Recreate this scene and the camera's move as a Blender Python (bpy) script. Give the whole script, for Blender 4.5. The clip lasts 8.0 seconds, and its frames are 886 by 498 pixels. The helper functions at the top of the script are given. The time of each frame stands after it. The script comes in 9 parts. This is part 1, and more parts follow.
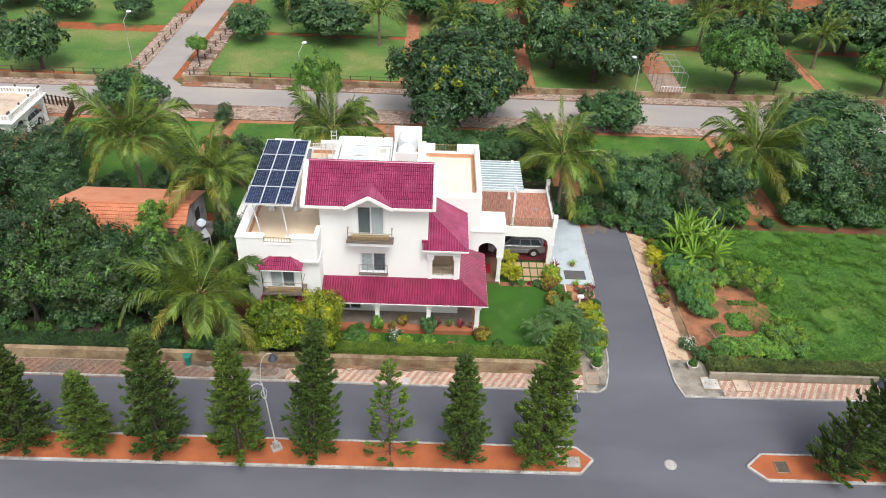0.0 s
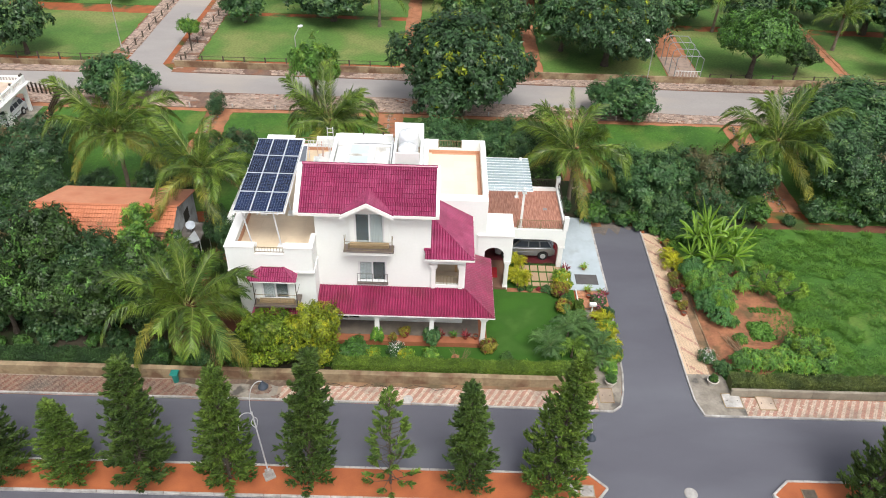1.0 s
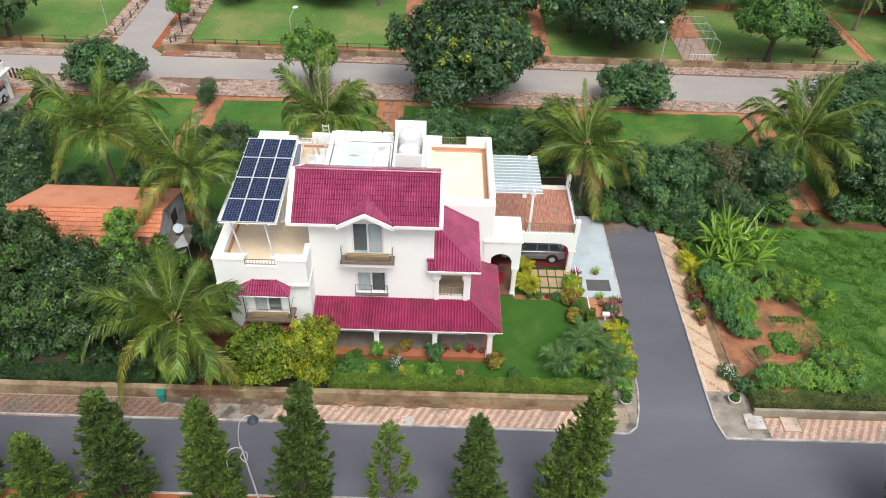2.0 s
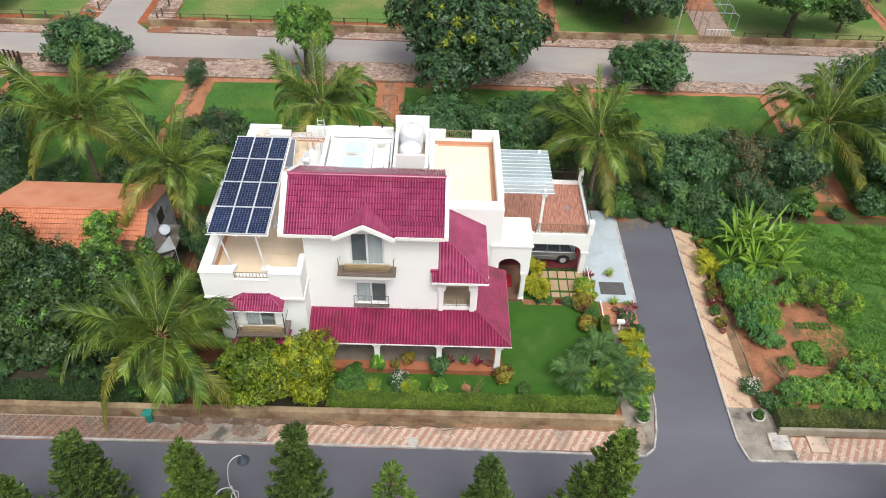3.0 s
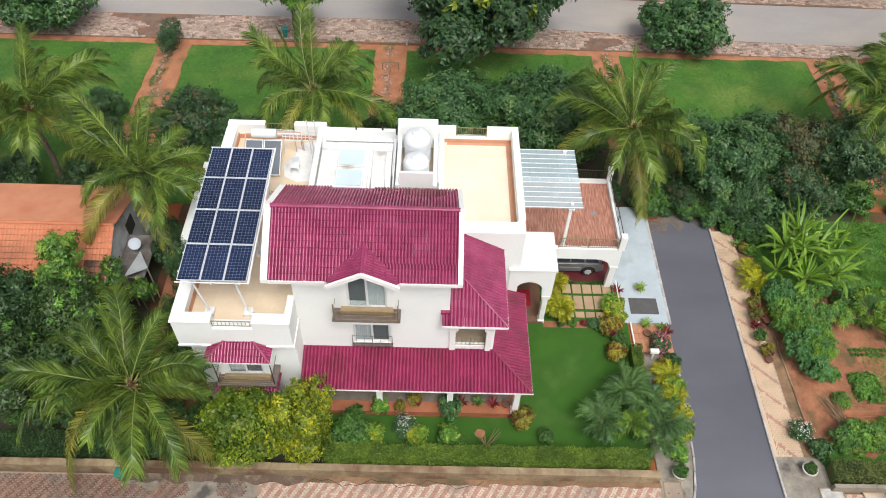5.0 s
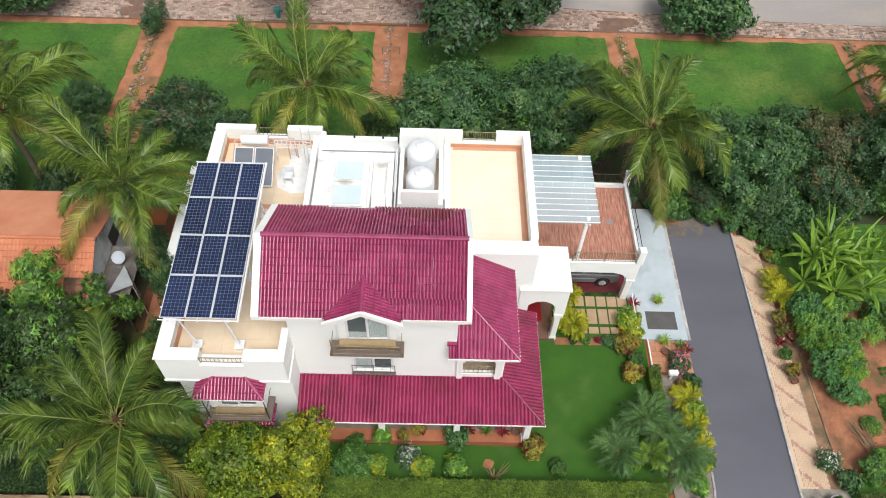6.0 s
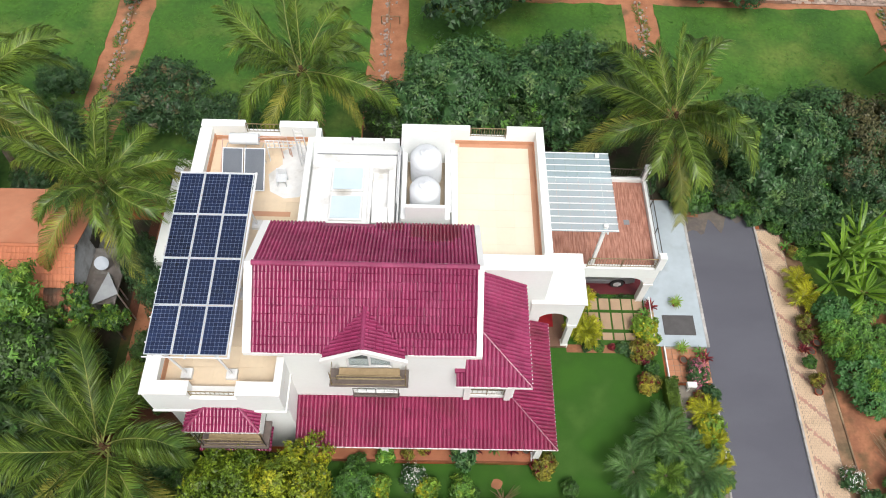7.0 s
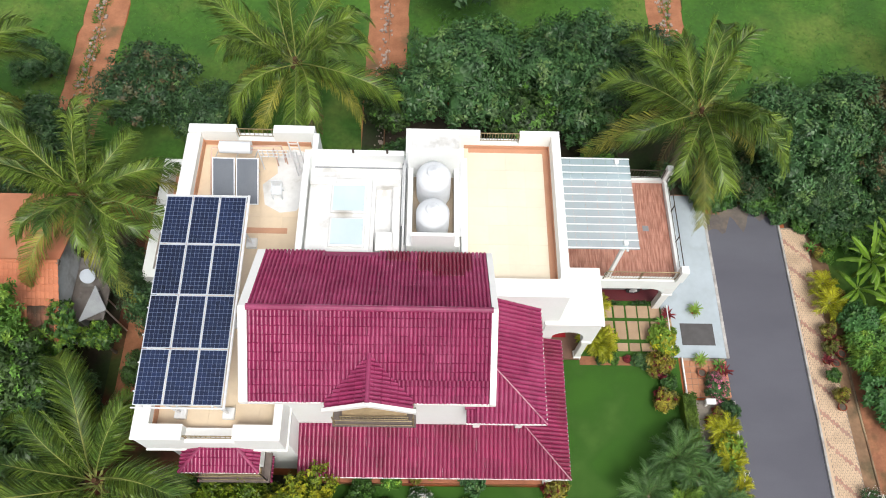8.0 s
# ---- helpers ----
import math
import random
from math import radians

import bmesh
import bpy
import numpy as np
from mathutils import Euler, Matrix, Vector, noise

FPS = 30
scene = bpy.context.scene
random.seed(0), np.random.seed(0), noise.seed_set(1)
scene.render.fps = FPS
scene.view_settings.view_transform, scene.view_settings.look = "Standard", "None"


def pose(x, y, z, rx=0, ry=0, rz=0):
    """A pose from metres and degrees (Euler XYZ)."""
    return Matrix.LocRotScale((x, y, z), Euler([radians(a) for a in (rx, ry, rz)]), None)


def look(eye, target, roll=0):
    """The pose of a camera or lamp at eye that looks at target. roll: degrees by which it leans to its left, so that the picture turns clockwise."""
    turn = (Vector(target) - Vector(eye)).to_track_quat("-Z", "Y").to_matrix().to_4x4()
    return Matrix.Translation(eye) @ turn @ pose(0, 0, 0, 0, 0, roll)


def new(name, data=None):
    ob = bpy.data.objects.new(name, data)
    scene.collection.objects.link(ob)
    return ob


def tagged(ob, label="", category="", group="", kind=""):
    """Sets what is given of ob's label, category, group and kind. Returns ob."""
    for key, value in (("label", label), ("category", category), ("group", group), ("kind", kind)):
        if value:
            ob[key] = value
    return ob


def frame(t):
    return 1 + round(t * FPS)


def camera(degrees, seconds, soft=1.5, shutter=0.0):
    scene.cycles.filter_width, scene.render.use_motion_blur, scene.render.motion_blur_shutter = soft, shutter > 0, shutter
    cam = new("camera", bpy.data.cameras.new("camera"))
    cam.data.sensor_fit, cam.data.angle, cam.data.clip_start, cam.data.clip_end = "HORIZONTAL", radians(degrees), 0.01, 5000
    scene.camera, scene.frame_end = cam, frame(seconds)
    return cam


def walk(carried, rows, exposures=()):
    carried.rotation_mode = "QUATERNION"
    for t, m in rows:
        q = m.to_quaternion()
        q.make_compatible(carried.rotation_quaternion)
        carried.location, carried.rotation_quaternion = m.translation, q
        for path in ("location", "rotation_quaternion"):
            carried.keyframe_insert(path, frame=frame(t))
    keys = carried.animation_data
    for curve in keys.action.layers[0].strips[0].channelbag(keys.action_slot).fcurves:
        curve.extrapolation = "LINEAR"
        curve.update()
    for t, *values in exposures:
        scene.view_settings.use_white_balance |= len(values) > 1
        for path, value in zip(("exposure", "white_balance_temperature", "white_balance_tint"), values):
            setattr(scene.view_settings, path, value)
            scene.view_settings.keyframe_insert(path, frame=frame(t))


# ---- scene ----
cam = camera(62.0, 8.0, soft=1.0)
PATH = [
    (0, (0.146, -0.909, 35.58), (0.174, 0.721, 34.421), 2.4),
    (0.5, (0.162, 1.074, 35.468), (0.185, 2.686, 34.284), 2.3),
    (1, (0.065, 3.163, 35.477), (0.087, 4.749, 34.259), 2.2),
    (1.5, (-0.012, 5.153, 35.408), (0.008, 6.716, 34.16), 2.2),
    (3, (-0.456, 11.398, 35.412), (-0.432, 12.863, 34.051), 2.2),
    (3.5, (-0.586, 13.529, 35.427), (-0.562, 14.954, 34.023), 2.2),
    (4, (-0.75, 15.702, 35.421), (-0.724, 17.085, 33.976), 2.2),
    (4.5, (-0.969, 17.903, 35.441), (-0.939, 19.24, 33.954), 2.4),
    (6, (-1.443, 24.332, 35.262), (-1.41, 25.53, 33.66), 2.6),
    (6.5, (-1.676, 26.591, 35.184), (-1.637, 27.718, 33.532), 2.9),
    (7, (-1.8, 28.76, 35.161), (-1.761, 29.811, 33.46), 3.0),
    (7.5, (-1.942, 31.039, 35.173), (-1.903, 32.006, 33.423), 3.1),
    (8, (-2.22, 33.256, 35.079), (-2.175, 34.142, 33.287), 3.6),
]
walk(cam, [(t, look(eye, target, roll)) for t, eye, target, roll in PATH], [(0, 0.5), (1.5, 0.46), (3, 0.41), (4.5, 0.34), (6.5, 0.315), (8, 0.33)])

# ---- sky and sun: bright overcast ----
SUN_EL, SUN_AZ = 60.0, 160.0
world = bpy.data.worlds.new("overcast_sky")
scene.world = world
world.use_nodes = True
wn, wl = world.node_tree.nodes, world.node_tree.links
wn.clear()
sky = wn.new("ShaderNodeTexSky")
sky.sky_type, sky.sun_disc = "NISHITA", False
sky.sun_elevation, sky.sun_rotation = radians(SUN_EL), radians(SUN_AZ)
sky.dust_density, sky.air_density = 4.0, 1.0
pale = wn.new("ShaderNodeHueSaturation")
pale.inputs["Saturation"].default_value = 0.35
wbg, wout = wn.new("ShaderNodeBackground"), wn.new("ShaderNodeOutputWorld")
wbg.inputs["Strength"].default_value = 0.15
wl.new(sky.outputs["Color"], pale.inputs["Color"])
wl.new(pale.outputs["Color"], wbg.inputs["Color"])
wl.new(wbg.outputs["Background"], wout.inputs["Surface"])
sun_data = bpy.data.lights.new("sun", "SUN")
sun_data.energy, sun_data.angle, sun_data.color = 1.5, radians(25), (0.965, 0.96, 0.9)
sun = new("sun", sun_data)
sun.matrix_world = look((60 * math.sin(radians(SUN_AZ)), 60 * math.cos(radians(SUN_AZ)), 60 * math.tan(radians(SUN_EL))), (0, 0, 0))

# ---- materials ----


def mat(name, c1, c2=None, scale=2.0, rough=0.8, metal=0.0, bump=0.0, bscale=30.0, island=0.0, each=0.0, fine=0.12,
        fscale=25.0, translucent=0.0, spec=0.4, stretch=(1, 1, 1), c3=None, c3scale=0.3, c3at=(0.52, 0.62)):
    """Two-scale noise between c1 and c2, fine grain, optional patches of c3, random tone by island or object."""
    m = bpy.data.materials.new(name)
    m.use_nodes = True
    n, l = m.node_tree.nodes, m.node_tree.links
    b = n["Principled BSDF"]
    b.inputs["Roughness"].default_value, b.inputs["Metallic"].default_value = rough, metal
    b.inputs["Specular IOR Level"].default_value = spec
    geo = n.new("ShaderNodeNewGeometry")
    mp = n.new("ShaderNodeMapping")
    mp.inputs["Scale"].default_value = stretch
    l.new(geo.outputs["Position"], mp.inputs["Vector"])

    def noise_at(s, d=4.0):
        t = n.new("ShaderNodeTexNoise")
        t.inputs["Scale"].default_value, t.inputs["Detail"].default_value = s, d
        l.new(mp.outputs["Vector"], t.inputs["Vector"])
        return t.outputs["Fac"]

    def ramp(fac, lo, hi):
        r = n.new("ShaderNodeMapRange")
        r.inputs["From Min"].default_value, r.inputs["From Max"].default_value = lo, hi
        l.new(fac, r.inputs["Value"])
        return r.outputs["Result"]

    def mix(fac, a, c):
        x = n.new("ShaderNodeMix")
        x.data_type = "RGBA"
        l.new(fac, x.inputs["Factor"])
        for sock, v in ((x.inputs[6], a), (x.inputs[7], c)):
            if isinstance(v, tuple):
                sock.default_value = (*v, 1)
            else:
                l.new(v, sock)
        return x.outputs[2]
    c2 = c2 or tuple(v * 0.8 for v in c1)
    col = mix(ramp(noise_at(scale), 0.35, 0.65), c1, c2)
    if c3:
        col = mix(ramp(noise_at(c3scale, 6.0), *c3at), col, c3)
    hs = n.new("ShaderNodeHueSaturation")
    l.new(col, hs.inputs["Color"])
    val = n.new("ShaderNodeMath")
    val.operation = "MULTIPLY_ADD"
    l.new(noise_at(fscale, 3.0), val.inputs[0])
    val.inputs[1].default_value, val.inputs[2].default_value = 2 * fine, 1 - fine
    out = val.outputs[0]
    for amount, src in ((island, geo.outputs["Random Per Island"]), (each, None)):
        if amount:
            if src is None:
                src = n.new("ShaderNodeObjectInfo").outputs["Random"]
            k = n.new("ShaderNodeMath")
            k.operation = "MULTIPLY_ADD"
            l.new(src, k.inputs[0])
            k.inputs[1].default_value, k.inputs[2].default_value = 2 * amount, 1 - amount
            j = n.new("ShaderNodeMath")
            j.operation = "MULTIPLY"
            l.new(out, j.inputs[0])
            l.new(k.outputs[0], j.inputs[1])
            out = j.outputs[0]
    l.new(out, hs.inputs["Value"])
    l.new(hs.outputs["Color"], b.inputs["Base Color"])
    if bump:
        bp = n.new("ShaderNodeBump")
        bp.inputs["Strength"].default_value, bp.inputs["Distance"].default_value = bump, 0.02
        l.new(noise_at(bscale), bp.inputs["Height"])
        l.new(bp.outputs["Normal"], b.inputs["Normal"])
    if translucent:
        tr, ms = n.new("ShaderNodeBsdfTranslucent"), n.new("ShaderNodeMixShader")
        l.new(hs.outputs["Color"], tr.inputs["Color"])
        ms.inputs["Fac"].default_value = translucent
        l.new(b.outputs["BSDF"], ms.inputs[1])
        l.new(tr.outputs["BSDF"], ms.inputs[2])
        l.new(ms.outputs["Shader"], n["Material Output"].inputs["Surface"])
    return m


def leafy(name, c1, c2, rough=0.5, island=0.35):
    c1, c2 = tuple(min(0.6, v * 1.5) for v in c1), tuple(min(0.6, v * 1.35) for v in c2)
    return mat(name, c1, c2, scale=0.9, rough=rough, island=island, fine=0.15, fscale=3.0, translucent=0.2, spec=0.35, each=0.12)


M = {
    "earth": mat("red_earth", (0.34, 0.1, 0.035), (0.25, 0.075, 0.03), 0.8, 0.95, bump=0.5, bscale=12, fine=0.25, fscale=8,
                 c3=(0.05, 0.09, 0.02), c3scale=0.25, c3at=(0.5, 0.6)),
    "soil": mat("median_soil", (0.4, 0.12, 0.045), (0.31, 0.09, 0.036), 0.8, 0.95, bump=0.4, bscale=20, fine=0.15, fscale=15),
    "bedsoil": mat("garden_bed_soil", (0.37, 0.155, 0.08), (0.25, 0.105, 0.057), 1.0, 0.95, bump=0.6, bscale=9, fine=0.3, fscale=7, c3=(0.13, 0.085, 0.04), c3scale=0.9, c3at=(0.48, 0.7)),
    "brownsoil": mat("trodden_brown_soil", (0.3, 0.175, 0.1), (0.2, 0.12, 0.07), 0.9, 0.95, bump=0.5, bscale=14, fine=0.3, fscale=6, c3=(0.12, 0.09, 0.05), c3scale=0.7, c3at=(0.48, 0.64)),
    "darksoil": mat("dark_littered_soil", (0.16, 0.11, 0.08), (0.09, 0.065, 0.05), 0.9, 0.95, bump=0.6, bscale=14, fine=0.4, fscale=7, c3=(0.24, 0.19, 0.14), c3scale=1.2, c3at=(0.52, 0.64)),
    "dust": mat("road_dust", (0.165, 0.14, 0.12), (0.115, 0.1, 0.095), 0.7, 0.95, bump=0.3, bscale=40, fine=0.25, fscale=6, c3=(0.22, 0.17, 0.125), c3scale=0.6, c3at=(0.5, 0.68)),
    "verandahfloor": mat("grey_mosaic_floor", (0.22, 0.185, 0.15), (0.17, 0.145, 0.12), 2.0, 0.6, fine=0.2),
    "stonebed": mat("dusty_stone_bed", (0.2, 0.125, 0.09), (0.14, 0.09, 0.07), 1.2, 0.95, bump=0.4, bscale=12, fine=0.3, fscale=6, c3=(0.26, 0.11, 0.06), c3scale=0.3, c3at=(0.5, 0.62)),
    "wettile": mat("wet_maroon_roof_tile", (0.2, 0.012, 0.042), (0.17, 0.01, 0.034), 0.9, 0.3, each=0.06, fine=0.15, fscale=12, spec=0.8),
    "redpath": mat("red_path_earth", (0.42, 0.18, 0.095), (0.31, 0.13, 0.067), 1.2, 0.95, bump=0.4, bscale=15, fine=0.2, fscale=10, c3=(0.14, 0.1, 0.05), c3scale=0.5, c3at=(0.55, 0.7)),
    "grass": mat("plot_grass", (0.062, 0.155, 0.018), (0.036, 0.105, 0.014), 0.3, 0.9, bump=0.8, bscale=9, fine=0.45, fscale=4,
                 c3=(0.115, 0.18, 0.032), c3scale=0.22, c3at=(0.5, 0.66)),
    # Grass of the far plots, paled in colour to imitate distance haze.
    "farplot": mat("hazy_plot_grass", (0.095, 0.18, 0.034), (0.06, 0.135, 0.024), 0.3, 0.9, bump=0.8, bscale=9, fine=0.45, fscale=4, c3=(0.17, 0.2, 0.06), c3scale=0.15, c3at=(0.48, 0.64)),
    "rusty": leafy("rusty_green_leaf", (0.085, 0.075, 0.03), (0.042, 0.05, 0.02), 0.42, 0.45),
    "lawn": mat("lawn_grass", (0.036, 0.112, 0.008), (0.024, 0.082, 0.006), 0.5, 0.9, bump=0.5, bscale=40, fine=0.25, fscale=20, c3=(0.05, 0.12, 0.015), c3scale=0.5, c3at=(0.5, 0.68)),
    "asphalt": mat("asphalt", (0.106, 0.105, 0.127), (0.092, 0.091, 0.111), 0.35, 0.8, bump=0.3, bscale=120, fine=0.12, fscale=40,
                   c3=(0.135, 0.137, 0.16), c3scale=0.16, c3at=(0.46, 0.72), stretch=(0.4, 1, 1)),
    "oldroad": mat("concrete_road", (0.33, 0.305, 0.29), (0.28, 0.255, 0.245), 0.3, 0.85, bump=0.3, bscale=60, fine=0.12, fscale=15,
                   c3=(0.36, 0.32, 0.285), c3scale=0.15, stretch=(0.4, 1, 1)),
    "kerb": mat("kerb_concrete", (0.5, 0.48, 0.46), (0.3, 0.28, 0.26), 1.3, 0.85, fine=0.3, fscale=7, each=0.12),
    "cream": mat("cream_paver", (0.59, 0.47, 0.375), (0.5, 0.39, 0.305), 1.0, 0.85, island=0.14, fine=0.15,
                 c3=(0.32, 0.26, 0.21), c3scale=0.5, c3at=(0.55, 0.72)),
    "salmon": mat("salmon_paver", (0.47, 0.255, 0.195), (0.4, 0.215, 0.16), 1.0, 0.85, island=0.12, fine=0.15,
                  c3=(0.3, 0.22, 0.18), c3scale=0.5, c3at=(0.55, 0.72)),
    "dustycream": mat("soiled_cream_paver", (0.27, 0.175, 0.125), (0.19, 0.125, 0.095), 0.8, 0.9, island=0.2, fine=0.25, fscale=5,
                      c3=(0.17, 0.135, 0.115), c3scale=0.45, c3at=(0.5, 0.66)),
    "dustysalmon": mat("soiled_salmon_paver", (0.22, 0.11, 0.078), (0.16, 0.085, 0.064), 0.8, 0.9, island=0.2, fine=0.25, fscale=5,
                       c3=(0.14, 0.11, 0.09), c3scale=0.45, c3at=(0.5, 0.66)),
    "sand": mat("paver_bed", (0.36, 0.28, 0.22), (0.28, 0.22, 0.17), 2.0, 0.95),
    "stonewall": mat("compound_wall_stone", (0.35, 0.265, 0.16), (0.25, 0.185, 0.115), 0.7, 0.9, bump=0.6, bscale=8, each=0.09, fine=0.28,
                     fscale=4, c3=(0.17, 0.1, 0.06), c3scale=0.6, c3at=(0.46, 0.6)),
    "greyslab": mat("grey_slab_stone", (0.29, 0.255, 0.2), (0.22, 0.19, 0.15), 1.0, 0.9, bump=0.5, bscale=9, each=0.15, fine=0.22, fscale=5),
    "white": mat("white_wall_paint", (0.83, 0.845, 0.825), (0.805, 0.82, 0.795), 0.5, 0.8, bump=0.15, bscale=60, fine=0.03, fscale=6),
    "trimwhite": mat("white_trim_paint", (0.82, 0.81, 0.79), (0.78, 0.77, 0.74), 0.8, 0.75, fine=0.04, fscale=8),
    "roofwhite": mat("white_roof_coating", (0.78, 0.78, 0.77), (0.69, 0.68, 0.66), 0.9, 0.8, fine=0.1, fscale=5,
                     c3=(0.45, 0.43, 0.39), c3scale=0.9, c3at=(0.58, 0.74)),
    "tile": mat("maroon_roof_tile", (0.29, 0.032, 0.1), (0.225, 0.023, 0.077), 0.7, 0.26, island=0.08, each=0.1, fine=0.22, fscale=16, spec=0.65,
                c3=(0.32, 0.055, 0.13), c3scale=0.8, c3at=(0.45, 0.8)),
    # Terracotta tile with the porch's shade put into a brown colour.
    "porchfloor": mat("shaded_porch_tile", (0.17, 0.09, 0.06), (0.13, 0.07, 0.048), 1.5, 0.6, each=0.1, fine=0.15),
    "verandahtile": mat("crimson_roof_tile", (0.275, 0.028, 0.086), (0.215, 0.021, 0.066), 0.7, 0.3, island=0.08, each=0.1, fine=0.22, fscale=16, spec=0.55,
                        c3=(0.15, 0.022, 0.04), c3scale=0.6, c3at=(0.5, 0.75)),
    "oldorange": mat("weathered_orange_tile", (0.24, 0.1, 0.06), (0.15, 0.07, 0.045), 0.8, 0.9, each=0.3, fine=0.3, fscale=6, c3=(0.09, 0.06, 0.04), c3scale=0.8, c3at=(0.45, 0.6)),
    "dishgrey": mat("pale_grey_dish_paint", (0.47, 0.51, 0.57), (0.41, 0.45, 0.5), 2.0, 0.6),
    "orangesheet": mat("orange_painted_sheet", (0.6, 0.26, 0.15), (0.54, 0.22, 0.125), 0.6, 0.7, fine=0.1, fscale=4, c3=(0.5, 0.17, 0.09), c3scale=0.5, c3at=(0.5, 0.7)),
    "greyplaster": mat("grey_plaster", (0.56, 0.58, 0.61), (0.48, 0.5, 0.52), 0.9, 0.85, fine=0.2, fscale=5, c3=(0.28, 0.28, 0.28), c3scale=0.7, c3at=(0.52, 0.66)),
    "orange": mat("orange_roof_tile", (0.54, 0.2, 0.105), (0.48, 0.165, 0.082), 0.5, 0.75, island=0.05, each=0.05, fine=0.14, fscale=8, c3=(0.3, 0.12, 0.07), c3scale=0.35, c3at=(0.52, 0.7)),
    "creamtile": mat("cream_terrace_tile", (0.77, 0.68, 0.54), (0.75, 0.65, 0.51), 0.6, 0.55, each=0.03, fine=0.04, fscale=5),
    "peach": mat("peach_terrace_tile", (0.75, 0.61, 0.44), (0.71, 0.565, 0.4), 0.7, 0.6, each=0.03, fine=0.06, fscale=5),
    "pinkpipe": mat("pink_pipe_lagging", (0.62, 0.42, 0.34), (0.54, 0.35, 0.28), 3.0, 0.7),
    "padtile": mat("orange_pad_tile", (0.5, 0.235, 0.13), (0.42, 0.185, 0.1), 1.5, 0.7, each=0.12, fine=0.15),
    "skirt": mat("terracotta_skirting", (0.58, 0.31, 0.19), (0.52, 0.27, 0.165), 1.0, 0.6, fine=0.1),
    "deck": mat("brown_deck_tile", (0.5, 0.25, 0.18), (0.27, 0.11, 0.075), 1.7, 0.5, each=0.05, fine=0.2, fscale=9, stretch=(8.0, 0.8, 1)),
    "terracotta": mat("terracotta_floor", (0.36, 0.13, 0.065), (0.28, 0.1, 0.05), 1.5, 0.7, each=0.15, fine=0.15),
    "beige": mat("beige_wall", (0.42, 0.34, 0.25), (0.36, 0.29, 0.21), 1.0, 0.85),
    "balc": mat("granite_slab", (0.16, 0.125, 0.11), (0.12, 0.095, 0.085), 4.0, 0.5, fine=0.2, fscale=30),
    "wood": mat("tan_wood", (0.4, 0.24, 0.12), (0.3, 0.18, 0.09), 3.0, 0.6, fine=0.2, stretch=(1, 6, 6)),
    "rail": mat("dark_metal_rail", (0.09, 0.07, 0.055), (0.06, 0.05, 0.04), 3.0, 0.45, metal=0.6),
    "brass": mat("brass_rail", (0.3, 0.235, 0.13), (0.24, 0.185, 0.1), 3.0, 0.45, metal=0.4),
    "planter": mat("tan_planter_stone", (0.4, 0.29, 0.165), (0.33, 0.235, 0.13), 3.0, 0.7, fine=0.15),
    "steel": mat("galvanised_steel", (0.6, 0.6, 0.6), (0.5, 0.5, 0.5), 3.0, 0.4, metal=0.6),
    "whitemetal": mat("white_painted_metal", (0.75, 0.75, 0.75), (0.68, 0.68, 0.68), 3.0, 0.45),
    "lampgrey": mat("pale_grey_lamp_paint", (0.5, 0.51, 0.52), (0.42, 0.43, 0.44), 3.0, 0.5),
    "alu": mat("aluminium_frame", (0.72, 0.74, 0.77), (0.66, 0.68, 0.7), 4.0, 0.35, metal=0.35),
    "cell": mat("silicon_cell", (0.01, 0.02, 0.062), (0.007, 0.014, 0.042), 0.35, 0.22, island=0.2, each=0.25, fine=0.1, spec=0.5),
    "backsheet": mat("panel_backsheet", (0.17, 0.21, 0.31), (0.15, 0.185, 0.27), 2.0, 0.3),
    "collector": mat("solar_collector_glass", (0.13, 0.145, 0.17), (0.11, 0.125, 0.15), 0.8, 0.2, spec=0.6),
    "tank": mat("white_plastic_tank", (0.74, 0.76, 0.78), (0.68, 0.7, 0.72), 1.2, 0.45),
    "skylight": mat("skylight_glass", (0.53, 0.64, 0.68), (0.59, 0.68, 0.71), 0.7, 0.1, spec=0.6, fine=0.05),
    "dark": mat("dark_interior", (0.05, 0.045, 0.04), (0.04, 0.036, 0.03), 1.0, 0.9),
    "curtain": mat("pale_curtain", (0.83, 0.84, 0.83), (0.74, 0.75, 0.74), 3.0, 0.9),
    "concrete": mat("driveway_concrete", (0.44, 0.5, 0.54), (0.4, 0.455, 0.49), 0.7, 0.75, fine=0.07, fscale=4, c3=(0.37, 0.415, 0.44), c3scale=0.8, c3at=(0.55, 0.7)),
    "greycon": mat("grey_concrete", (0.31, 0.275, 0.23), (0.2, 0.175, 0.145), 1.1, 0.9, bump=0.4, bscale=15, fine=0.3, fscale=6,
                   c3=(0.1, 0.09, 0.08), c3scale=0.9, c3at=(0.53, 0.64)),
    "mat": mat("grey_mat", (0.1, 0.095, 0.095), (0.085, 0.08, 0.08), 3.0, 0.9, fine=0.15, fscale=40),
    "flag": mat("sandstone_flag", (0.45, 0.31, 0.2), (0.38, 0.26, 0.17), 1.5, 0.8, each=0.12, fine=0.15),
    "tanpaver": mat("tan_paver", (0.63, 0.46, 0.315), (0.57, 0.41, 0.275), 0.9, 0.85, island=0.06, fine=0.1, c3=(0.42, 0.3, 0.2), c3scale=0.5, c3at=(0.55, 0.75)),
    "carpaint": mat("silver_car_paint", (0.29, 0.3, 0.32), (0.25, 0.26, 0.28), 2.0, 0.28, metal=0.6, spec=0.6),
    "rubber": mat("rubber", (0.02, 0.02, 0.02), (0.03, 0.03, 0.03), 8.0, 0.8),
    "redmat": mat("red_doormat", (0.35, 0.015, 0.02), (0.28, 0.012, 0.02), 3.0, 0.95),
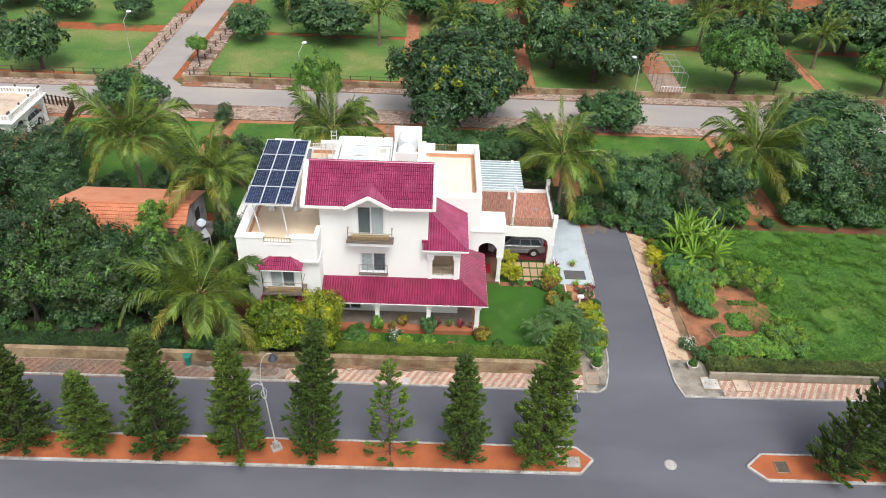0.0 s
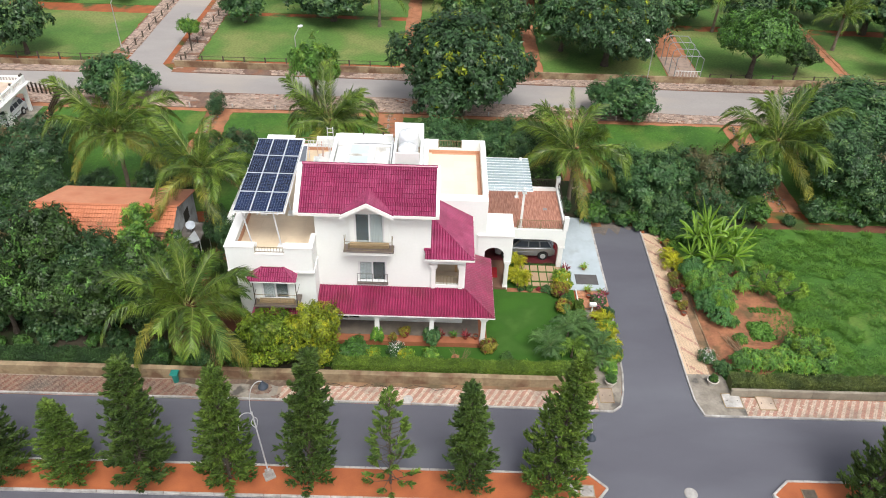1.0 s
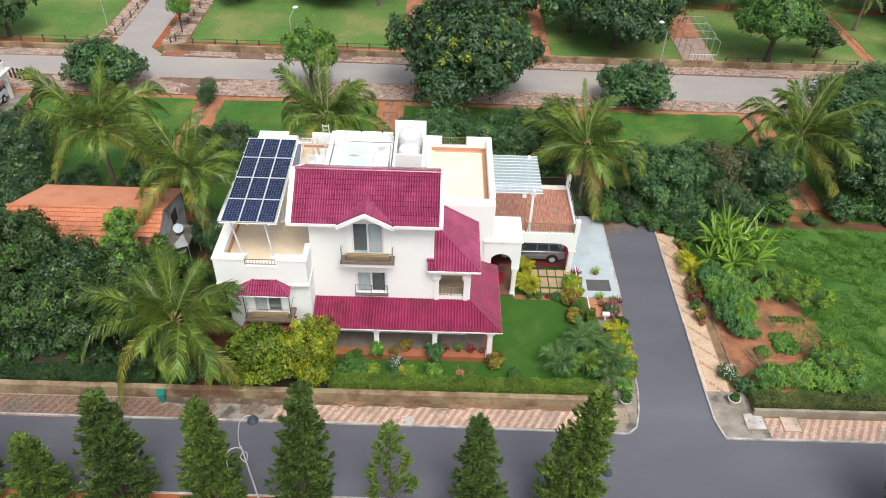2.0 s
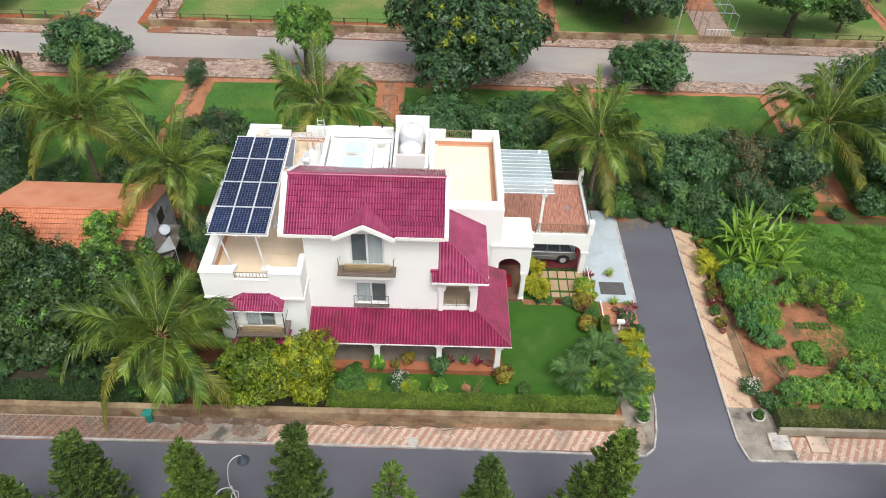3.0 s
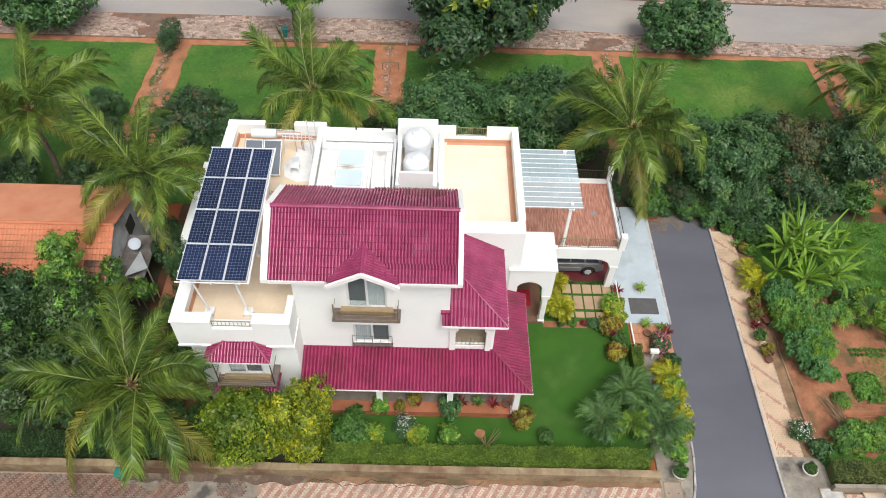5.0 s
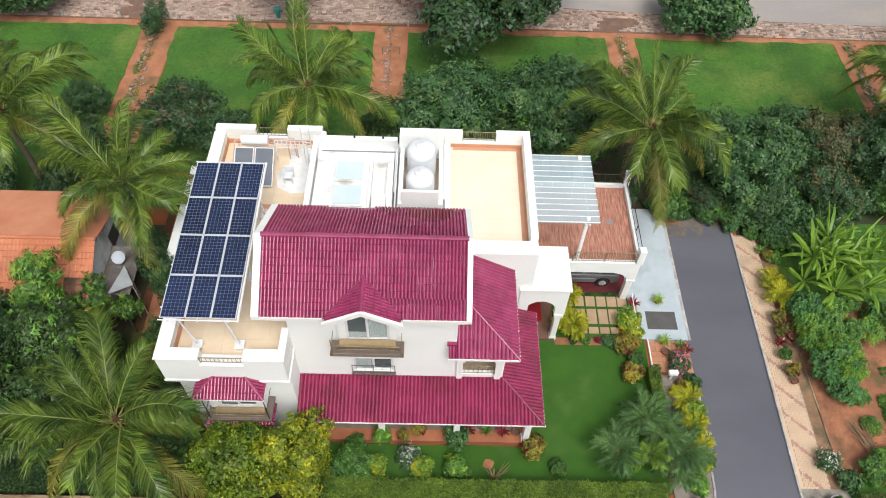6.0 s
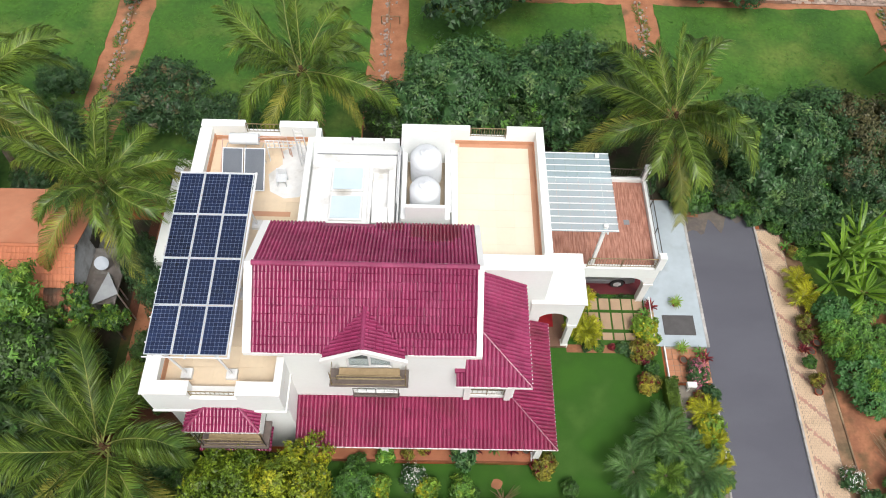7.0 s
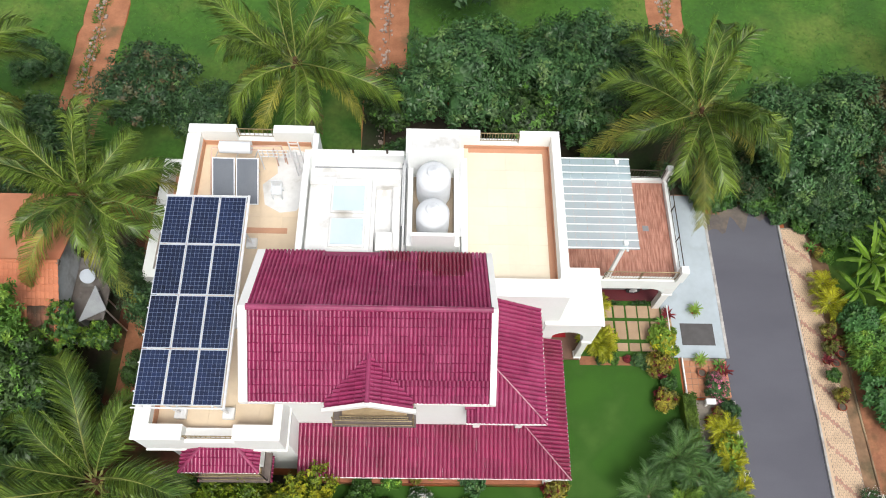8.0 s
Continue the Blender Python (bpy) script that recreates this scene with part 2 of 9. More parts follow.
    "carportfloor": mat("oxide_red_floor", (0.12, 0.02, 0.025), (0.09, 0.016, 0.02), 1.5, 0.5),
    "pot": mat("terracotta_pot", (0.3, 0.08, 0.04), (0.24, 0.06, 0.03), 3.0, 0.8),
    "whitepot": mat("white_cement_pot", (0.62, 0.58, 0.52), (0.5, 0.46, 0.4), 3.0, 0.85, fine=0.2),
    "bin": mat("teal_plastic", (0.02, 0.24, 0.2), (0.02, 0.2, 0.17), 3.0, 0.5),
    "blue": mat("dark_lamp_shade", (0.05, 0.065, 0.085), (0.04, 0.05, 0.07), 4.0, 0.35),
    "greymetal": mat("grey_sheet_metal", (0.3, 0.31, 0.32), (0.24, 0.25, 0.26), 1.0, 0.5, metal=0.3),
    "bark": mat("bark", (0.11, 0.09, 0.07), (0.07, 0.055, 0.042), 3.0, 0.95, bump=0.6, bscale=12, fine=0.3),
    "palmtrunk": mat("palm_trunk", (0.2, 0.16, 0.12), (0.13, 0.1, 0.075), 3.0, 0.95, bump=0.5, bscale=10),
    "husk": mat("palm_husk", (0.14, 0.07, 0.035), (0.09, 0.045, 0.025), 5.0, 0.95),
    "frond": leafy("palm_frond", (0.116, 0.168, 0.025), (0.046, 0.088, 0.019), 0.28, 0.65),
    "frondold": leafy("palm_frond_yellowing", (0.21, 0.2, 0.035), (0.12, 0.145, 0.03), 0.38, 0.4),
    "rachis": mat("frond_rib", (0.34, 0.35, 0.1), (0.24, 0.27, 0.08), 3.0, 0.45),
    "deadfrond": leafy("dead_frond", (0.2, 0.13, 0.06), (0.14, 0.09, 0.045), 0.7),
    "pine": leafy("araucaria_needles", (0.058, 0.096, 0.018), (0.032, 0.06, 0.014), 0.5, 0.5),
    "pinelight": leafy("araucaria_light_needles", (0.085, 0.132, 0.02), (0.048, 0.088, 0.016), 0.5, 0.5),
    "mango": leafy("mango_leaf", (0.047, 0.104, 0.033), (0.027, 0.068, 0.024), 0.38, 0.35),
    "groveleaf": leafy("grove_leaf", (0.042, 0.076, 0.02), (0.022, 0.046, 0.014), 0.42, 0.45),
    "darkleaf": leafy("dark_foliage", (0.041, 0.086, 0.03), (0.023, 0.054, 0.022), 0.42, 0.45),
    "newleaf": leafy("new_mango_leaf", (0.085, 0.14, 0.04), (0.055, 0.11, 0.04), 0.4, 0.35),
    "rustleaf": leafy("rusty_new_leaf", (0.1, 0.075, 0.035), (0.06, 0.07, 0.03), 0.42, 0.4),
    "limeleaf": leafy("lime_new_leaf", (0.15, 0.24, 0.03), (0.1, 0.18, 0.025), 0.42, 0.35),
    "areca": leafy("areca_leaf", (0.082, 0.155, 0.044), (0.048, 0.1, 0.034), 0.42, 0.35),
    "bananarib": mat("banana_midrib", (0.2, 0.29, 0.07), (0.16, 0.24, 0.06), 3.0, 0.5),
    "brownsheet": mat("rusty_sheet_metal", (0.15, 0.13, 0.12), (0.1, 0.085, 0.075), 1.2, 0.7, fine=0.3, fscale=4, c3=(0.22, 0.21, 0.2), c3scale=0.8, c3at=(0.5, 0.6)),
    "tarp": mat("grey_tarpaulin", (0.36, 0.38, 0.39), (0.3, 0.31, 0.33), 1.5, 0.6),
    "redyard": mat("dark_red_earth", (0.15, 0.055, 0.032), (0.1, 0.04, 0.024), 0.8, 0.95, bump=0.5, bscale=10, fine=0.3, fscale=6, c3=(0.05, 0.07, 0.015), c3scale=0.4, c3at=(0.46, 0.62)),
    "greenrib": mat("green_leaf_rib", (0.13, 0.17, 0.05), (0.09, 0.13, 0.04), 3.0, 0.5),
    "blueleaf": leafy("bluish_broad_leaf", (0.05, 0.128, 0.034), (0.03, 0.085, 0.023), 0.4, 0.35),
    "weedblade": leafy("tall_weed_blade", (0.068, 0.15, 0.018), (0.046, 0.115, 0.014), 0.5, 0.16),
    "midleaf": leafy("mid_green_foliage", (0.058, 0.125, 0.024), (0.034, 0.086, 0.02), 0.45, 0.4),
    "brightleaf": leafy("bright_foliage", (0.085, 0.18, 0.028), (0.055, 0.13, 0.022), 0.45, 0.4),
    "olivelime": leafy("green_yellow_foliage", (0.125, 0.18, 0.014), (0.055, 0.1, 0.011), 0.45, 0.65),
    "yellowleaf": leafy("yellow_green_foliage", (0.18, 0.21, 0.013), (0.075, 0.118, 0.012), 0.45, 0.6),
    "blade": leafy("rough_grass_blade", (0.058, 0.138, 0.016), (0.036, 0.1, 0.012), 0.5, 0.35),
    "olivehedge": leafy("olive_hedge_leaf", (0.095, 0.115, 0.03), (0.052, 0.075, 0.022), 0.5, 0.45),
    # Hedge green darkened to hold the shade under the grove trees.
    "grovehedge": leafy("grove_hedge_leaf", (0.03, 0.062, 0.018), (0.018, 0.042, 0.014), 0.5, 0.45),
    "hedge": leafy("hedge_leaf", (0.098, 0.15, 0.018), (0.054, 0.096, 0.013), 0.5, 0.4),
    "croton": leafy("croton_leaf", (0.2, 0.17, 0.022), (0.09, 0.1, 0.02), 0.4, 0.5),
    "gold": leafy("golden_palm_leaf", (0.31, 0.3, 0.016), (0.2, 0.22, 0.014), 0.42, 0.4),
    "pinkleaf": leafy("pink_new_leaf", (0.2, 0.05, 0.05), (0.14, 0.03, 0.04), 0.4, 0.4),
    "redleaf": leafy("red_cordyline_leaf", (0.16, 0.02, 0.025), (0.1, 0.015, 0.02), 0.4, 0.5),
    "banana": leafy("banana_leaf", (0.135, 0.235, 0.02), (0.075, 0.16, 0.016), 0.35, 0.2),
    "flower": mat("white_petals", (0.75, 0.75, 0.7), (0.7, 0.7, 0.66), 5.0, 0.6),
    "pink": mat("pink_petals", (0.6, 0.2, 0.3), (0.5, 0.13, 0.2), 5.0, 0.6, island=0.4),
    "twig": mat("dry_twig", (0.3, 0.2, 0.12), (0.22, 0.14, 0.08), 5.0, 0.9, island=0.3),
    "stoneold": mat("rubble_stone", (0.34, 0.27, 0.23), (0.24, 0.19, 0.165), 1.2, 0.9, bump=0.5, bscale=8, island=0.25, each=0.2, fine=0.2),
    "pinkstone": mat("pink_rubble_paver", (0.42, 0.31, 0.25), (0.3, 0.225, 0.185), 1.4, 0.9, island=0.28, fine=0.2, bump=0.4, bscale=10),
}


def glass(name, tint, sheen, rough, amount):
    """Thin clear sheet: mostly seen through, with a share of pale sheen."""
    m = bpy.data.materials.new(name)
    m.use_nodes = True
    n, l = m.node_tree.nodes, m.node_tree.links
    b, ts, ms = n["Principled BSDF"], n.new("ShaderNodeBsdfTransparent"), n.new("ShaderNodeMixShader")
    b.inputs["Base Color"].default_value = (*sheen, 1)
    b.inputs["Roughness"].default_value = rough
    ts.inputs["Color"].default_value = (*tint, 1)
    ms.inputs["Fac"].default_value = amount
    l.new(ts.outputs["BSDF"], ms.inputs[1])
    l.new(b.outputs["BSDF"], ms.inputs[2])
    l.new(ms.outputs["Shader"], n["Material Output"].inputs["Surface"])
    return m


M["glass"] = glass("window_glass", (0.92, 0.95, 0.95), (0.3, 0.36, 0.38), 0.05, 0.2)
M["canopy"] = glass("canopy_glass", (0.8, 0.86, 0.88), (0.56, 0.67, 0.71), 0.15, 0.38)
# Leaf-strewn soil with the shade under trees and shrubs put into its colour.
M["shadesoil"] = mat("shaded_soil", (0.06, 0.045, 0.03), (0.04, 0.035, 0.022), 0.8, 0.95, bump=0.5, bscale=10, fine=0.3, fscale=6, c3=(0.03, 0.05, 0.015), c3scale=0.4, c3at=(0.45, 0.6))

# ---- building blocks ----


def bx(bm, x0, x1, y0, y1, z0, z1, bevel=0.0):
    vs = [bm.verts.new(p) for p in ((x0, y0, z0), (x1, y0, z0), (x1, y1, z0), (x0, y1, z0), (x0, y0, z1), (x1, y0, z1), (x1, y1, z1), (x0, y1, z1))]
    fs = [bm.faces.new([vs[i] for i in q]) for q in ((3, 2, 1, 0), (4, 5, 6, 7), (0, 1, 5, 4), (1, 2, 6, 5), (2, 3, 7, 6), (3, 0, 4, 7))]
    if bevel:
        bmesh.ops.bevel(bm, geom=list({e for f in fs for e in f.edges}), offset=bevel, segments=1, affect="EDGES")


def boxes(*lists, bevel=0.0):
    bm = bmesh.new()
    for b in lists:
        bx(bm, *b, bevel=bevel)
    return bm


def rod(bm, a, b, r0, r1=None, seg=8, caps=True):
    """A tapered round bar from a to b."""
    a, b, r1 = Vector(a), Vector(b), r0 if r1 is None else r1
    q = (b - a).to_track_quat("Z", "Y")
    rings = []
    for p, r in ((a, r0), (b, r1)):
        rings.append([bm.verts.new(p + q @ Vector((r * math.cos(2 * math.pi * i / seg), r * math.sin(2 * math.pi * i / seg), 0))) for i in range(seg)])
    for i in range(seg):
        bm.faces.new((rings[0][i], rings[0][(i + 1) % seg], rings[1][(i + 1) % seg], rings[1][i]))
    if caps:
        bm.faces.new(rings[0][::-1])
        bm.faces.new(rings[1])


def lathe(bm, cx, cy, profile, seg=24):
    """A turned body from (radius, height) pairs."""
    rings = [[bm.verts.new((cx + r * math.cos(2 * math.pi * i / seg), cy + r * math.sin(2 * math.pi * i / seg), z)) for i in range(seg)] for r, z in profile]
    for a, b in zip(rings, rings[1:]):
        for i in range(seg):
            bm.faces.new((a[i], a[(i + 1) % seg], b[(i + 1) % seg], b[i]))
    bm.faces.new(rings[0][::-1])
    bm.faces.new(rings[-1])


def prism(bm, pts, z0, z1):
    """An upright prism over a polygon of (x, y)."""
    lo, hi = [bm.verts.new((x, y, z0)) for x, y in pts], [bm.verts.new((x, y, z1)) for x, y in pts]
    n = len(pts)
    for i in range(n):
        bm.faces.new((lo[i], lo[(i + 1) % n], hi[(i + 1) % n], hi[i]))
    bm.faces.new(lo[::-1])
    bm.faces.new(hi)


def mesh_of(name, bm, material):
    me = bpy.data.meshes.new(name)
    bmesh.ops.recalc_face_normals(bm, faces=bm.faces)
    bm.to_mesh(me)
    bm.free()
    for m in (material if isinstance(material, (list, tuple)) else [material]):
        me.materials.append(M[m] if isinstance(m, str) else m)
    return me


def raw_mesh(name, verts, faces, material, smooth=False):
    me = bpy.data.meshes.new(name)
    me.from_pydata([tuple(v) for v in verts], [], [tuple(f) for f in faces])
    for m in (material if isinstance(material, (list, tuple)) else [material]):
        me.materials.append(M[m] if isinstance(m, str) else m)
    if smooth:
        me.polygons.foreach_set("use_smooth", [True] * len(me.polygons))
    me.update()
    return me


def thing(name, loc, label, category, group="", kind=""):
    ob = new(name)
    ob.location = loc
    ob.empty_display_size = 0.2
    return tagged(ob, label, category, group, kind)


def solid(name, bm, material, label, category, group="", kind=""):
    return tagged(new(name, mesh_of(name, bm, material)), label, category, group, kind)


def part(name, bm, material, parent, label=""):
    """A mesh of its own, in world metres, under a thing or a part."""
    me = bm if isinstance(bm, bpy.types.Mesh) else mesh_of(name, bm, material)
    ob = new(name, me)
    ob.parent = parent
    ob.matrix_parent_inverse = Matrix.Translation(-parent.location)
    return tagged(ob, label)


def lpart(name, data, parent, m=None, label=""):
    """A mesh of its own, in the thing's own metres."""
    ob = new(name, data)
    ob.parent = parent
    if m is not None:
        ob.matrix_basis = m
    return tagged(ob, label)


# ---- plants ----


def leaf_quads(pos, out, length, width, rg, droop=0.35, away=None, three=False):
    """Folded leaf blades at pos, facing out; with away they point from the middle of their cluster."""
    n = len(pos)
    out = out + rg.normal(0, 0.6 if away is None else 0.32, (n, 3))
    out /= np.linalg.norm(out, axis=1, keepdims=True) + 1e-9
    ax = np.cross(out, rg.normal(0, 1, (n, 3)))
    ax /= np.linalg.norm(ax, axis=1, keepdims=True) + 1e-9
    if away is not None:
        ax = ax * 0.5 + away * 1.1
    ax[:, 2] -= droop * 0.6
    ax /= np.linalg.norm(ax, axis=1, keepdims=True) + 1e-9
    side = np.cross(out, ax)
    side /= np.linalg.norm(side, axis=1, keepdims=True) + 1e-9
    ln = length * rg.uniform(0.65, 1.25, (n, 1))
    wd = width * rg.uniform(0.7, 1.2, (n, 1))
    p0, p2 = pos - ax * ln * 0.5, pos + ax * ln * 0.5 - out * ln * 0.12
    mid = pos + out * wd * 0.12
    if three:
        v = np.stack([p0 * 0.7 + p2 * 0.3 - side * wd * 0.5, p2, p0 * 0.85 + p2 * 0.15 + side * wd * 0.5], 1).reshape(-1, 3)
        return v, np.arange(3 * n).reshape(n, 3)
    v = np.stack([p0, mid - side * wd * 0.5, p2, mid + side * wd * 0.5], 1).reshape(-1, 3)
    return v, np.arange(4 * n).reshape(n, 4)


ICO_V, ICO_F = None, None
_b = bmesh.new()
bmesh.ops.create_icosphere(_b, subdivisions=2, radius=1.0)
ICO_V = np.array([v.co[:] for v in _b.verts])
ICO_F = np.array([[v.index for v in f.verts] for f in _b.faces])
_b.free()


def foliage(blobs, density, length, width, seed, clump=0.34, core=0.55, low=-0.45, rough=1.0, tips=0.3, three=False):
    """A crown of leaf rosettes on the outside of some ellipsoids (x, y, z, rx, ry, rz): vertices, faces, and 1 for new leaves."""
    rg = np.random.default_rng(seed)
    vs, fs, mi, off = [], [], [], 0
    for cx, cy, cz, rx, ry, rz in blobs:
        c, r = np.array([cx, cy, cz]), np.array([rx, ry, rz])
        area = 4 * math.pi * ((rx * ry) ** 1.6 / 3 + (rx * rz) ** 1.6 / 3 + (ry * rz) ** 1.6 / 3) ** (1 / 1.6)
        rm = (rx * ry * rz) ** (1 / 3)
        k = max(6, int(area / (clump * rm) ** 2 / 2.3))
        d = rg.normal(0, 1, (k * 2, 3))
        d /= np.linalg.norm(d, axis=1, keepdims=True)
        d = d[d[:, 2] > low][:k]
        for u in d:
            cr = clump * rm * rg.uniform(0.45, 1.35)
            cc = c + u * r * rg.uniform(0.6, 1.0 + 0.16 * rough)
            n = max(6, int(density * 4 * cr * cr * 3.1))
            e = rg.normal(0, 1, (n, 3)) + u * 0.8
            e /= np.linalg.norm(e, axis=1, keepdims=True)
            p = cc + e * cr * (rg.uniform(0.35, 1.0, (n, 1)) + 0.4 * rg.uniform(0, 1, (n, 1)) ** 3)
            along = (e * u).sum(1, keepdims=True)
            new_growth = tips > 0 and u[2] > 0.05 and rg.random() < tips
            v, f = leaf_quads(p, e * 0.45 + u * 0.6 + np.array([0, 0, 0.45]), length, width, rg, away=e - 0.75 * u * along, three=three)
            vs.append(v)
            fs += (f + off).tolist()
            if new_growth:
                mi.append((along[:, 0] + rg.normal(0, 0.2, n) > 0.25).astype(int))
            else:
                mi.append(np.zeros(n, int))
            off += len(v)
        if core:
            v = c + ICO_V * r * core * rg.uniform(0.85, 1.12, (len(ICO_V), 1))
            vs.append(v)
            fs += (ICO_F + off).tolist()
            mi.append(np.zeros(len(ICO_F), int))
            off += len(v)
    V = np.concatenate(vs)
    return V, fs, np.concatenate(mi)


def leaf_mesh(name, fol, material, tip=None):
    me = raw_mesh(name, fol[0], fol[1], [material] + ([tip] if tip else []))
    if tip:
        me.polygons.foreach_set("material_index", fol[2].astype("int32"))
    return me


def trunk_mesh(name, height, r0, r1, lean=(0, 0), limbs=(), seg=9, material="bark", rings=7):
    bm = bmesh.new()
    rg = random.Random(name)
    prev = None
    for i in range(rings + 1):
        s = i / rings
        p = Vector((lean[0] * s * s + rg.uniform(-0.04, 0.04), lean[1] * s * s + rg.uniform(-0.04, 0.04), height * s))
        r = r0 + (r1 - r0) * s + (0.35 * r0 * max(0, 1 - 6 * s))
        ring = [bm.verts.new(p + Vector((r * math.cos(2 * math.pi * k / seg), r * math.sin(2 * math.pi * k / seg), 0))) for k in range(seg)]
        if prev:
            for k in range(seg):
                bm.faces.new((prev[k], prev[(k + 1) % seg], ring[(k + 1) % seg], ring[k]))
        prev = ring
    bm.faces.new(prev)
    for a, b, r in limbs:
        rod(bm, a, b, r, r * 0.45, 6)
    return mesh_of(name, bm, material)


CROWNS = {}


def crown_kind(key, material, blobs, density, length, width, seed, tip=None, **kw):
    CROWNS[key] = (leaf_mesh("crown_" + key, foliage(blobs, density * 1.5, length * 0.85, width, seed, three=True, **kw), material, tip),
                   trunk_mesh("trunk_" + key, blobs[0][2], 0.09 * blobs[0][3] + 0.04, 0.05 * blobs[0][3] + 0.02, limbs=[
                       ((0, 0, blobs[0][2] * 0.45), (b[0] * 0.8, b[1] * 0.8, b[2]), 0.03 * blobs[0][3] + 0.02) for b in blobs[1:5]]))


def tree(name, key, x, y, z, s, turn, label, category="tree", group="", sz=None):
    t = thing(name, (x, y, z), label, category, group)
    t.rotation_euler = (0, 0, radians(turn))
    t.scale = (s, s, sz or s)
    lpart("trunk", CROWNS[key][1], t)
    lpart("crown", CROWNS[key][0], t)
    return t

# ---- ground, roads, pavements ----
FLAT = 900.0
solid("ground", boxes((-FLAT, FLAT, -FLAT, FLAT, -0.6, 0.0)), "earth", "red earth ground with patches of weeds", "ground", kind="structure")


def sheet(name, rects, material, label, category, top=0.02, bottom=-0.1):
    return solid(name, boxes(*[(*r, bottom, top) for r in rects]), material, label, category, kind="structure")


def strip(name, pts, top, material, label, category, bottom=-0.1):
    bm = bmesh.new()
    prism(bm, pts, bottom, top)
    return solid(name, bm, material, label, category, kind="structure")


# main road with its side road, one asphalt sheet
strip("road", [(-220, 18.5), (240, 18.5), (240, 33.2), (17.1, 33.2), (16.72, 34.4), (16.72, 36.5), (16.98, 52.9), (13.1, 54.3), (12.55, 36.5),
               (12.3, 34.9), (11.6, 33.4), (-220, 33.6)], 0.02, "asphalt", "smooth dark grey asphalt road with a side road", "road")
strip("back_road", [(-220, 75.4), (-29.0, 75.5), (-4.7, 75.7), (25.0, 73.9), (60.0, 73.0), (240, 70.5), (240, 78.0), (29.0, 79.7), (-29.5, 80.3), (-31.6, 82.4), (-30.9, 250),
                    (-35.8, 250), (-35.9, 83.5), (-37.9, 79.6), (-220, 78.6)],
      0.02, "oldroad", "pale worn concrete road with a branch road", "road")


def kerb_line(name, pts, w, h, label, material="kerb"):
    """Kerb stones along a line of (x, y), about 0.9 m each; the thing holds each stone."""
    t = thing(name, (pts[0][0], pts[0][1], 0), label, "kerb", kind="structure")
    stones = {}
    for (xa, ya), (xb, yb) in zip(pts, pts[1:]):
        ln = math.hypot(xb - xa, yb - ya)
        n = max(1, round(ln / 0.9))
        key = round(ln / n, 2)
        if key not in stones:
            stones[key] = mesh_of("kerb_stone", boxes((-key / 2 + 0.008, key / 2 - 0.008, -w / 2, w / 2, -0.1, h), bevel=0.015), material)
        for i in range(n):
            s = (i + 0.5) / n
            ob = new("kerb_stone", stones[key])
            ob.parent = t
            ob.matrix_parent_inverse = Matrix.Translation(-t.location)
            ob.matrix_basis = pose(xa + (xb - xa) * s, ya + (yb - ya) * s, random.uniform(-0.012, 0.012), 0, 0, math.degrees(math.atan2(yb - ya, xb - xa)))
    return t


kerb_line("kerb_house_side", [(-40, 33.55), (-2, 33.5), (11.4, 33.3), (11.95, 33.75), (12.3, 34.9), (12.55, 36.5), (12.85, 42.6)], 0.11, 0.14, "worn pale concrete kerb beside the house")
kerb_line("kerb_plot_side", [(16.95, 52.4), (16.72, 36.4), (16.72, 34.4), (17.05, 33.15), (46, 33.15)], 0.11, 0.14, "worn pale concrete kerb beside the empty plot")


def median(name, pts, label):
    bm = bmesh.new()
    prism(bm, pts, -0.05, 0.14)
    t = solid(name, bm, "soil", label, "median", kind="structure")
    kerb_line(name + "_kerb", pts + [pts[0]], 0.13, 0.19, "pale concrete kerb round the median")
    return t


median("median_west", [(-45, 26.72), (9.25, 26.72), (10.1, 27.72), (9.15, 28.62), (-45, 28.75)], "narrow median of bare orange soil")
median("median_east", [(20.25, 26.62), (46, 26.55), (46, 28.5), (20.45, 28.5), (19.35, 27.58)], "narrow median of bare orange soil")

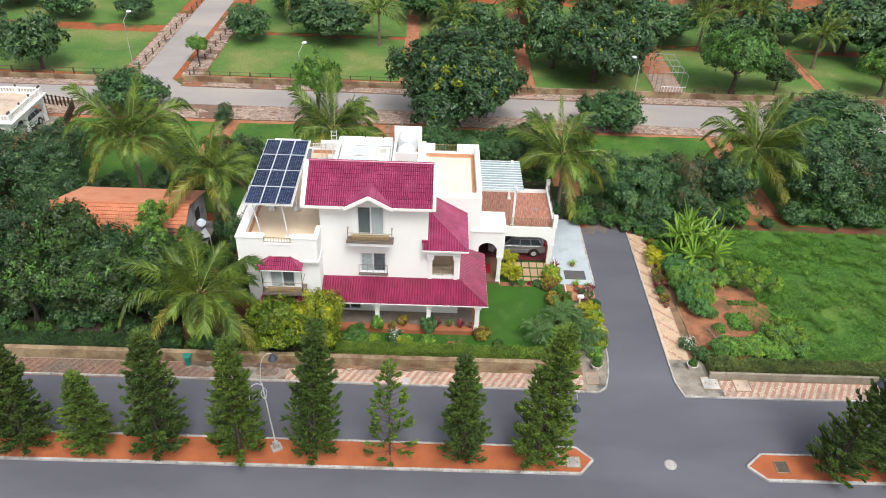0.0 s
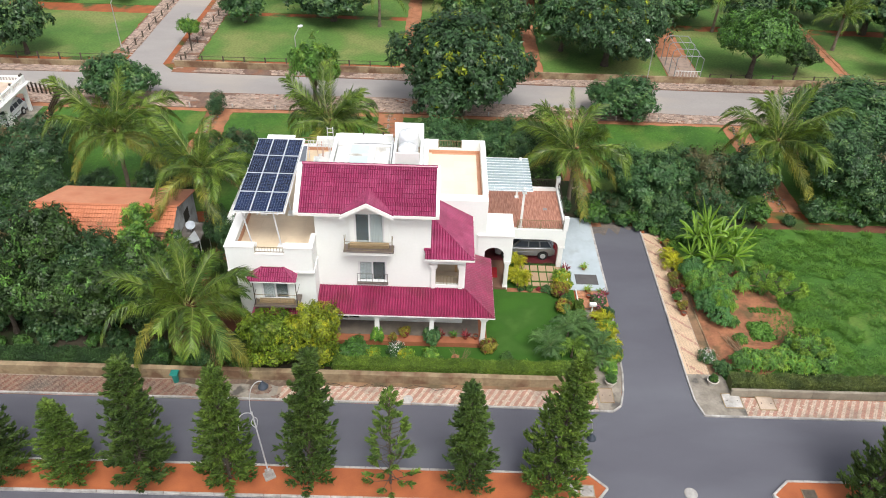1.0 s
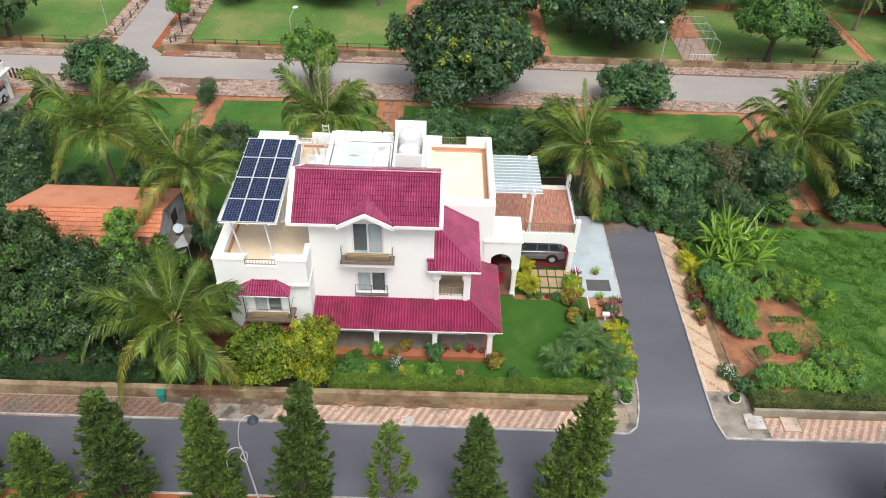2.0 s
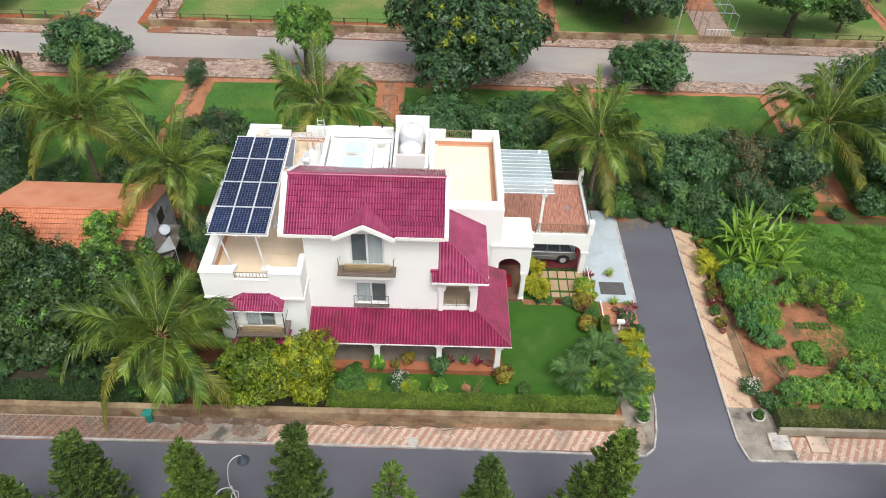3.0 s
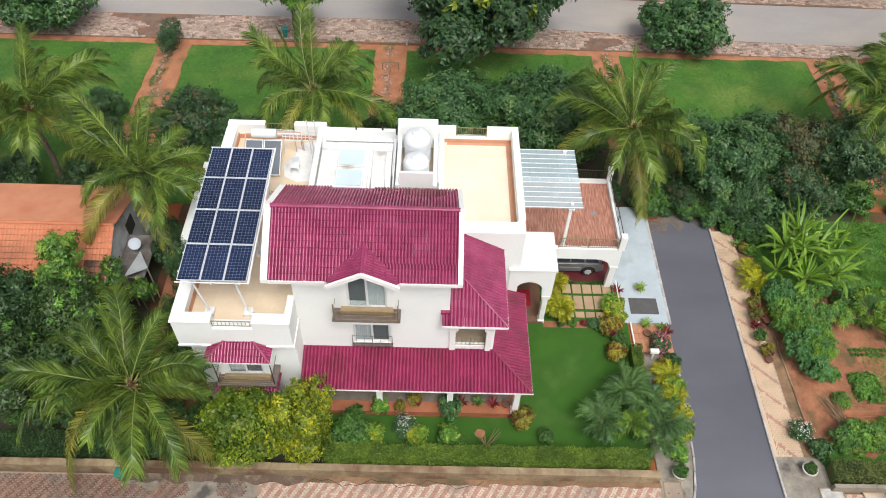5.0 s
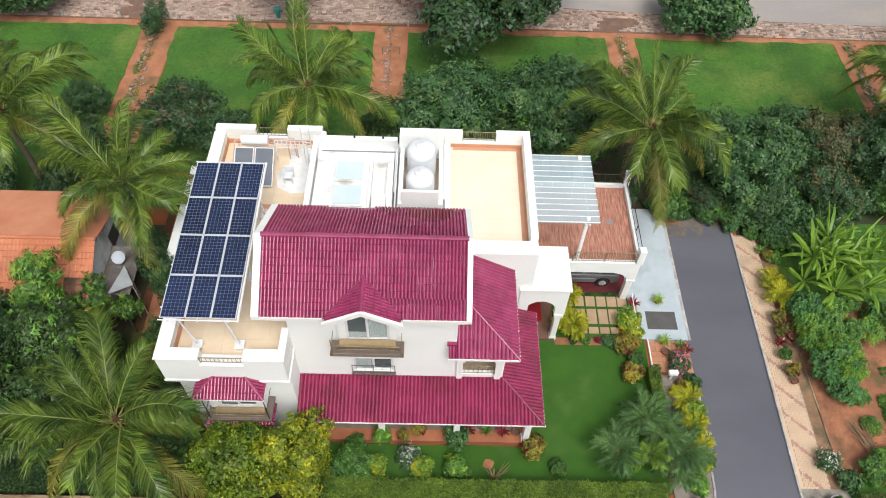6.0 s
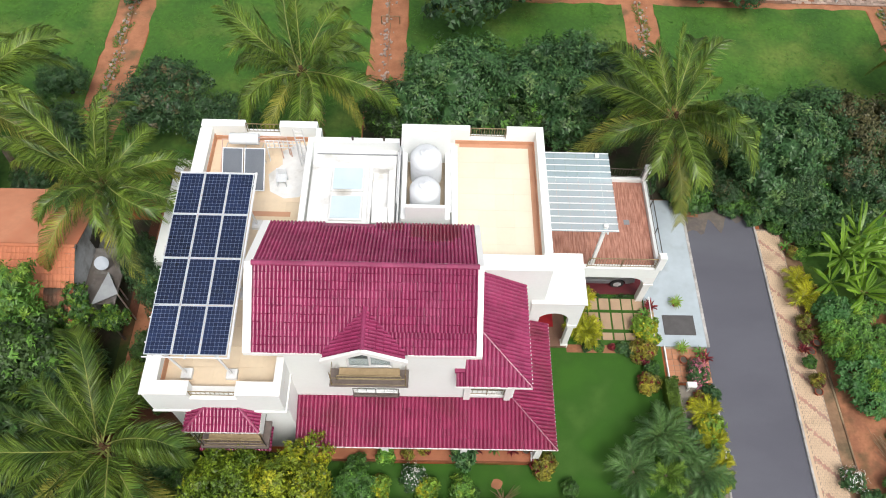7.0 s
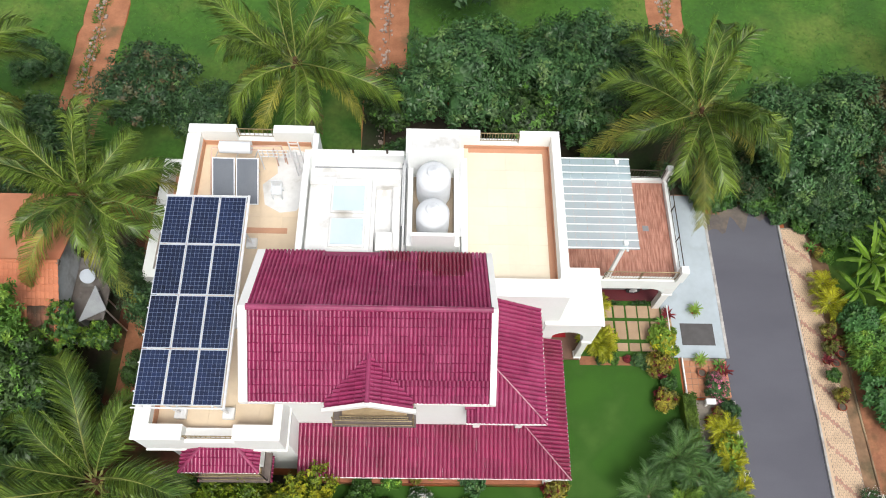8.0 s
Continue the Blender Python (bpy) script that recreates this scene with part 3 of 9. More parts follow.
# paved footways: a bed each, with pavers laid on it in diagonal bands of cream and salmon


def paver_bed(name, x0, x1, y0, y1, label, slope=1.0, skip=lambda x, y: False, pitch=0.82, across=False, share=0.34, mats_=("cream", "salmon")):
    bed = solid(name, boxes((x0, x1, y0, y1, -0.1, 0.085)), "sand", label, "pavement", kind="structure")
    vs, fs, mats = [], [], []
    w, d = (0.125, 0.105)
    if across:
        w, d = d, w
    nx, ny = int((x1 - x0) / w), int((y1 - y0) / d)
    rg = np.random.default_rng(len(name))
    for j in range(ny):
        for i in range(nx):
            x, y = x0 + (i + 0.5 * (j % 2)) * w + 0.01, y0 + j * d
            if x + w > x1 or skip(x, y):
                continue
            zig = 0.022 * (1 if i % 2 else -1)
            h = 0.1 + rg.uniform(-0.004, 0.006)
            a, b = 0.006, 0.006
            k = len(vs)
            vs += [(x + a, y + b + zig, h), (x + w - a, y + b - zig, h), (x + w - a, y + d - b - zig, h), (x + a, y + d - b + zig, h),
                   (x + a, y + b + zig, 0.08), (x + w - a, y + b - zig, 0.08), (x + w - a, y + d - b - zig, 0.08), (x + a, y + d - b + zig, 0.08)]
            fs += [(k, k + 1, k + 2, k + 3), (k, k + 4, k + 5, k + 1), (k + 1, k + 5, k + 6, k + 2), (k + 3, k + 2, k + 6, k + 7)]
            if across:
                red = ((x * slope + y) / pitch) % 1.0 < share
            else:
                red = (i - j // 2) % 4 < 2
            mats += [1 if red and rg.random() > 0.04 else 0] * 4
    me = raw_mesh("pavers", vs, fs, list(mats_))
    me.polygons.foreach_set("material_index", mats)
    ob = new("pavers", me)
    ob.parent = bed
    tagged(ob, "interlocking pavers in diagonal cream and salmon bands", kind="stuff")
    return bed


paver_bed("pavement_house_side", -9.3, 10.55, 33.5, 35.0, "footway of cream and salmon interlocking pavers", -1.0)
paver_bed("pavement_house_side_west", -32.0, -9.3, 33.55, 35.0, "soiled footway of cream and salmon pavers with bare patches", -1.0, mats_=("dustycream", "dustysalmon"),
          skip=lambda x, y: x > -16.0 and noise.noise((x * 0.7, y * 0.9, 3)) > 0.0)
paver_bed("pavement_plot_side", 19.75, 45.0, 33.2, 34.7, "footway of cream and salmon interlocking pavers", -1.0)
paver_bed("pavement_side_road", 16.95, 18.3, 36.6, 52.2, "narrow footway of cream pavers beside the side road", 1.0, across=True, pitch=1.55, share=0.15, mats_=("tanpaver", "salmon"))
sheet("pavement_rubble", [(-15.9, -9.5, 33.58, 35.0)], "greycon", "broken grey concrete footway", "pavement", 0.095)
strip("pavement_corner_house", [(10.55, 33.4), (11.5, 33.4), (12.0, 33.9), (12.5, 36.5), (12.8, 42.6), (11.0, 42.6), (10.55, 36.4)], 0.09, "greycon",
      "weathered concrete corner of the footway", "pavement")
strip("pavement_corner_plot", [(16.78, 36.6), (16.78, 34.4), (17.1, 33.22), (19.75, 33.22), (19.75, 34.75), (19.0, 36.6)], 0.09, "greycon",
      "weathered concrete corner of the footway", "pavement")
strip("kerb_back", [(16.75, 36.6), (16.97, 36.6), (16.97, 52.3), (16.94, 52.3)], 0.088, "tanpaver", "pale edge of the side footway", "pavement")
kerb_line("garden_edging", [(18.85, 45.0), (19.0, 36.7)], 0.09, 0.13, "low stone edging along the kitchen garden", "stonewall")
bm = bmesh.new()
edge = [(13.0 + 0.2 * i, 51.9 + 0.06 * i + 0.9 * noise.noise((i * 0.35, 2.0, 5.0))) for i in range(20)]
prism(bm, edge + [(16.97, 53.0), (13.05, 54.3)], 0.0, 0.026)
solid("road_dust", bm, "dust", "brown dust blown over the end of the side road", "ground", kind="structure")
sheet("drain_strip", [(18.3, 19.2, 36.6, 52.0)], "brownsoil", "bare earth strip beside the footway", "ground", 0.058)


def rubble_walk(name, pts, label, seed):
    """Rough pink stone footway: small uneven flat stones on a bed between a near and a far line of (x, near y, far y)."""
    bm = bmesh.new()
    prism(bm, [(x, lo) for x, lo, hi in pts] + [(x, hi) for x, lo, hi in pts[::-1]], -0.1, 0.06)
    bed = solid(name, bm, "stonebed", label, "pavement", kind="structure")
    rg = np.random.default_rng(seed)
    xs = [p[0] for p in pts]
    vs, fs = [], []
    y = min(p[1] for p in pts)
    while y < max(p[2] for p in pts):
        d = rg.uniform(0.16, 0.27)
        x = xs[0] + rg.uniform(0, 0.3)
        while x < xs[-1] - 0.2:
            w = rg.uniform(0.18, 0.44)
            lo, hi = np.interp(x, xs, [p[1] for p in pts]), np.interp(x, xs, [p[2] for p in pts])
            worn = noise.noise((x * 0.22, y * 0.5, seed)) > 0.32
            if lo < y < hi - d and not worn and rg.random() > 0.04:
                k, h = len(vs), 0.06 + rg.uniform(0.015, 0.06)
                q = rg.uniform(-0.035, 0.035, (4, 2))
                c = [(x + 0.015, y + 0.015), (x + w - 0.015, y + 0.015), (x + w - 0.015, y + d - 0.015), (x + 0.015, y + d - 0.015)]
                vs += [(a + e, b + g, h + rg.uniform(-0.015, 0.015)) for (a, b), (e, g) in zip(c, q)] + [(a, b, 0.04) for a, b in c]
                fs += [(k, k + 1, k + 2, k + 3), (k, k + 4, k + 5, k + 1), (k + 1, k + 5, k + 6, k + 2), (k + 3, k + 7, k + 4, k)]
            x += w
        y += d
    ob = new("stones", raw_mesh("stones", vs, fs, "pinkstone"))
    ob.parent = bed
    tagged(ob, "rough pinkish stones", kind="stuff")


rubble_walk("pavement_back_near", [(-60, 71.9, 75.4), (-29, 71.9, 75.45), (-4.7, 72.1, 75.65), (25, 71.75, 73.85), (60, 71.6, 72.95)], "rough stone footway beside the back road", 3)
rubble_walk("pavement_back_far", [(-30.0, 80.35, 81.7), (29, 79.75, 81.7), (60, 79.4, 81.6)], "rough stone footway on the far side of the back road", 4)
rubble_walk("pavement_back_west", [(-90, 78.8, 80.8), (-38.2, 79.6, 81.2)], "rough stone footway on the far side of the back road", 5)

# plots of grass, parted by strips of red earth
PLOTS = [(-64, -39.5, 50, 71.2), (-38.5, -23.6, 50, 71.2), (-21.0, -6.1, 53.5, 71.2), (-3.55, 11.45, 60.2, 71.2), (13.85, 29.2, 56.1, 71.2), (31.8, 52, 54.4, 71.2),
         (-28.1, -4.6, 84.0, 98.3), (-28, -4.5, 99.6, 116), (-2.7, 10.3, 82.5, 98), (-2.7, 10.3, 99, 116), (12.0, 26.5, 82.5, 97), (30.3, 47.2, 83.2, 98), (48.7, 75, 83.2, 98), (13, 46, 100, 116),
         (49, 90, 100, 116), (-70, -38.2, 83.5, 98.0), (-70, -38.0, 101.0, 116), (19.0, 60, 34.9, 53.3)]
for n, (xa, xb, ya, yb) in enumerate(PLOTS):
    bm = bmesh.new()
    pts, rg = [], random.Random(n)
    for (ax, ay), (bx_, by_) in zip([(xa, ya), (xb, ya), (xb, yb), (xa, yb)], [(xb, ya), (xb, yb), (xa, yb), (xa, ya)]):
        k = max(2, int(math.hypot(bx_ - ax, by_ - ay) / 0.8))
        pts += [(ax + (bx_ - ax) * i / k + rg.uniform(-0.12, 0.12), ay + (by_ - ay) * i / k + rg.uniform(-0.12, 0.12)) for i in range(k)]
    prism(bm, pts, -0.1, 0.05)
    solid("plot_grass", bm, "farplot" if ya > 80 else "grass", "empty plot overgrown with short green grass", "grass", kind="structure")
for r in [(-23.6, -21.0, 53, 71.9), (-6.1, -3.55, 53, 71.9), (11.45, 13.85, 53, 71.9), (29.2, 31.8, 56, 71.9), (-39.5, -38.5, 60, 71.9),
                       (-60, -23.6, 71.2, 71.9), (-21, -6.1, 71.2, 71.9), (-3.55, 11.45, 71.2, 71.9), (13.85, 29.2, 71.2, 71.9), (31.8, 60, 71.2, 71.9),
                       (-4.6, -2.7, 82.4, 116), (10.3, 12.0, 82.4, 116), (26.5, 30.3, 82.4, 116), (47.2, 48.7, 82.4, 116)]:
    sheet("earth_strip", [r], "redpath", "strip of bare red earth between the plots", "ground", 0.03)


rubble_walk("pavement_branch_east", [(-30.85, 82.6, 106), (-28.2, 82.6, 106)], "rough stone verge beside the branch road", 6)
rubble_walk("pavement_branch_west", [(-38.1, 84.2, 106), (-35.85, 84.2, 106)], "rough stone verge beside the branch road", 7)
# The trees' shade on this strip is given by the darker earth colour.
sheet("shaded_strip", [(27, 60, 53.32, 54.3)], "redyard", "red earth strip, its colour darkened for the trees' shade", "ground", 0.03)


def blade_field(name, n, area, size, material, label, seed, hit=lambda x, y: True):
    """Tufts of grass and weeds, scattered over an area."""
    rg = np.random.default_rng(seed)
    p = np.stack([rg.uniform(area[0], area[1], n), rg.uniform(area[2], area[3], n)], 1)
    keep = np.array([noise.noise((x * 0.35, y * 0.35, seed)) > rg.uniform(-0.5, 0.35) and hit(x, y) for x, y in p])
    p = p[keep]
    k = 5
    c = np.repeat(np.concatenate([p, np.full((len(p), 1), 0.05)], 1), k, 0)
    m = len(c)
    a = rg.uniform(0, 2 * math.pi, m)
    h = size * rg.uniform(0.4, 1.3, m)
    d = np.stack([np.cos(a), np.sin(a), np.zeros(m)], 1)
    s = np.stack([-np.sin(a), np.cos(a), np.zeros(m)], 1) * (0.16 * size)
    base = c + d * rg.uniform(0, 0.12, (m, 1))
    tip = base + d * (h * 1.1)[:, None] + np.array([0, 0, 0.45]) * h[:, None]
    v = np.stack([base - s, base + s, tip + s * 0.4, tip - s * 0.4], 1).reshape(-1, 3)
    return tagged(new(name, raw_mesh(name, v, np.arange(4 * m).reshape(m, 4), material)), label, "grass", kind="stuff")


blade_field("rough_grass", 16000, (23.5, 44, 36.5, 53.2), 0.16, "blade", "rough tall grass and weeds on the plot", 5)
blade_field("tall_weeds", 26000, (25.6, 44, 36.5, 53.0), 0.3, "weedblade", "tall bright green weeds in clumps on the plot", 11,
            hit=lambda x, y: noise.noise((x * 0.5, y * 0.7, 2)) + 0.5 * noise.noise((x * 1.6, y * 1.6, 7)) > 0.06)
blade_field("weeds", 8000, (-40, 42, 60, 71.1), 0.12, "blade", "short weeds in the grass", 6,
            hit=lambda x, y: any(r[0] < x < r[1] and r[2] < y < r[3] for r in PLOTS[:6]))

for xs, seed in ((-22.5, 31), (-5.0, 32), (12.7, 33), (30.2, 34)):
    rg = random.Random(seed)
    bm = bmesh.new()
    for k in range(150):
        y = rg.uniform(56, 71.6)
        x, r = xs + rg.gauss(0, 0.22) + 0.08 * math.sin(y), rg.uniform(0.05, 0.16)
        bmesh.ops.create_cube(bm, size=r, matrix=Matrix.Translation((x, y, 0.03 + r * 0.3)) @ Matrix.Rotation(rg.uniform(0, 3), 4, "Z") @ Matrix.Diagonal((1.0, rg.uniform(0.7, 1.6), rg.uniform(0.5, 0.9), 1)))
    solid("rubble_line", bm, "stoneold", "line of stones and clods along the earth strip", "rubble", kind="stuff")
blade_field("strip_weeds", 26000, (-24, 32, 56, 71.4), 0.17, "blade", "straggling weeds along the earth strips", 8,
            hit=lambda x, y: min(abs(x - c - 0.15 * math.sin(y * 1.3)) for c in (-22.5, 12.7, 30.2)) < 0.33)

# ---- the house lot ----
sheet("lawn", [(3.75, 10.4, 36.4, 44.75), (-7.6, 3.75, 36.4, 38.45)], "lawn", "close-cut deep green lawn", "lawn", 0.1)
sheet("yard_west", [(-17.5, -12.5, 35.3, 56)], "redyard", "dark red-brown earth beside the house", "ground", 0.04)
# These two sheets carry the plants' shade in their soil colour.
sheet("shrub_bed", [(-12.5, -6.1, 35.42, 38.9)], "shadesoil", "leaf-strewn earth, its colour darkened for shade under the shrubs", "ground", 0.045)
sheet("grove_floor", [(-60, -17.5, 35.3, 52.0), (17.3, 27.0, 51.9, 56.0), (12.95, 17.3, 54.0, 56.0), (-6, 12.95, 54.2, 60)], "shadesoil", "leaf-strewn earth, its colour darkened for shade under the trees", "ground", 0.035)
sheet("yard_path", [(-17.0, -15.4, 42.0, 55.0)], "redpath", "bare red path beside the house", "ground", 0.05)
sheet("driveway", [(9.85, 12.85, 44.75, 54.1)], "concrete", "smooth pale grey concrete driveway", "driveway", 0.1)
sheet("driveway_edge", [(12.85, 13.0, 44.75, 53.3)], "kerb", "pale concrete edge of the driveway", "kerb", 0.12)
sheet("carport_floor", [(3.6, 9.85, 47.75, 52.7)], "carportfloor", "dark oxide-red carport floor", "floor", 0.14)
sheet("patio_bed", [(5.3, 9.85, 44.75, 47.75)], "lawn", "grass joints under the paving", "lawn", 0.09)
patio = thing("patio_paving", (8.0, 46.0, 0.09), "tan sandstone flags with grass joints", "paving", kind="structure")
for px in (6.45, 7.05, 7.68, 8.3, 8.9, 9.5):
    for py, ph in ((45.25, 0.5), (46.15, 1.05), (47.15, 0.75)):
        part("flag", boxes((px - 0.265, px + 0.265, py - ph / 2 + 0.04, py + ph / 2 - 0.04, 0.02, 0.125), bevel=0.015), "flag", patio)
sheet("red_pad_bed", [(10.62, 12.75, 42.75, 44.72)], "sand", "bed of the red tile pad", "paving", 0.095)
pad = thing("red_pad_tiles", (11.7, 43.7, 0.1), "pad of orange-red floor tiles", "paving", kind="structure")
tile_me = mesh_of("tile", boxes((-0.145, 0.145, -0.145, 0.145, 0, 0.03), bevel=0.006), "padtile")
for i in range(7):
    for j in range(6):
        ob = lpart("tile", tile_me, pad, pose(-0.94 + i * 0.31, -0.8 + j * 0.31, -0.006))
solid("door_mat", boxes((10.72, 12.4, 45.4, 46.56, 0.1, 0.118), bevel=0.006), "mat", "flat dark grey mat on the concrete driveway", "mat")

sheet("patio_border", [(5.45, 9.3, 44.3, 44.74)], "bedsoil", "dark planted soil strip along the lawn", "ground", 0.115)
sheet("planter_ledge", [(9.86, 10.25, 44.8, 47.3)], "flag", "low tan stone ledge between patio and driveway", "paving", 0.28)
bm = bmesh.new()
prism(bm, [(1.62 + 0.27 * math.cos(k * 0.52) * (1 + 0.15 * math.sin(k * 2.1)), 37.55 + 0.25 * math.sin(k * 0.52)) for k in range(12)], 0.0, 0.106)
solid("bare_soil_patch", bm, "redpath", "bare red soil patch in the lawn", "ground", kind="structure")

for n, (xa, xb, deep) in enumerate(((-16.0, -7.0, 0.5), (-7.0, 2.0, 0.38), (2.0, 10.6, 0.3))):
    bm, k = bmesh.new(), 40
    edge = [(xa + (xb - xa) * i / k, 35.03 - deep * (0.75 + 0.45 * noise.noise((xa + (xb - xa) * i / k * 1.3, n, 4)))) for i in range(k + 1)]
    prism(bm, edge + [(xb, 35.05), (xa, 35.05)], 0.05, 0.122)
    solid("wall_foot_soil", bm, "darksoil" if n == 0 else "brownsoil", "brown soil washed along the foot of the wall", "ground", kind="structure")
bm = bmesh.new()
run = [(-7.0 + 0.35 * i, 34.75 + 0.16 * math.sin(i * 0.8) + 0.08 * math.sin(i * 2.3), 0.14) for i in range(26)]
for a, b in zip(run, run[1:]):
    rod(bm, a, b, 0.013, seg=5)
solid("loose_cable", bm, "rubber", "thin black cable lying along the foot of the wall", "cable")
# compound wall of stone slabs with a coping
WALL_Y0, WALL_Y1 = 35.05, 35.42


def slab_wall(name, x0, x1, y0, y1, h, label, w=1.02, material="stonewall"):
    t = thing(name, ((x0 + x1) / 2, (y0 + y1) / 2, 0), label, "wall", kind="structure")
    part("wall_core", boxes((x0, x1, y0 + 0.05, y1 - 0.05, -0.1, h - 0.02)), material, t)
    n = round((x1 - x0) / w)
    step = (x1 - x0) / n
    me = mesh_of("slab", boxes((-step / 2 + 0.004, step / 2 - 0.004, 0, y1 - y0, 0, h), bevel=0.012), material)
    for i in range(n):
        ob = new("slab", me)
        ob.parent = t
        ob.matrix_parent_inverse = Matrix.Translation(-t.location)
        ob.matrix_basis = pose(x0 + (i + 0.5) * step, y0 + random.uniform(-0.01, 0.01), random.uniform(-0.018, 0.008), 0, 0, random.uniform(-0.3, 0.3))
    return t


slab_wall("compound_wall_front", -34.0, 10.45, WALL_Y0, WALL_Y1, 0.84, "low compound wall of weathered tan stone slabs")
slab_wall("compound_wall_plot", 19.1, 45.0, 34.8, 35.0, 0.62, "low wall of grey-tan stone slabs along the empty plot", material="greyslab")
slab_wall("retaining_wall_far", -30.0, 60.0, 81.7, 81.95, 0.75, "weathered stone retaining wall beyond the back road", 1.4)
slab_wall("retaining_wall_far_west", -75.0, -38.0, 81.25, 81.5, 0.6, "weathered stone retaining wall beyond the back road", 1.4)

# ---- the house ----
house = thing("house", (-2.0, 45.0, 0), "three-storey white villa with maroon tiled roofs and terraces", "house")


def wall_boxes(bm, a0, a1, c0, c1, z0, z1, holes=(), along="x"):
    """One welded wall from a0 to a1 along an axis, c0 to c1 across, with holes (a, a, z, z) through it."""
    A = sorted({a0, a1, *[min(max(v, a0), a1) for h in holes for v in h[:2]]})
    Z = sorted({z0, z1, *[min(max(v, z0), z1) for h in holes for v in h[2:]]})
    full = {(i, k) for i in range(len(A) - 1) for k in range(len(Z) - 1)
            if not any(h[0] < (A[i] + A[i + 1]) / 2 < h[1] and h[2] < (Z[k] + Z[k + 1]) / 2 < h[3] for h in holes)}
    got = {}

    def at(i, c, k):
        if (i, c, k) not in got:
            got[(i, c, k)] = bm.verts.new((A[i], c, Z[k]) if along == "x" else (c, A[i], Z[k]))
        return got[(i, c, k)]
    for i, k in full:
        for c in (c0, c1):
            bm.faces.new((at(i, c, k), at(i + 1, c, k), at(i + 1, c, k + 1), at(i, c, k + 1)))
        for (di, dk), (p, q) in {(-1, 0): ((i, k), (i, k + 1)), (1, 0): ((i + 1, k), (i + 1, k + 1)), (0, -1): ((i, k), (i + 1, k)), (0, 1): ((i, k + 1), (i + 1, k + 1))}.items():
            if (i + di, k + dk) not in full:
                bm.faces.new((at(p[0], c0, p[1]), at(q[0], c0, q[1]), at(q[0], c1, q[1]), at(p[0], c1, p[1])))


def walls(name, material, parent, label, *specs):
    """Each wall a part of its own; specs are the arguments of wall_boxes."""
    for sp in specs:
        bm = bmesh.new()
        wall_boxes(bm, *sp[:6], holes=sp[6] if len(sp) > 6 else (), along=sp[7] if len(sp) > 7 else "x")
        part(name, bm, material, parent, label)


def window(x0, x1, y, z0, z1, sashes=2, curtains=(), name="window"):
    """A sliding window or door in a wall whose outer face is y; frame, sashes, panes, curtain and dark room behind."""
    t = 0.06
    fr = boxes((x0, x1, y + 0.06, y + 0.14, z0, z0 + t), (x0, x1, y + 0.06, y + 0.14, z1 - t, z1), (x0, x0 + t, y + 0.06, y + 0.14, z0 + t, z1 - t), (x1 - t, x1, y + 0.06, y + 0.14, z0 + t, z1 - t))
    w = part(name, fr, "whitemetal", house)
    n = (x1 - x0 - 2 * t) / sashes
    for i in range(sashes):
        a, b = x0 + t + i * n, x0 + t + (i + 1) * n
        yy = y + 0.085 + 0.035 * (i % 2)
        part("sash", boxes((a, a + 0.05, yy, yy + 0.03, z0 + t, z1 - t), (b - 0.05, b, yy, yy + 0.03, z0 + t, z1 - t), (a + 0.05, b - 0.05, yy, yy + 0.03, z0 + t, z0 + t + 0.05), (a + 0.05, b - 0.05, yy, yy + 0.03, z1 - t - 0.05, z1 - t)), "whitemetal", w)
        p = part("pane", boxes((a + 0.05, b - 0.05, yy + 0.012, yy + 0.018, z0 + t + 0.05, z1 - t - 0.05)), "glass", w)
        p.visible_shadow = False
        if i in curtains:
            vs, fs, k = [], [], 28
            for j in range(k + 1):
                xx, dy = a + 0.02 + (b - a - 0.04) * j / k, 0.035 * math.sin(j * 1.9)
                vs += [(xx, y + 0.21 + dy, z0 + t), (xx, y + 0.21 + dy, z1 - t)]
            fs = [(2 * j, 2 * j + 2, 2 * j + 3, 2 * j + 1) for j in range(k)]
            part("curtain", raw_mesh("curtain", vs, fs, "curtain", True), None, w, "pale grey curtain")
    return w


T = 0.23
# walls of the main block, three storeys
walls("main_wall", "white", house, "smooth white painted wall",
      (-7.5, -0.2, 40.5, 40.5 + T, 0, 9.85, [(-5.0, -3.14, 7.15, 9.5), (-4.9, -3.06, 3.92, 5.6), (-6.6, -4.9, 0.4, 2.5), (-2.9, -1.2, 1.2, 2.5)]),
      (40.5 + T, 45.4, -7.5, -7.5 + T, 0, 9.85, (), "y"),
      (40.5 + T, 45.4, -0.2 - T, -0.2, 0, 9.85, (), "y"),
      (-7.5, -0.2, 45.4, 45.4 + T, 0, 9.4))
part("floor_slab", boxes((-7.3, -0.4, 40.7, 45.4, 3.3, 3.5), (-7.3, -0.4, 40.7, 45.4, 6.6, 6.8), (-7.3, -0.4, 40.7, 45.4, 9.0, 9.2), (-7.3, 2.0, 40.72, 50, 0.1, 0.42)), "dark", house)
# gable infill under the roof
for gx in (-7.5, -0.2 - T):
    bm = bmesh.new()
    for x in (gx, gx + T):
        bm.faces.new([bm.verts.new(p) for p in ((x, 40.5, 9.85), (x, 45.6, 9.85), (x, 42.55, 11.4))])
    v = list(bm.verts)
    for i, j in ((0, 1), (1, 2), (2, 0)):
        bm.faces.new((v[i], v[j], v[j + 3], v[i + 3]))
    part("gable", bm, "white", house)
walls("door_surround", "white", house, "", (-5.32, -2.82, 40.31, 40.497, 7.12, 9.7, [(-5.0, -3.14, 7.15, 9.5)]))
window(-5.0, -3.14, 40.29, 7.15, 9.5, 2, (1,), "balcony_door")
window(-4.9, -3.06, 40.5, 3.92, 5.6, 2, (0,))
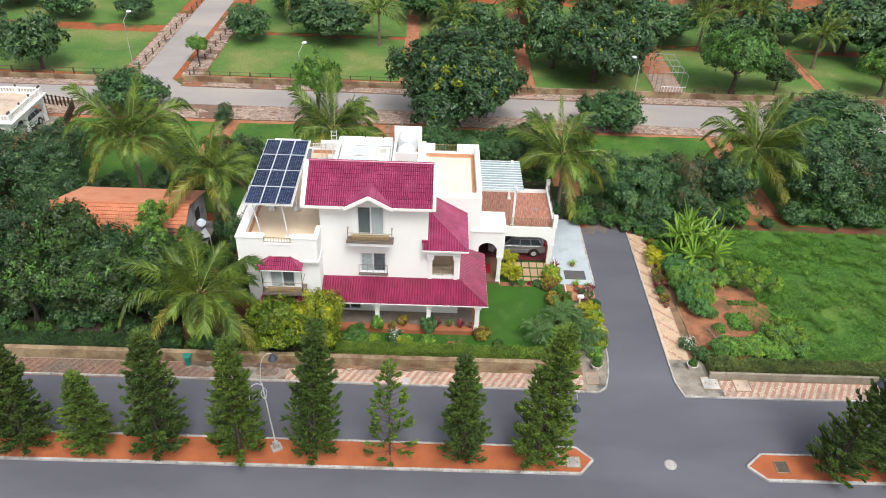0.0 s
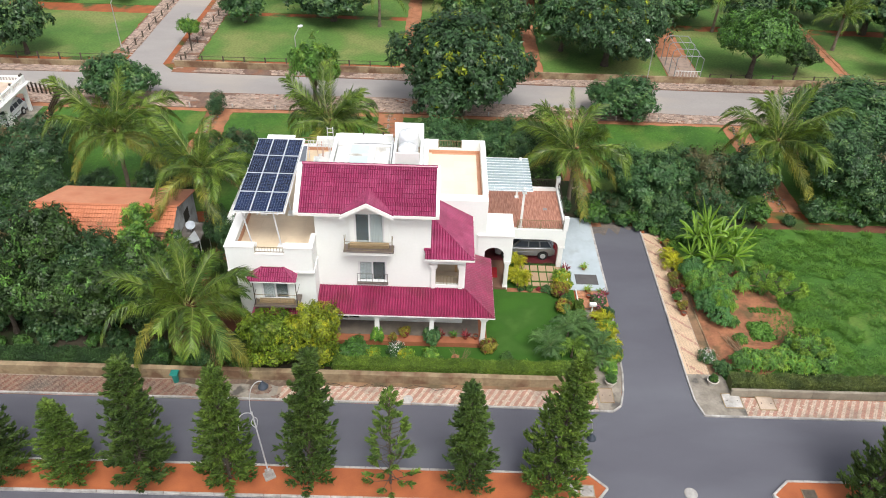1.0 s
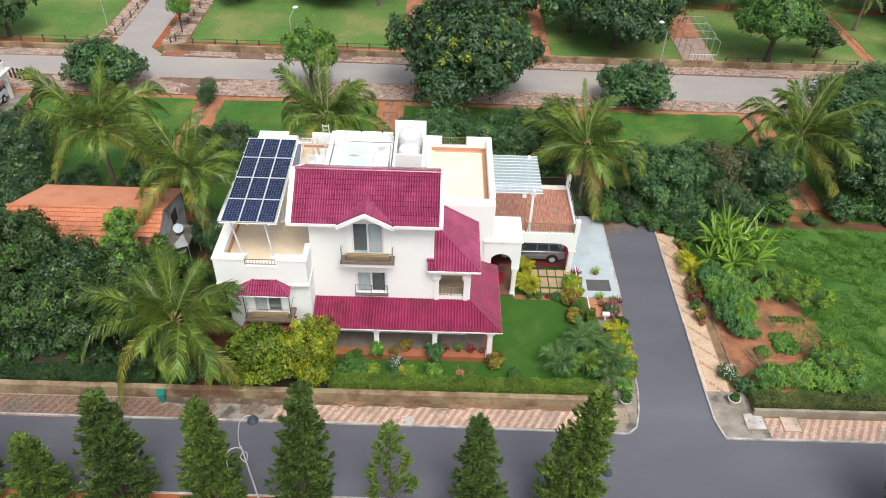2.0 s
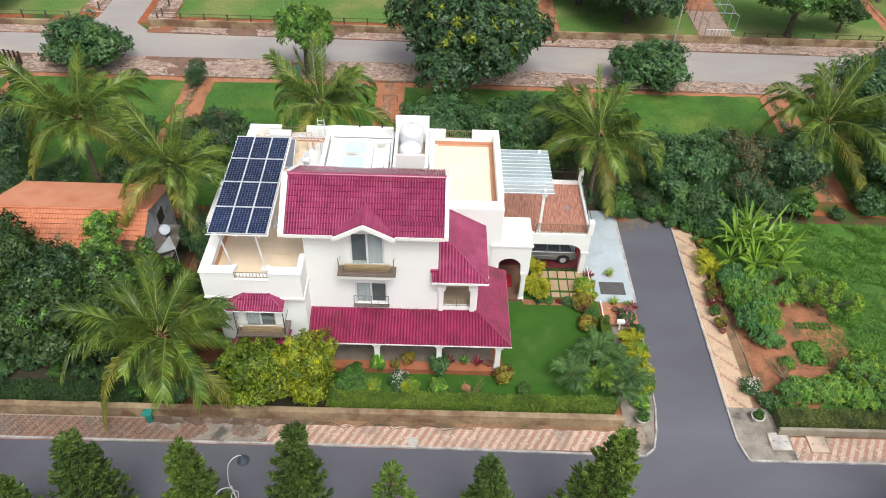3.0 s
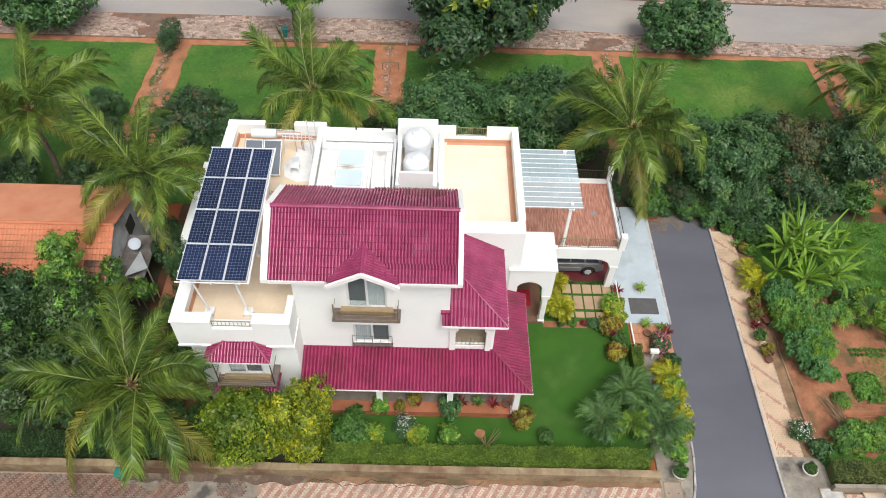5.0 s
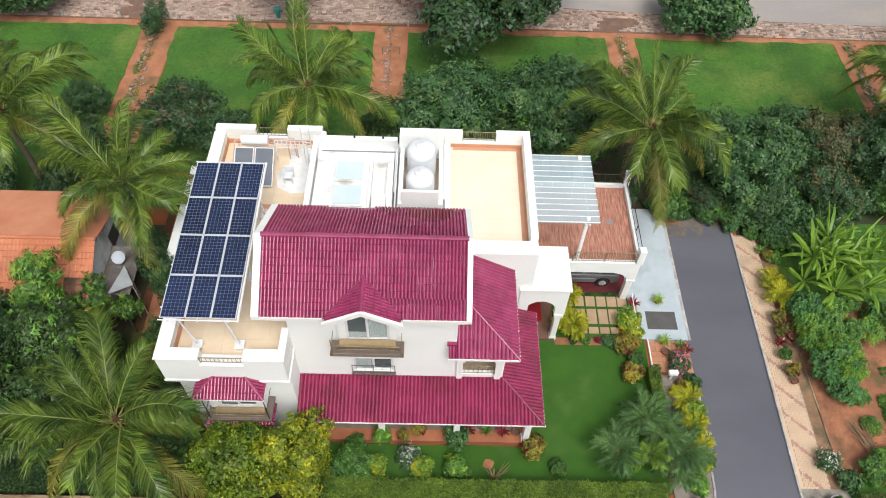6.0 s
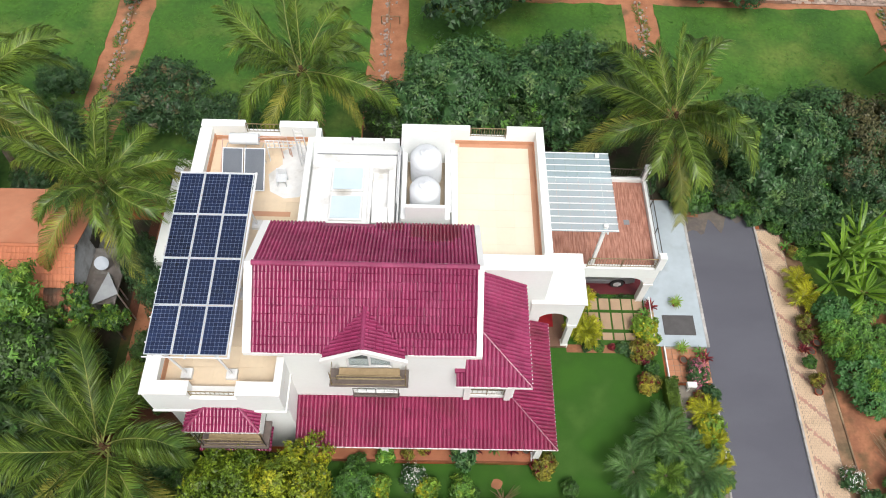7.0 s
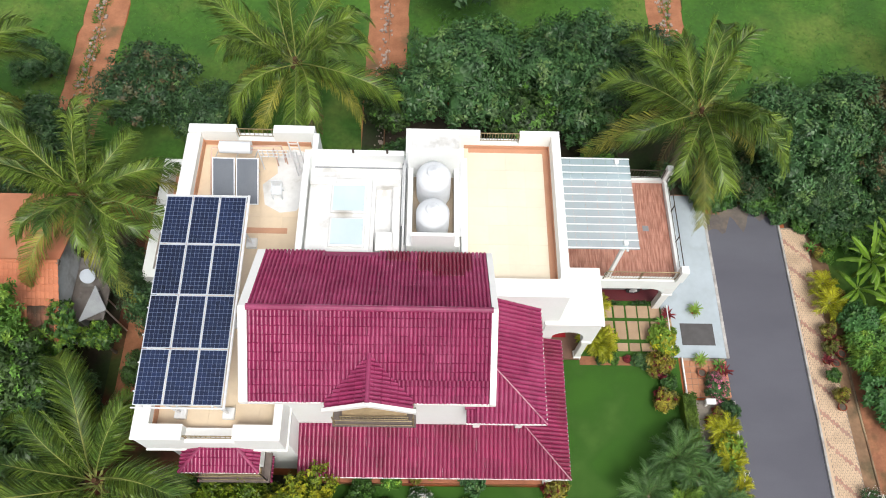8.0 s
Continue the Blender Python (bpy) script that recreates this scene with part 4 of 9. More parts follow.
part("window_sill", boxes((-5.0, -2.96, 40.34, 40.5, 3.78, 3.9), bevel=0.01), "balc", house, "brown granite sill")
window(-6.6, -4.9, 40.5, 0.4, 2.5, 2, (), "verandah_door")
window(-2.9, -1.2, 40.5, 1.2, 2.5, 2, ())
part("window_sill", boxes((-5.0, -2.95, 40.4, 40.5, 3.84, 3.92), bevel=0.01), "balc", house)

# ---- tiled roofs: each slope is laid with double-roll tiles, course by course ----
TW, TL, RW = 0.29, 0.31, 0.345
roll = [(0.0, -0.014), (0.018, 0.012), (0.05, 0.046), (0.086, 0.054), (0.122, 0.046), (0.155, 0.012), (0.1725, -0.014), (0.19, 0.012), (0.223, 0.046), (0.259, 0.054), (0.295, 0.046), (0.327, 0.012), (RW, -0.014)]


def tile_verts(tw=TW, tl=TL, k=1.0, lip_up=0.018):
    """One tile in its own (across, up-slope, out) metres; its lower end stands proud of the course below."""
    lip = [(x * tw / RW, 0.0, lip_up + z * k) for x, z in roll]
    lo = [(x * tw / RW, 0.014, lip_up + 0.01 + z * k) for x, z in roll]
    flush = lip_up < 0.01
    mid = [(x * tw / RW, tl - 0.026, (lip_up if flush else 0.012) + z * k) for x, z in roll]
    hi = [(x * tw / RW, tl + (0.006 if flush else -0.004), z * k * (1.0 if flush else 0.5)) for x, z in roll]
    skirt = [(x * tw / RW, 0.0, -0.01) for x, z in roll]
    rows = [skirt, lip, lo, mid, hi]
    v = [p for r in rows for p in r]
    n = len(roll)
    f = [(r * n + i, r * n + i + 1, (r + 1) * n + i + 1, (r + 1) * n + i) for r in range(4) for i in range(n - 1)]
    return v, f


def inside(p, poly):
    s = [(b[0] - a[0]) * (p[1] - a[1]) - (b[1] - a[1]) * (p[0] - a[0]) for a, b in zip(poly, poly[1:] + poly[:1])]
    return all(v >= -1e-6 for v in s)


def tiled_slope(parent, origin, across, up, poly, material="tile", budget=300, tw=TW, tl=TL, roll_height=1.15, wet=(), wet_material="wettile", lip_up=0.013):
    """Tiles over the convex polygon poly of (across, up) metres: whole tiles are pieces, cut ones are joined."""
    u, v = Vector(across).normalized(), Vector(up).normalized()
    w = u.cross(v)
    base = Matrix((u, v, w)).transposed().to_4x4()
    base.translation = Vector(origin)
    tv, tf = tile_verts(tw, tl, roll_height, lip_up)
    me = bpy.data.meshes.get("roof_tile_" + material + str(tw)) or raw_mesh("roof_tile_" + material + str(tw), tv, tf, material)
    wet_me = raw_mesh("roof_tile_" + wet_material, tv, tf, wet_material) if wet else None
    bm = bmesh.new()
    x0, x1 = min(p[0] for p in poly), max(p[0] for p in poly)
    y0, y1 = min(p[1] for p in poly), max(p[1] for p in poly)
    made = 0
    for j in range(int(math.ceil((y1 - y0) / tl))):
        for i in range(int(math.ceil((x1 - x0) / tw - 0.02))):
            a, b = x0 + i * tw, y0 + j * tl
            c = [(a, b), (a + tw, b), (a + tw, b + tl), (a, b + tl)]
            n_in = sum(inside(p, poly) for p in c)
            jig = (random.uniform(-0.006, 0.006), random.uniform(-0.008, 0.008), random.uniform(0, 0.006))
            if n_in == 4 and made < budget:
                mid = base @ Vector((a + tw / 2, b + tl / 2, 0))
                soaked = any(x0w < mid.x < x1w and y0w < mid.y < y1w for x0w, x1w, y0w, y1w in wet)
                ob = new("roof_tile", wet_me if soaked else me)
                ob.parent = parent
                ob.matrix_parent_inverse = Matrix.Identity(4)
                ob.matrix_basis = base @ pose(a + jig[0], b + jig[1], jig[2], 0, 0, random.uniform(-0.5, 0.5))
                made += 1
                continue
            piece = bmesh.new()
            pv = [piece.verts.new((x + a, y + b, z)) for x, y, z in tv]
            for q in tf:
                piece.faces.new([pv[k] for k in q])
            if n_in < 4:
                for p, q in zip(poly, poly[1:] + poly[:1]):
                    nrm = Vector((q[1] - p[1], p[0] - q[0], 0))
                    bmesh.ops.bisect_plane(piece, geom=list(piece.verts) + list(piece.edges) + list(piece.faces), plane_co=(p[0], p[1], 0), plane_no=nrm, clear_outer=True)
            if len(piece.faces):
                off = {vv: bm.verts.new(base @ vv.co) for vv in piece.verts}
                for f in piece.faces:
                    bm.faces.new([off[vv] for vv in f.verts])
            piece.free()
    if len(bm.faces):
        me2 = bpy.data.meshes.new("cut_tiles")
        bm.to_mesh(me2)
        me2.materials.append(M[material])
        ob = new("cut_tiles", me2)
        ob.parent = parent
        tagged(ob, "", kind="stuff")
    bm.free()


def cap_line(parent, a, b, material="tile", r=0.065, ln=0.4):
    """Half-round ridge or hip caps, one after another."""
    a, b = Vector(a), Vector(b)
    n = max(1, round((b - a).length / ln))
    q = (b - a).to_track_quat("Y", "Z").to_matrix().to_4x4()
    seg, step = 6, (b - a).length / n
    vs, fs = [], []
    for y, rr in ((-0.02, r * 1.12), (step, r)):
        vs += [(rr * math.cos(math.pi * k / seg), y, rr * math.sin(math.pi * k / seg) - 0.01) for k in range(seg + 1)]
    vs += [(0, -0.02, -0.01)]
    fs = [(k + 1, k, seg + 1 + k, seg + 2 + k) for k in range(seg)] + [(k, k + 1, 2 * seg + 2) for k in range(seg)]
    me = raw_mesh("ridge_cap", vs, fs, material)
    for i in range(n):
        ob = new("ridge_cap", me)
        ob.parent = parent
        ob.matrix_basis = Matrix.Translation(a + (b - a) * i / n) @ q


def roof_part(name, polys, label, t=0.07, material="tile"):
    """A roof's deck from sloping polygons of corners, with thickness; tiles lie on it."""
    bm = bmesh.new()
    for p in polys:
        hi = [bm.verts.new(Vector(c) - Vector((0, 0, 0.012))) for c in p]
        lo = [bm.verts.new(Vector(c) - Vector((0, 0, t))) for c in p]
        bm.faces.new(hi)
        bm.faces.new(lo[::-1])
        for i in range(len(p)):
            bm.faces.new((hi[i], lo[i], lo[(i + 1) % len(p)], hi[(i + 1) % len(p)]))
    me = mesh_of(name, bm, material)
    ob = new(name, me)
    ob.parent = house
    ob.matrix_parent_inverse = Matrix.Translation(-house.location)
    return tagged(ob, label)


def slope_between(parent, e0, e1, t0, t1, **kw):
    """A slope with its eave from e0 to e1 and its top from t0 to t1."""
    e0, e1, t0, t1 = Vector(e0), Vector(e1), Vector(t0), Vector(t1)
    u = (e1 - e0).normalized()
    up = (t0 - e0) - (t0 - e0).dot(u) * u
    up.normalize()
    f = lambda p: ((p - e0).dot(u), (p - e0).dot(up))
    poly = [f(e0), f(e1), f(t1)] + ([f(t0)] if (t0 - t1).length > 0.02 else [])
    tiled_slope(parent, e0, u, up, poly, **kw)


# main gabled roof
RX0, RX1 = -8.28, 0.06
EY, EZ, GY, GZ, BY, BZ = 39.78, 9.8, 42.55, 11.6, 45.55, 9.85
CX0, CX1, VLX0, VLX1, CY = -5.45, -2.77, -4.8, -3.44, EY + 0.704
CZ = EZ + (CY - EY) * (GZ - EZ) / (GY - EY)
main_roof = roof_part("main_roof", [[(RX0, EY, EZ), (CX0, EY, EZ), (VLX0, CY, CZ), (RX0, CY, CZ)], [(RX0, CY, CZ), (RX1, CY, CZ), (RX1, GY, GZ), (RX0, GY, GZ)], [(CX1, EY, EZ), (RX1, EY, EZ), (RX1, CY, CZ), (VLX1, CY, CZ)], [(RX0, GY, GZ), (RX1, GY, GZ), (RX1, BY, BZ), (RX0, BY, BZ)]], "gabled roof of maroon double-roll tiles")
slope_between(main_roof, (RX0, EY, EZ), (CX0, EY, EZ), (RX0, CY, CZ), (VLX0, CY, CZ), budget=20)
slope_between(main_roof, (CX1, EY, EZ), (RX1, EY, EZ), (VLX1, CY, CZ), (RX1, CY, CZ), budget=20)
slope_between(main_roof, (RX0, CY, CZ), (RX1, CY, CZ), (RX0, GY, GZ), (RX1, GY, GZ), budget=180)
for xa, xb, cut in ((RX1, RX1 - 14 * TW, 0.0), (RX1 - 14 * TW, RX1 - 21 * TW, 0.28), (RX1 - 21 * TW, RX0, 0.0)):
    cy, cz = BY - cut, BZ + cut * (GZ - BZ) / (BY - GY)
    slope_between(main_roof, (xa, cy, cz), (xb, cy, cz), (xa, GY, GZ), (xb, GY, GZ), budget=100, wet=((-2.5, -0.55, 44.5, 46), (-2.1, -0.9, 44.1, 44.6), (-3.75, -2.9, 44.95, 46)))
cap_line(main_roof, (RX0 - 0.02, GY, GZ + 0.03), (RX1 + 0.05, GY, GZ + 0.03), r=0.11)
# white barge boards on the gables and a fascia under the eave
for side, (xa, xb) in (("left", (RX0 - 0.3, RX0)), ("right", (RX1, RX1 + 0.22))):
    bm = bmesh.new()
    for (ya, za), (yb, zb) in (((EY - 0.06, EZ), (GY, GZ)), ((GY, GZ), (BY, BZ))):
        q = [(ya, za - 0.16), (yb, zb - 0.16), (yb, zb + 0.09), (ya, za + 0.09)]
        lo, hi = [bm.verts.new((xa, y, z)) for y, z in q], [bm.verts.new((xb, y, z)) for y, z in q]
        bm.faces.new(lo)
        bm.faces.new(hi[::-1])
        for i in range(4):
            bm.faces.new((lo[i], lo[(i + 1) % 4], hi[(i + 1) % 4], hi[i]))
    part("barge_board", bm, "trimwhite", house)
for fx in ((RX0, -5.75), (-2.5, RX1)):
    part("fascia", boxes((*fx, EY - 0.05, EY + 0.02, EZ - 0.2, EZ - 0.01)), "trimwhite", house)
for sx0, sx1 in ((RX0, CX0), (CX1, RX1)):
    part("soffit", boxes((sx0, sx1, EY + 0.02, 40.5, EZ - 0.09, EZ - 0.02)), "trimwhite", house)

# dormer gable over the balcony door
DX0, DXM, DX1, DZ0, DZ1 = -5.62, -4.12, -2.6, 9.9, 10.72
run = (DZ1 - EZ) / ((GZ - EZ) / (GY - EY))
DB = EY + run
dormer = roof_part("dormer_roof", [[(DX0, EY - 0.22, DZ0), (DXM, EY - 0.22, DZ1), (DXM, DB, DZ1)], [(DXM, EY - 0.22, DZ1), (DX1, EY - 0.22, DZ0), (DXM, DB, DZ1)]], "small dormer gable of maroon tiles", 0.05)
for e, s in ((DX0, 1), (DX1, -1)):
    a0, a1 = Vector((e, EY + 0.06, DZ0)), Vector((e, EY - 0.24, DZ0))
    if s > 0:
        slope_between(dormer, a0, a1, (DXM, DB, DZ1 + 0.01), (DXM, EY - 0.24, DZ1 + 0.01), budget=40)
    else:
        slope_between(dormer, a1, a0, (DXM, EY - 0.24, DZ1 + 0.01), (DXM, DB, DZ1 + 0.01), budget=40)
cap_line(dormer, (DXM, EY - 0.24, DZ1 + 0.04), (DXM, DB + 0.05, DZ1 + 0.04), r=0.08)
bm = bmesh.new()
for (xa, za), (xb, zb) in (((DX0 - 0.12, DZ0 - 0.03), (DXM, DZ1 + 0.06)), ((DXM, DZ1 + 0.06), (DX1 + 0.12, DZ0 - 0.03))):
    q = [(xa, za - 0.24), (xb, zb - 0.24), (xb, zb), (xa, za)]
    lo, hi = [bm.verts.new((x, EY - 0.36, z)) for x, z in q], [bm.verts.new((x, EY - 0.23, z)) for x, z in q]
    bm.faces.new(lo)
    bm.faces.new(hi[::-1])
    for i in range(4):
        bm.faces.new((lo[i], lo[(i + 1) % 4], hi[(i + 1) % 4], hi[i]))
part("barge_board", bm, "trimwhite", house)
bm = bmesh.new()
fr = [bm.verts.new(p) for p in ((DX0 + 0.1, 40.3, 9.7), (DX1 - 0.1, 40.3, 9.7), (DXM, 40.3, 10.64))]
bk = [bm.verts.new((v.co.x, 40.42, v.co.z)) for v in fr]
bm.faces.new(fr)
bm.faces.new(bk[::-1])
for i in range(3):
    bm.faces.new((fr[i], bk[i], bk[(i + 1) % 3], fr[(i + 1) % 3]))
part("gable", bm, "white", house)


def railing(name, parent, x0, x1, y, z0, h, posts=2, balusters=0, material="rail", along="x", r=0.018):
    bm = bmesh.new()
    P = (lambda a, z: (a, y, z)) if along == "x" else (lambda a, z: (y, a, z))
    rod(bm, P(x0, z0 + h), P(x1, z0 + h), r * 1.3)
    rod(bm, P(x0, z0 + 0.08), P(x1, z0 + 0.08), r)
    for i in range(posts):
        a = x0 + (x1 - x0) * i / (posts - 1)
        rod(bm, P(a, z0), P(a, z0 + h), r * 1.4)
    ob = part(name, bm, material, parent)
    for i in range(balusters):
        a = x0 + (x1 - x0) * (i + 0.5) / balusters
        bm = bmesh.new()
        rod(bm, P(a, z0 + 0.08), P(a, z0 + h), r * 0.7, seg=5)
        part("baluster", bm, material, ob if parent.parent is None else parent)
    return ob


# main balcony
balcony = part("balcony", boxes((-5.66, -2.5, 39.55, 40.31, 7.03, 7.12), bevel=0.01), "balc", house, "shallow grey granite balcony slab with a slim rail")
part("soffit", boxes((-5.5, -2.66, 39.62, 40.31, 6.78, 7.03)), "trimwhite", balcony)
part("planter", boxes((-5.3, -2.85, 39.95, 40.26, 7.12, 7.34), bevel=0.02), "planter", balcony, "tan planter ledge")
railing("balustrade", balcony, -5.35, -2.8, 39.82, 7.12, 0.42, 2, 16, "brass", r=0.016)
railing("railing", balcony, -5.55, -2.6, 39.6, 7.12, 0.72, 2, 0, "brass", r=0.014)
for px in (-5.55, -2.6):
    bm = bmesh.new()
    rod(bm, (px, 39.6, 7.12), (px, 39.6, 8.35), 0.026)
    rod(bm, (px, 39.6, 7.84), (px, 40.31, 7.84), 0.014)
    part("post", bm, "brass", balcony)
railing("window_rail", house, -4.97, -2.99, 40.4, 3.9, 0.74, 3, 5, r=0.011)

# ---- corner bay with its hip roof ----
walls("bay_wall", "white", house, "",
      (-0.2, 2.1, 40.5, 40.5 + T, 0, 6.4, [(0.15, 1.68, 3.8, 5.55)]),
      (40.5 + T, 44.7, 2.1 - T, 2.1, 0, 6.4, [(41.2, 43.4, 3.8, 5.55)], "y"))
part("loggia_back", boxes((-0.2, 1.87, 42.2, 42.35, 3.5, 6.3), (-0.2, 1.87, 40.73, 42.2, 3.45, 3.6)), "beige", house, "beige wall inside the loggia")
for cx in (0.02, 1.82):
    bm = boxes((cx - 0.14, cx + 0.14, 40.36, 40.64, 3.6, 5.3), (cx - 0.2, cx + 0.2, 40.3, 40.7, 5.3, 5.45), (cx - 0.25, cx + 0.25, 40.26, 40.74, 5.45, 5.62))
    part("column", bm, "trimwhite", house)
railing("loggia_railing", house, 0.16, 1.68, 40.55, 3.8, 0.72, 3, 7, "brass", r=0.015)
part("flashing", boxes((-0.62, -0.2, 40.34, 40.5, 6.72, 6.86)), "tile", house, "maroon roof flashing")
part("loggia_door", boxes((1.45, 1.62, 42.12, 42.2, 3.6, 5.5)), "wood", house)
HX, HY, HZ = 2.6, 39.9, 6.4
AP = (-0.2, 42.45, 7.95)
hip = roof_part("hip_roof", [[(-0.55, HY, HZ), (HX, HY, HZ), AP, (-0.55, 40.5, HZ + 0.36)], [(HX, HY, HZ), (HX, 44.7, HZ), (-0.2, 44.7, 7.95), AP]], "hipped roof of maroon double-roll tiles")
RIB = dict(tw=0.36, tl=0.42, roll_height=1.2, lip_up=0.007)
slope_between(hip, (-0.2, HY, HZ), (HX, HY, HZ), AP, AP, budget=60, **RIB)
slope_between(hip, (HX, HY, HZ), (HX, 44.7, HZ), AP, (-0.2, 44.7, 7.95), budget=110, **RIB)
slope_between(hip, (-0.55, HY, HZ), (-0.2, HY, HZ), (-0.55, 40.5, HZ + 0.365), (-0.2, 40.5, HZ + 0.365), budget=5)
cap_line(hip, (HX, HY, HZ + 0.04), (AP[0], AP[1], AP[2] + 0.04), r=0.055)
part("fascia", boxes((-0.55, HX + 0.02, HY - 0.04, HY + 0.01, HZ - 0.14, HZ - 0.015), (HX - 0.01, HX + 0.04, HY + 0.01, 44.7, HZ - 0.14, HZ - 0.015), (-0.55, HX - 0.01, HY + 0.01, 40.5, HZ - 0.14, HZ - 0.09), (2.1, HX - 0.01, 40.5, 44.7, HZ - 0.14, HZ - 0.09)), "trimwhite", house)

# ---- verandah round the front corner ----
VX0, VX1, VY0, VZ0, VZ1 = -7.5, 4.07, 38.38, 2.87, 3.52
part("verandah_floor", boxes((-7.5, 3.2, 39.15, 40.5, 0.0, 0.4)), "verandahfloor", house, "grey mosaic verandah floor")
part("verandah_floor", boxes((2.1, 3.2, 40.5, 44.6, 0.0, 0.4)), "verandahfloor", house, "grey mosaic verandah floor")
part("verandah_edge", boxes((-7.5, 3.75, 38.55, 39.15, 0.0, 0.39)), "terracotta", house, "terracotta tiled verandah edge")
part("verandah_edge", boxes((3.2, 3.75, 39.15, 44.6, 0.0, 0.39)), "terracotta", house, "terracotta tiled verandah edge")
ver = roof_part("verandah_roof", [[(VX0, VY0, VZ0), (VX1, VY0, VZ0), (2.1, 40.5, VZ1), (VX0, 40.5, VZ1)], [(VX1, VY0, VZ0), (VX1, 44.55, VZ0), (2.1, 44.55, VZ1), (2.1, 40.5, VZ1)]], "lean-to roof of maroon double-roll tiles over the verandah")
slope_between(ver, (VX0, VY0, VZ0), (VX1, VY0, VZ0), (VX0, 40.5, VZ1), (2.1, 40.5, VZ1), budget=240, material="verandahtile", **RIB)
slope_between(ver, (VX1, VY0, VZ0), (VX1, 44.55, VZ0), (2.1, 40.5, VZ1), (2.1, 44.55, VZ1), budget=60, material="verandahtile", **RIB)
cap_line(ver, (VX1, VY0, VZ0 + 0.04), (2.1, 40.5, VZ1 + 0.04), "verandahtile")
part("gutter", boxes((VX0, VX1 + 0.06, VY0 - 0.03, VY0 + 0.02, VZ0 - 0.09, VZ0 - 0.02), (VX1, VX1 + 0.03, VY0, 44.55, VZ0 - 0.09, VZ0 - 0.02)), "trimwhite", house)
for cx, cy in ((-7.2, 38.75), (-3.6, 38.75), (0.0, 38.75), (3.42, 38.75), (3.42, 41.8)):
    bm = boxes((cx - 0.15, cx + 0.15, cy - 0.15, cy + 0.15, 0.4, 2.4), (cx - 0.21, cx + 0.21, cy - 0.21, cy + 0.21, 2.4, 2.52), (cx - 0.26, cx + 0.26, cy - 0.26, cy + 0.26, 2.52, 2.78), (cx - 0.2, cx + 0.2, cy - 0.2, cy + 0.2, 0.4, 0.62))
    part("column", bm, "trimwhite", house)

# ---- west wing with the roof terrace under the panels ----
WX0, WX1, WY0, WY1, FL = -12.83, -7.5, 38.89, 52.7, 6.9
walls("wing_wall", "white", house, "",
      (-12.5, -7.5, 39.2, 39.2 + T, 0, 5.82, [(-10.9, -9.1, 3.8, 5.5), (-10.6, -9.3, 0.9, 2.3)]),
      (39.2 + T, 52.5, -12.5, -12.5 + T, 0, 5.82, (), "y"),
      (39.2 + T, 40.5, -7.5 - T, -7.5, 0, 5.82, (), "y"),
      (-12.5, -7.5, 52.3, 52.5, 0, 5.82))
part("wing_slab", boxes((-12.27, -7.73, 39.43, 52.3, 3.3, 3.5)), "white", house)
part("wing_slab", boxes((WX0 + 0.3, -7.62, 39.2, 52.25, 5.83, FL - 0.035)), "white", house)
walls("bay_front", "white", house, "", (-11.25, -8.75, 38.6, 38.75, 3.76, 5.7, [(-10.85, -9.1, 3.8, 5.5)]),
      (38.75, 39.2, -11.25, -11.1, 3.76, 5.7, (), "y"), (38.75, 39.2, -8.9, -8.75, 3.76, 5.7, (), "y"))
window(-10.85, -9.1, 38.58, 3.8, 5.5, 2, (0,), "balcony_door")
window(-10.6, -9.3, 39.2, 0.9, 2.3, 2, ())
PT = 0.52
walls("parapet", "white", house, "thick white terrace parapet",
      (WX0, WX1, WY0, WY0 + PT, 5.82, 7.7, [(-11.04, -9.2, 7.22, 7.8)]),
      (WY0 + PT, 52.3, WX0, WX0 + PT, 5.82, 7.7, (), "y"),
      (WY0 + PT, 40.5, WX1 - 0.24, WX1, 5.82, 7.7, (), "y"),
      (WX0, -7.28, 52.3, WY1, 5.82, 7.9, [(-10.76, -9.1, 7.25, 8.0)]))
part("coping", boxes((WX0 - 0.05, -11.04, WY0 - 0.05, WY0 + PT + 0.02, 7.7, 7.76), (-9.2, WX1 + 0.05, WY0 - 0.05, WY0 + PT + 0.02, 7.7, 7.76), (WX0 - 0.05, WX0 + PT + 0.02, WY0 + PT + 0.02, 52.28, 7.7, 7.76), (WX1 - 0.26, WX1 + 0.05, WY0 + PT + 0.02, 40.5, 7.7, 7.76)), "trimwhite", house)
part("sill", boxes((-11.04, -9.2, WY0 - 0.04, WY0 + PT, 7.2, 7.25)), "trimwhite", house)
part("cornice", boxes((WX0 - 0.04, WX1 + 0.06, WY0 - 0.06, WY0, 5.8, 5.92), (WX1, WX1 + 0.06, WY0, 40.5, 5.8, 5.92)), "trimwhite", house)
railing("terrace_railing", house, -11.02, -9.22, WY0 + 0.12, 7.25, 0.42, 2, 10, "brass")
railing("terrace_railing", house, -10.74, -9.12, 52.5, 7.25, 0.6, 2, 8, "brass")
part("skirting", boxes((WX0 + PT, WX0 + PT + 0.03, WY0 + PT, 52.3, FL, FL + 0.42), (WX0 + PT + 0.03, WX1 - 0.24, WY0 + PT, WY0 + PT + 0.03, FL, FL + 0.25), (WX0 + PT + 0.03, -7.52, 52.27, 52.3, FL, FL + 0.3)), "skirt", house)
terr = part("terrace_floor", boxes((WX0 + PT, -7.5, WY0 + PT, 52.3, FL - 0.03, FL)), "peach", house, "peach tiled terrace floor")


